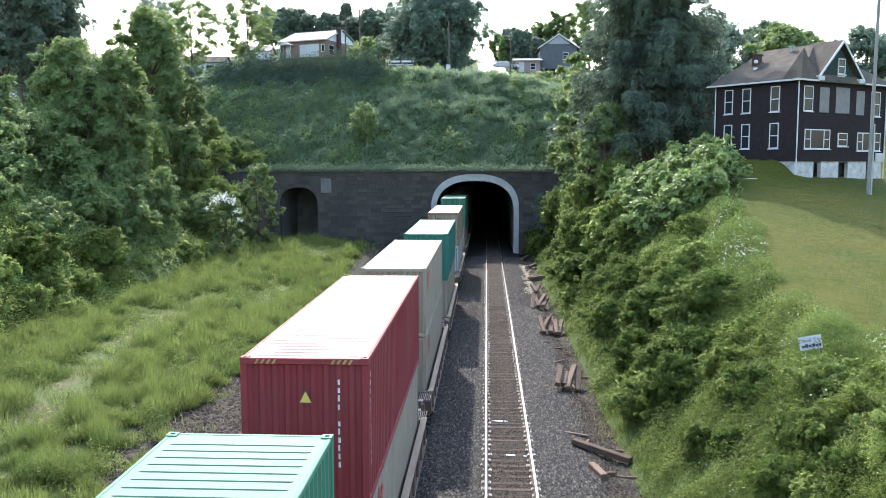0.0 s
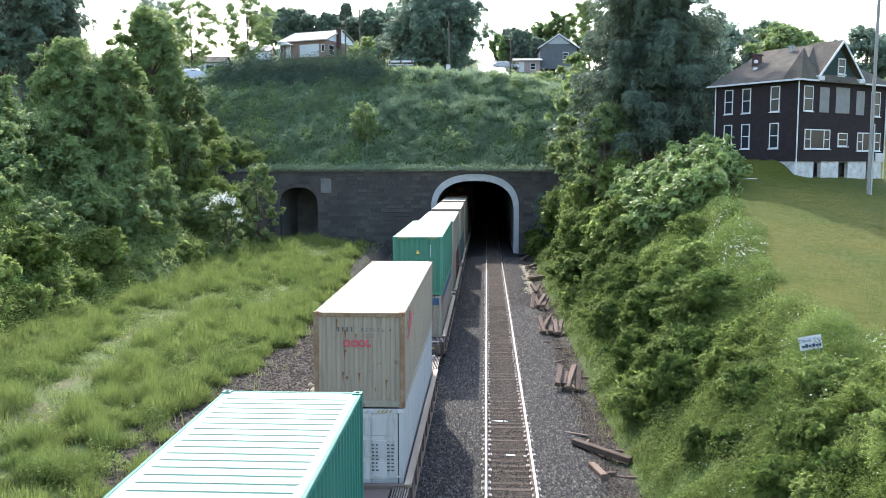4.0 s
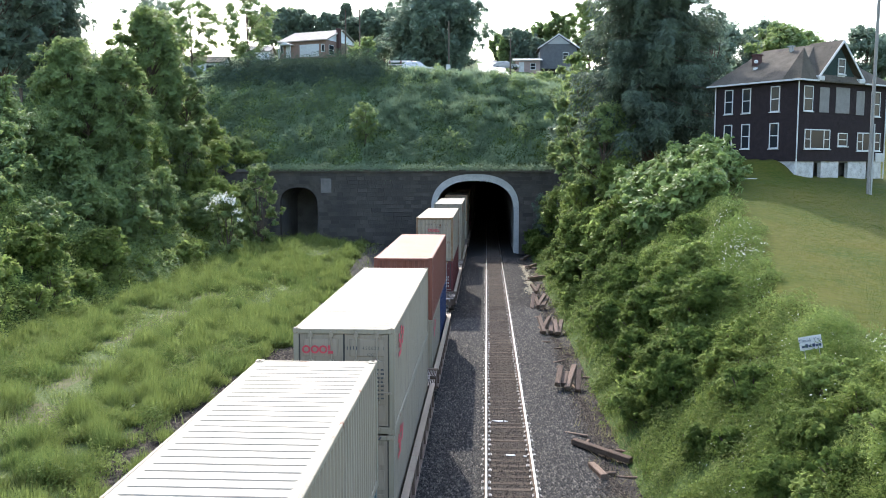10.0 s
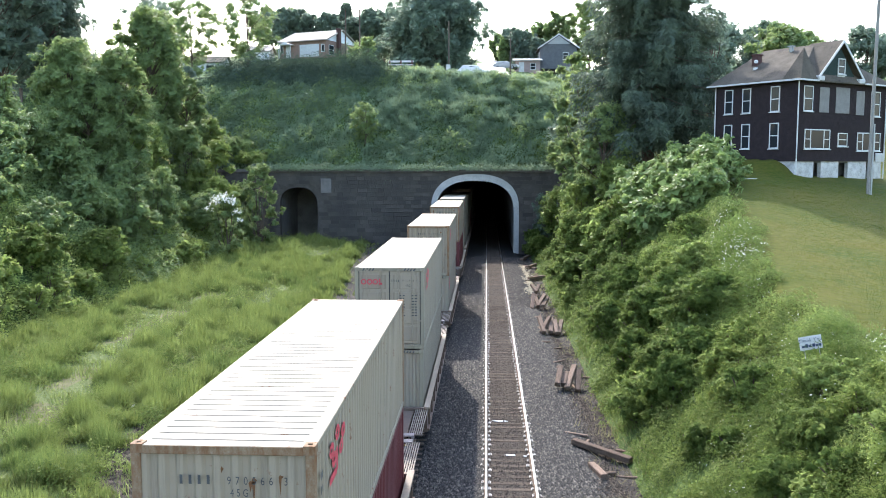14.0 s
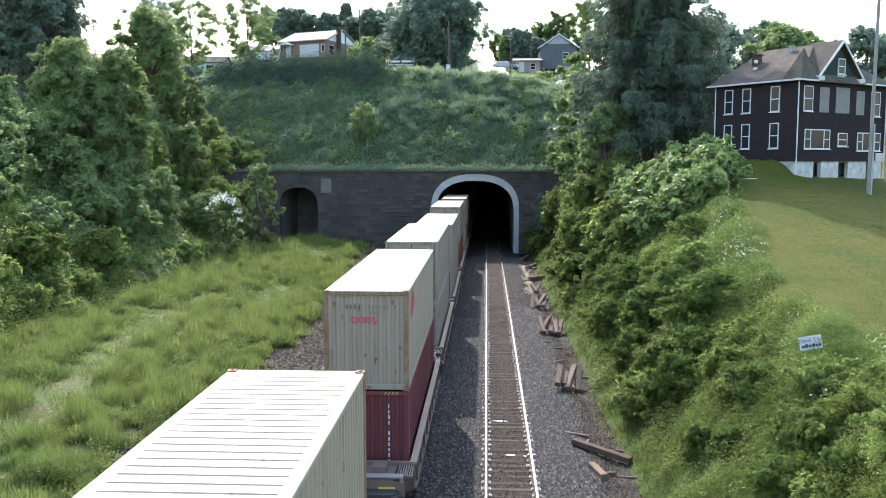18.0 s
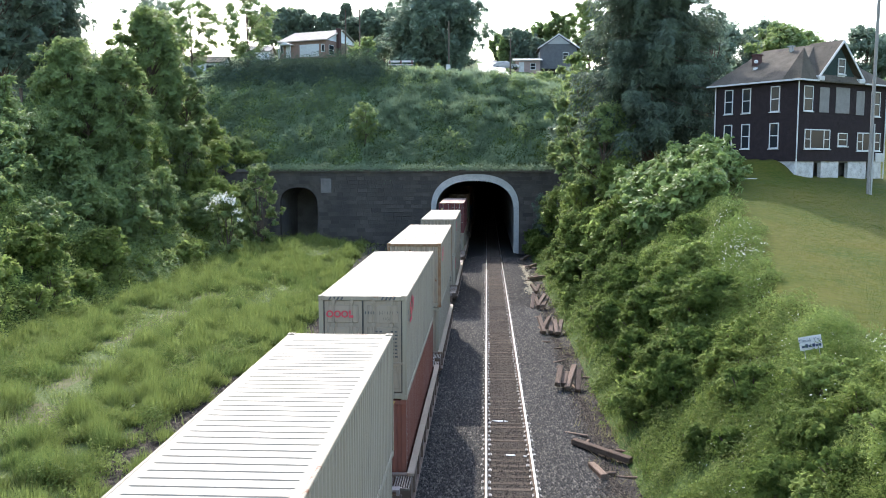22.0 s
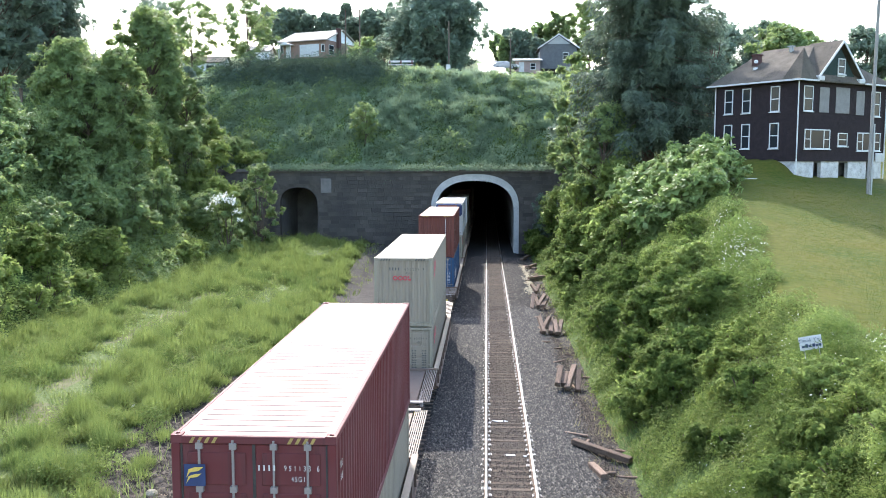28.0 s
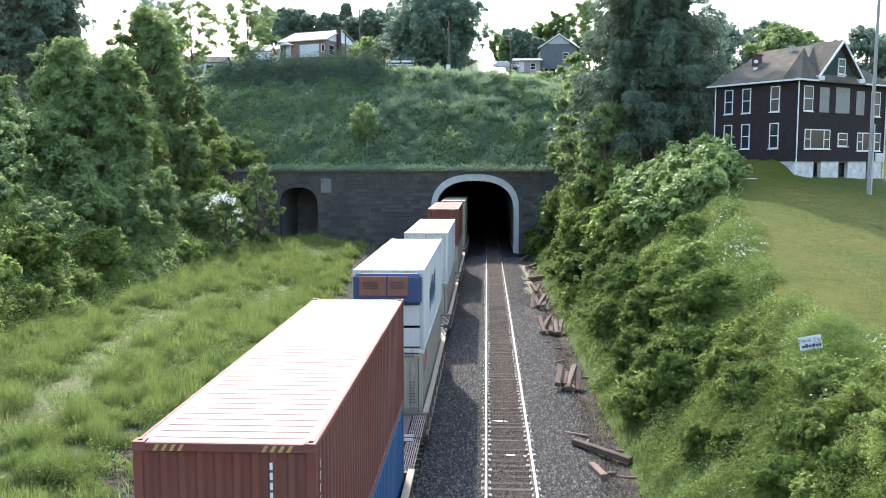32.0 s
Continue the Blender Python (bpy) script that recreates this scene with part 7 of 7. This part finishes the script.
brush("bank_mounds", "feathery dark green mounds of tall weeds on the steep bank", scatter(95, 5.7, 13, 17, 66, 0.6, 1.35, 65, lambda x, y: x < lawn_edge(y) - 0.8), 480, 0.17, "bank_plume", 406, 1.25, True, None, 0.26)
brush("bank_brush", "sunlit yellow-green weeds high on the steep bank", scatter(130, 7.4, 12, 15.5, 30, 0.28, 0.6, 68, lambda x, y: x > 7.4 + (y - 15) * 0.08 and x < lawn_edge(y) + 0.1), 520, 0.12, "leaf_light", 409, 1.3, True, None, 0.4)
brush("bank_mounds", "bright feathery weeds among the bank mounds", scatter(150, 5.3, 13, 16, 55, 0.35, 0.8, 66, lambda x, y: x < lawn_edge(y) - 0.2), 520, 0.14, "plume", 407, 1.3, True, None, 0.3)
re = random.Random(77)
tufts("weed_mounds", "small weeds straying into the cinders", [(stone_edge(y) + re.gauss(0.1, 0.5), y, re.uniform(0.3, 0.7)) for y in (18 + 60 * re.random() ** 1.3 for k in range(170))], 760, "plume", 405, 0.5)
tufts("weed_mounds", "yellowish mounds of seeding grass in the meadow", scatter(240, -25, -10.4, 18.5, 80, 0.35, 0.75, 63, off_path), 760, "blade", 403, 0.6)


M["cinder_concrete"] = plain("weathered_grey_concrete", (0.10, 0.095, 0.09), (0.17, 0.16, 0.15), 5.0, 0.9)
M["dirt"] = plain("bare_brown_dirt", (0.085, 0.065, 0.042), (0.15, 0.118, 0.08), 2.5, 0.95, 0, 0.8, 0.04)
M["lime"] = plain("spilled_lime", (0.6, 0.59, 0.55), (0.78, 0.77, 0.73), 8, 0.9)
# ---- trackside clutter
def beam(x, y, z, ln, rz, ry=0.0, rx=0.0, label="discarded weathered railway tie lying by the track", w=0.25, h=0.2):
    ob = new("railway_tie", cached(("beam", round(ln, 1)), lambda: boxes("railway_tie", [(-ln / 2, -w / 2, 0, ln / 2, w / 2, h)], 0.02)))
    if not ob.data.materials:
        ob.data.materials.append(M["old_tie"])
    ob.matrix_basis = pose(x, y, z, rx, ry, rz)
    return tagged(ob, label, "railway tie", "discarded ties")


def slope_ground(x):
    return float(np.interp(x, [2.3, 2.9, 4.3, 4.9, 6], [-0.185, -0.25, -0.50, -0.47, 0.3]))


rgb = random.Random(17)
beam(4.0, 29.7, slope_ground(4.0) + 0.14, 2.4, -42, 3)
beam(3.66, 27.9, slope_ground(3.66), 1.2, -76)
for cx, cy, n in ((3.85, 38.6, 4), (4.0, 51.5, 5), (3.8, 60.5, 4), (3.9, 66, 2)):
    for k in range(n):
        x = cx + (k - n / 2) * 0.29
        beam(x, cy + rgb.uniform(-0.3, 0.3), slope_ground(x) + 0.32 + rgb.uniform(0, 0.16), rgb.choice((1.2, 1.4, 1.7, 1.9)), 90 + rgb.uniform(-22, 22), -20 + rgb.uniform(-9, 10), rgb.uniform(-14, 14))
for cx, cy in ((4.1, 75), (4.2, 84), (3.9, 91)):
    for k in range(2):
        beam(cx + 0.3 * k, cy + 0.4 * k, slope_ground(cx) + 0.16 * k, 2.2, rgb.uniform(20, 120))
for k in range(34):
    x, y = rgb.uniform(3.2, 4.9), 26 + 66 * rgb.random()
    ln = rgb.choice((0.4, 0.6, 0.9))
    ob = new("wood_scrap", cached(("scrap", ln), lambda: boxes("wood_scrap", [(-ln / 2, -0.06, 0, ln / 2, 0.06, 0.07)], 0.015)))
    if not ob.data.materials:
        ob.data.materials.append(M["old_tie"])
    ob.matrix_basis = pose(x, y, slope_ground(x) + 0.02, rgb.uniform(-10, 10), rgb.uniform(-8, 8), rgb.uniform(0, 180))
    tagged(ob, "splintered piece of old tie in the ditch", "wood scrap", "wood scraps in the ditch")
# pale silt and washed stones, broken up along the ditches
def silt(x0, y0, y1, w, n, seed, mat="pale", label="broken streak of pale silt and stones along the ditch"):
    rr = random.Random(seed)
    lumps = []
    while len(lumps) < n:
        y = rr.uniform(y0, y1)
        x = x0 + w * rr.gauss(0, 0.5) + 0.25 * noise.noise((y * 0.3, 8, 0))
        if noise.noise((x * 1.3, y * 0.6, 4.0)) < -0.12:
            continue
        base = float(np.interp(x, [-8.0, -5.9], [-0.47, -0.27])) if x < 0 else slope_ground(x)
        r, h = rr.uniform(0.06, 0.26), rr.uniform(0.02, 0.06)
        ring = [(x + r * rr.uniform(0.5, 1.1) * math.cos(k * math.pi / 3), y + 1.5 * r * rr.uniform(0.5, 1.1) * math.sin(k * math.pi / 3), base - 0.03) for k in range(6)]
        lumps.append((ring, [(x + (a - x) * 0.6, y + (b - y) * 0.6, base + h) for a, b, _ in ring]))
    v, f = [], []
    ys = np.arange(y0, y1, 0.25)
    for y in ys:
        c = x0 + 0.25 * noise.noise((y * 0.3, 8, 0))
        e = w * max(0.12, 0.55 + 0.7 * noise.noise((y * 0.5, 2.0, x0)))
        for q in (-1, -0.5, 0, 0.5, 1):
            x = c + e * (q + 0.5 * noise.noise((y * 1.7, q * 3, 1.0)) * (abs(q) > 0.6))
            base = float(np.interp(x, [-8.0, -5.9], [-0.47, -0.27])) if x < 0 else slope_ground(x)
            v.append((x, y, base + (0.05 if abs(q) < 0.8 else -0.04) + 0.04 * noise.noise((x * 4, y * 4, 1))))
    f = [(5 * j + i, 5 * j + i + 1, 5 * j + i + 6, 5 * j + i + 5) for j in range(len(ys) - 1) for i in range(4)]
    me = joined("silt_streak", [prism("silt_lumps", lumps), mesh_of("silt_bed", v, f)])
    me.materials.append(M[mat])
    tagged(new("silt_streak", me), label, "silt", "", "stuff")


silt(-7.35, 22, 46, 0.85, 460, 71)
silt(-8.9, 22, 28.5, 0.8, 200, 73, "dirt", "patch of bare brown dirt in the cinders")
silt(3.6, 66, 86, 0.42, 260, 72)
for px, py, lw, lh in ((0.55, 32.9, 0.55, 0.07), (0.85, 29.0, 0.32, 0.10), (1.35, 28.9, 0.14, 0.06)):
    poly = [(lw * (0.6 + 0.4 * noise.noise((k, py, 2))) * math.cos(k * math.pi / 7), lh * (0.7 + 0.5 * noise.noise((k, px, 5))) * math.sin(k * math.pi / 7)) for k in range(14)]
    me = prism("lime_patch", [([(a, b, 0) for a, b in poly], [(a * 0.8, b * 0.8, 0.02) for a, b in poly])])
    me.materials.append(M["lime"])
    ob = new("lime_patch", me)
    ob.matrix_basis = pose(px, py, -0.19)
    tagged(ob, "small white lime patch spilled between the rails", "spill", "lime patches")
post = thing("mile_marker", "leaning grey concrete milepost with black figures in the cinders", "sign", "", pose(-8.98, 25.25, -0.5, 0, 6, 18))
part("post", boxes("post", [(-0.13, -0.05, -0.15, 0.13, 0.05, 0.72)], 0.02), M["cinder_concrete"], post)
for char, z in (("2", 0.45), ("A", 0.2)):
    part("lettering", text_mesh(char, 0.26), M["marking_black"], post, "", pose(0, -0.054, z, 90))
bm = bmesh.new()
bmesh.ops.create_icosphere(bm, subdivisions=2, radius=0.2)
for v in bm.verts:
    v.co *= 1 + 0.3 * noise.noise(v.co * 4)
    v.co.z *= 0.6
rock = part("rock", bm, M["pale"], None, "", pose(-10.2, 25.5, -0.38))
tagged(rock, "pale yellowish rock lying in the grass", "rock")

stick = part("dead_branch", tube("dead_branch", (0, 0, 0), (0.9, 0.3, 1.1), 0.05, 0.02, 7, 4, 0.08, 3), M["pole_wood"], None, "", pose(-14.7, 82, ground_z(-14.7, 82)))
tagged(stick, "bleached dead branch leaning in the meadow", "branch")
rr = random.Random(91)
heap = []
for k in range(60):
    x, y, r = rr.gauss(0, 0.55), rr.gauss(0, 0.8), rr.uniform(0.06, 0.16)
    z = max(0.0, 0.3 - 0.25 * math.hypot(x, y))
    low = [(x + r * rr.uniform(0.7, 1.2) * math.cos(q * math.pi / 3), y + r * rr.uniform(0.7, 1.2) * math.sin(q * math.pi / 3), z - 0.1) for q in range(6)]
    heap.append((low, [(x + (a - x) * 0.6, y + (b - y) * 0.6, z + rr.uniform(0.04, 0.12)) for a, b, _ in low]))
me = prism("rubble_heap", heap)
me.materials.append(M["stone"])
ob = new("rubble_heap", me)
ob.matrix_basis = pose(-11.2, 59.5, ground_z(-11.2, 59.5))
tagged(ob, "low heap of grey rubble at the meadow's edge", "rubble", "", "stuff")
cup = part("paper_cup", tube("paper_cup", (0, 0, 0), (0.12, 0, 0.02), 0.04, 0.05, 10), M["white_trim"], None, "", pose(-13.95, 33.2, ground_z(-13.95, 33.2) + 0.25))
tagged(cup, "discarded white paper cup caught in the grass", "litter")

# ---- ties, plates and spikes: pieces of the tracks, last
M["plate_steel"] = plain("worn_plate_steel", (0.20, 0.18, 0.16), (0.36, 0.34, 0.31), 4.0, 0.6)
TIE_STEP = 0.52


def ties():
    rr = random.Random(2)
    tie_me = boxes("tie", [(-1.3, -0.11, -0.36, 1.3, 0.11, -0.192)], 0.012)
    tie_me.materials.append(M["tie"])
    plate_me = boxes("tie_plate", [(sx * 0.7525 - 0.15, -0.08, -0.187, sx * 0.7525 + 0.15, 0.08, -0.167) for sx in (-1, 1)] + [(sx * 0.7525 + d - 0.02, dy - 0.02, -0.18, sx * 0.7525 + d + 0.02, dy + 0.02, -0.145) for sx in (-1, 1) for d in (-0.1, 0.1) for dy in (-0.055, 0.055)])
    plate_me.materials.append(M["plate_steel"])
    for root, y0, y1 in ((track_near, -10.0, 98.0), (track_train, -10.0, 98.0)):
        n = int((y1 - y0) / TIE_STEP)
        for k in range(n):
            y = y0 + k * TIE_STEP + rr.uniform(-0.03, 0.03)
            t = new("tie", tie_me)
            t.parent = root
            t.matrix_basis = pose(rr.uniform(-0.05, 0.05), y, rr.uniform(-0.012, 0.01), 0, 0, rr.uniform(-1.2, 1.2))
            if root is track_near and y < 80:
                p = new("tie_plate", plate_me)
                p.parent = t


ties()


# ---- everything that moves
def train_at(t):
    """How far the train has come by then: it gains speed slowly."""
    return 11.825 * t + 0.01504 * (t - 16) ** 2


def motions():
    times = [0, 2, 4, 6, 8, 10, 12, 14, 16, 18, 20, 22, 24, 26, 28, 30, 32]
    for ob, along, x, z in TRAIN:
        walk(ob, [(t, pose(x, along - train_at(t), z)) for t in times])
    for k, y in enumerate((-0.89, 0.89)):
        first = WHEELS[k][0]
        walk(first, [(f / 30, pose(0, y, 0.42, math.degrees((train_at(f / 30) - train_at(0)) / 0.42))) for f in range(0, 961)])
        keys = first.animation_data
        for w in WHEELS[k][1:]:
            w.rotation_mode = "QUATERNION"
            d = w.animation_data_create()
            d.action = keys.action
            d.action_slot = keys.action_slot
    hill_car_moves()


motions()
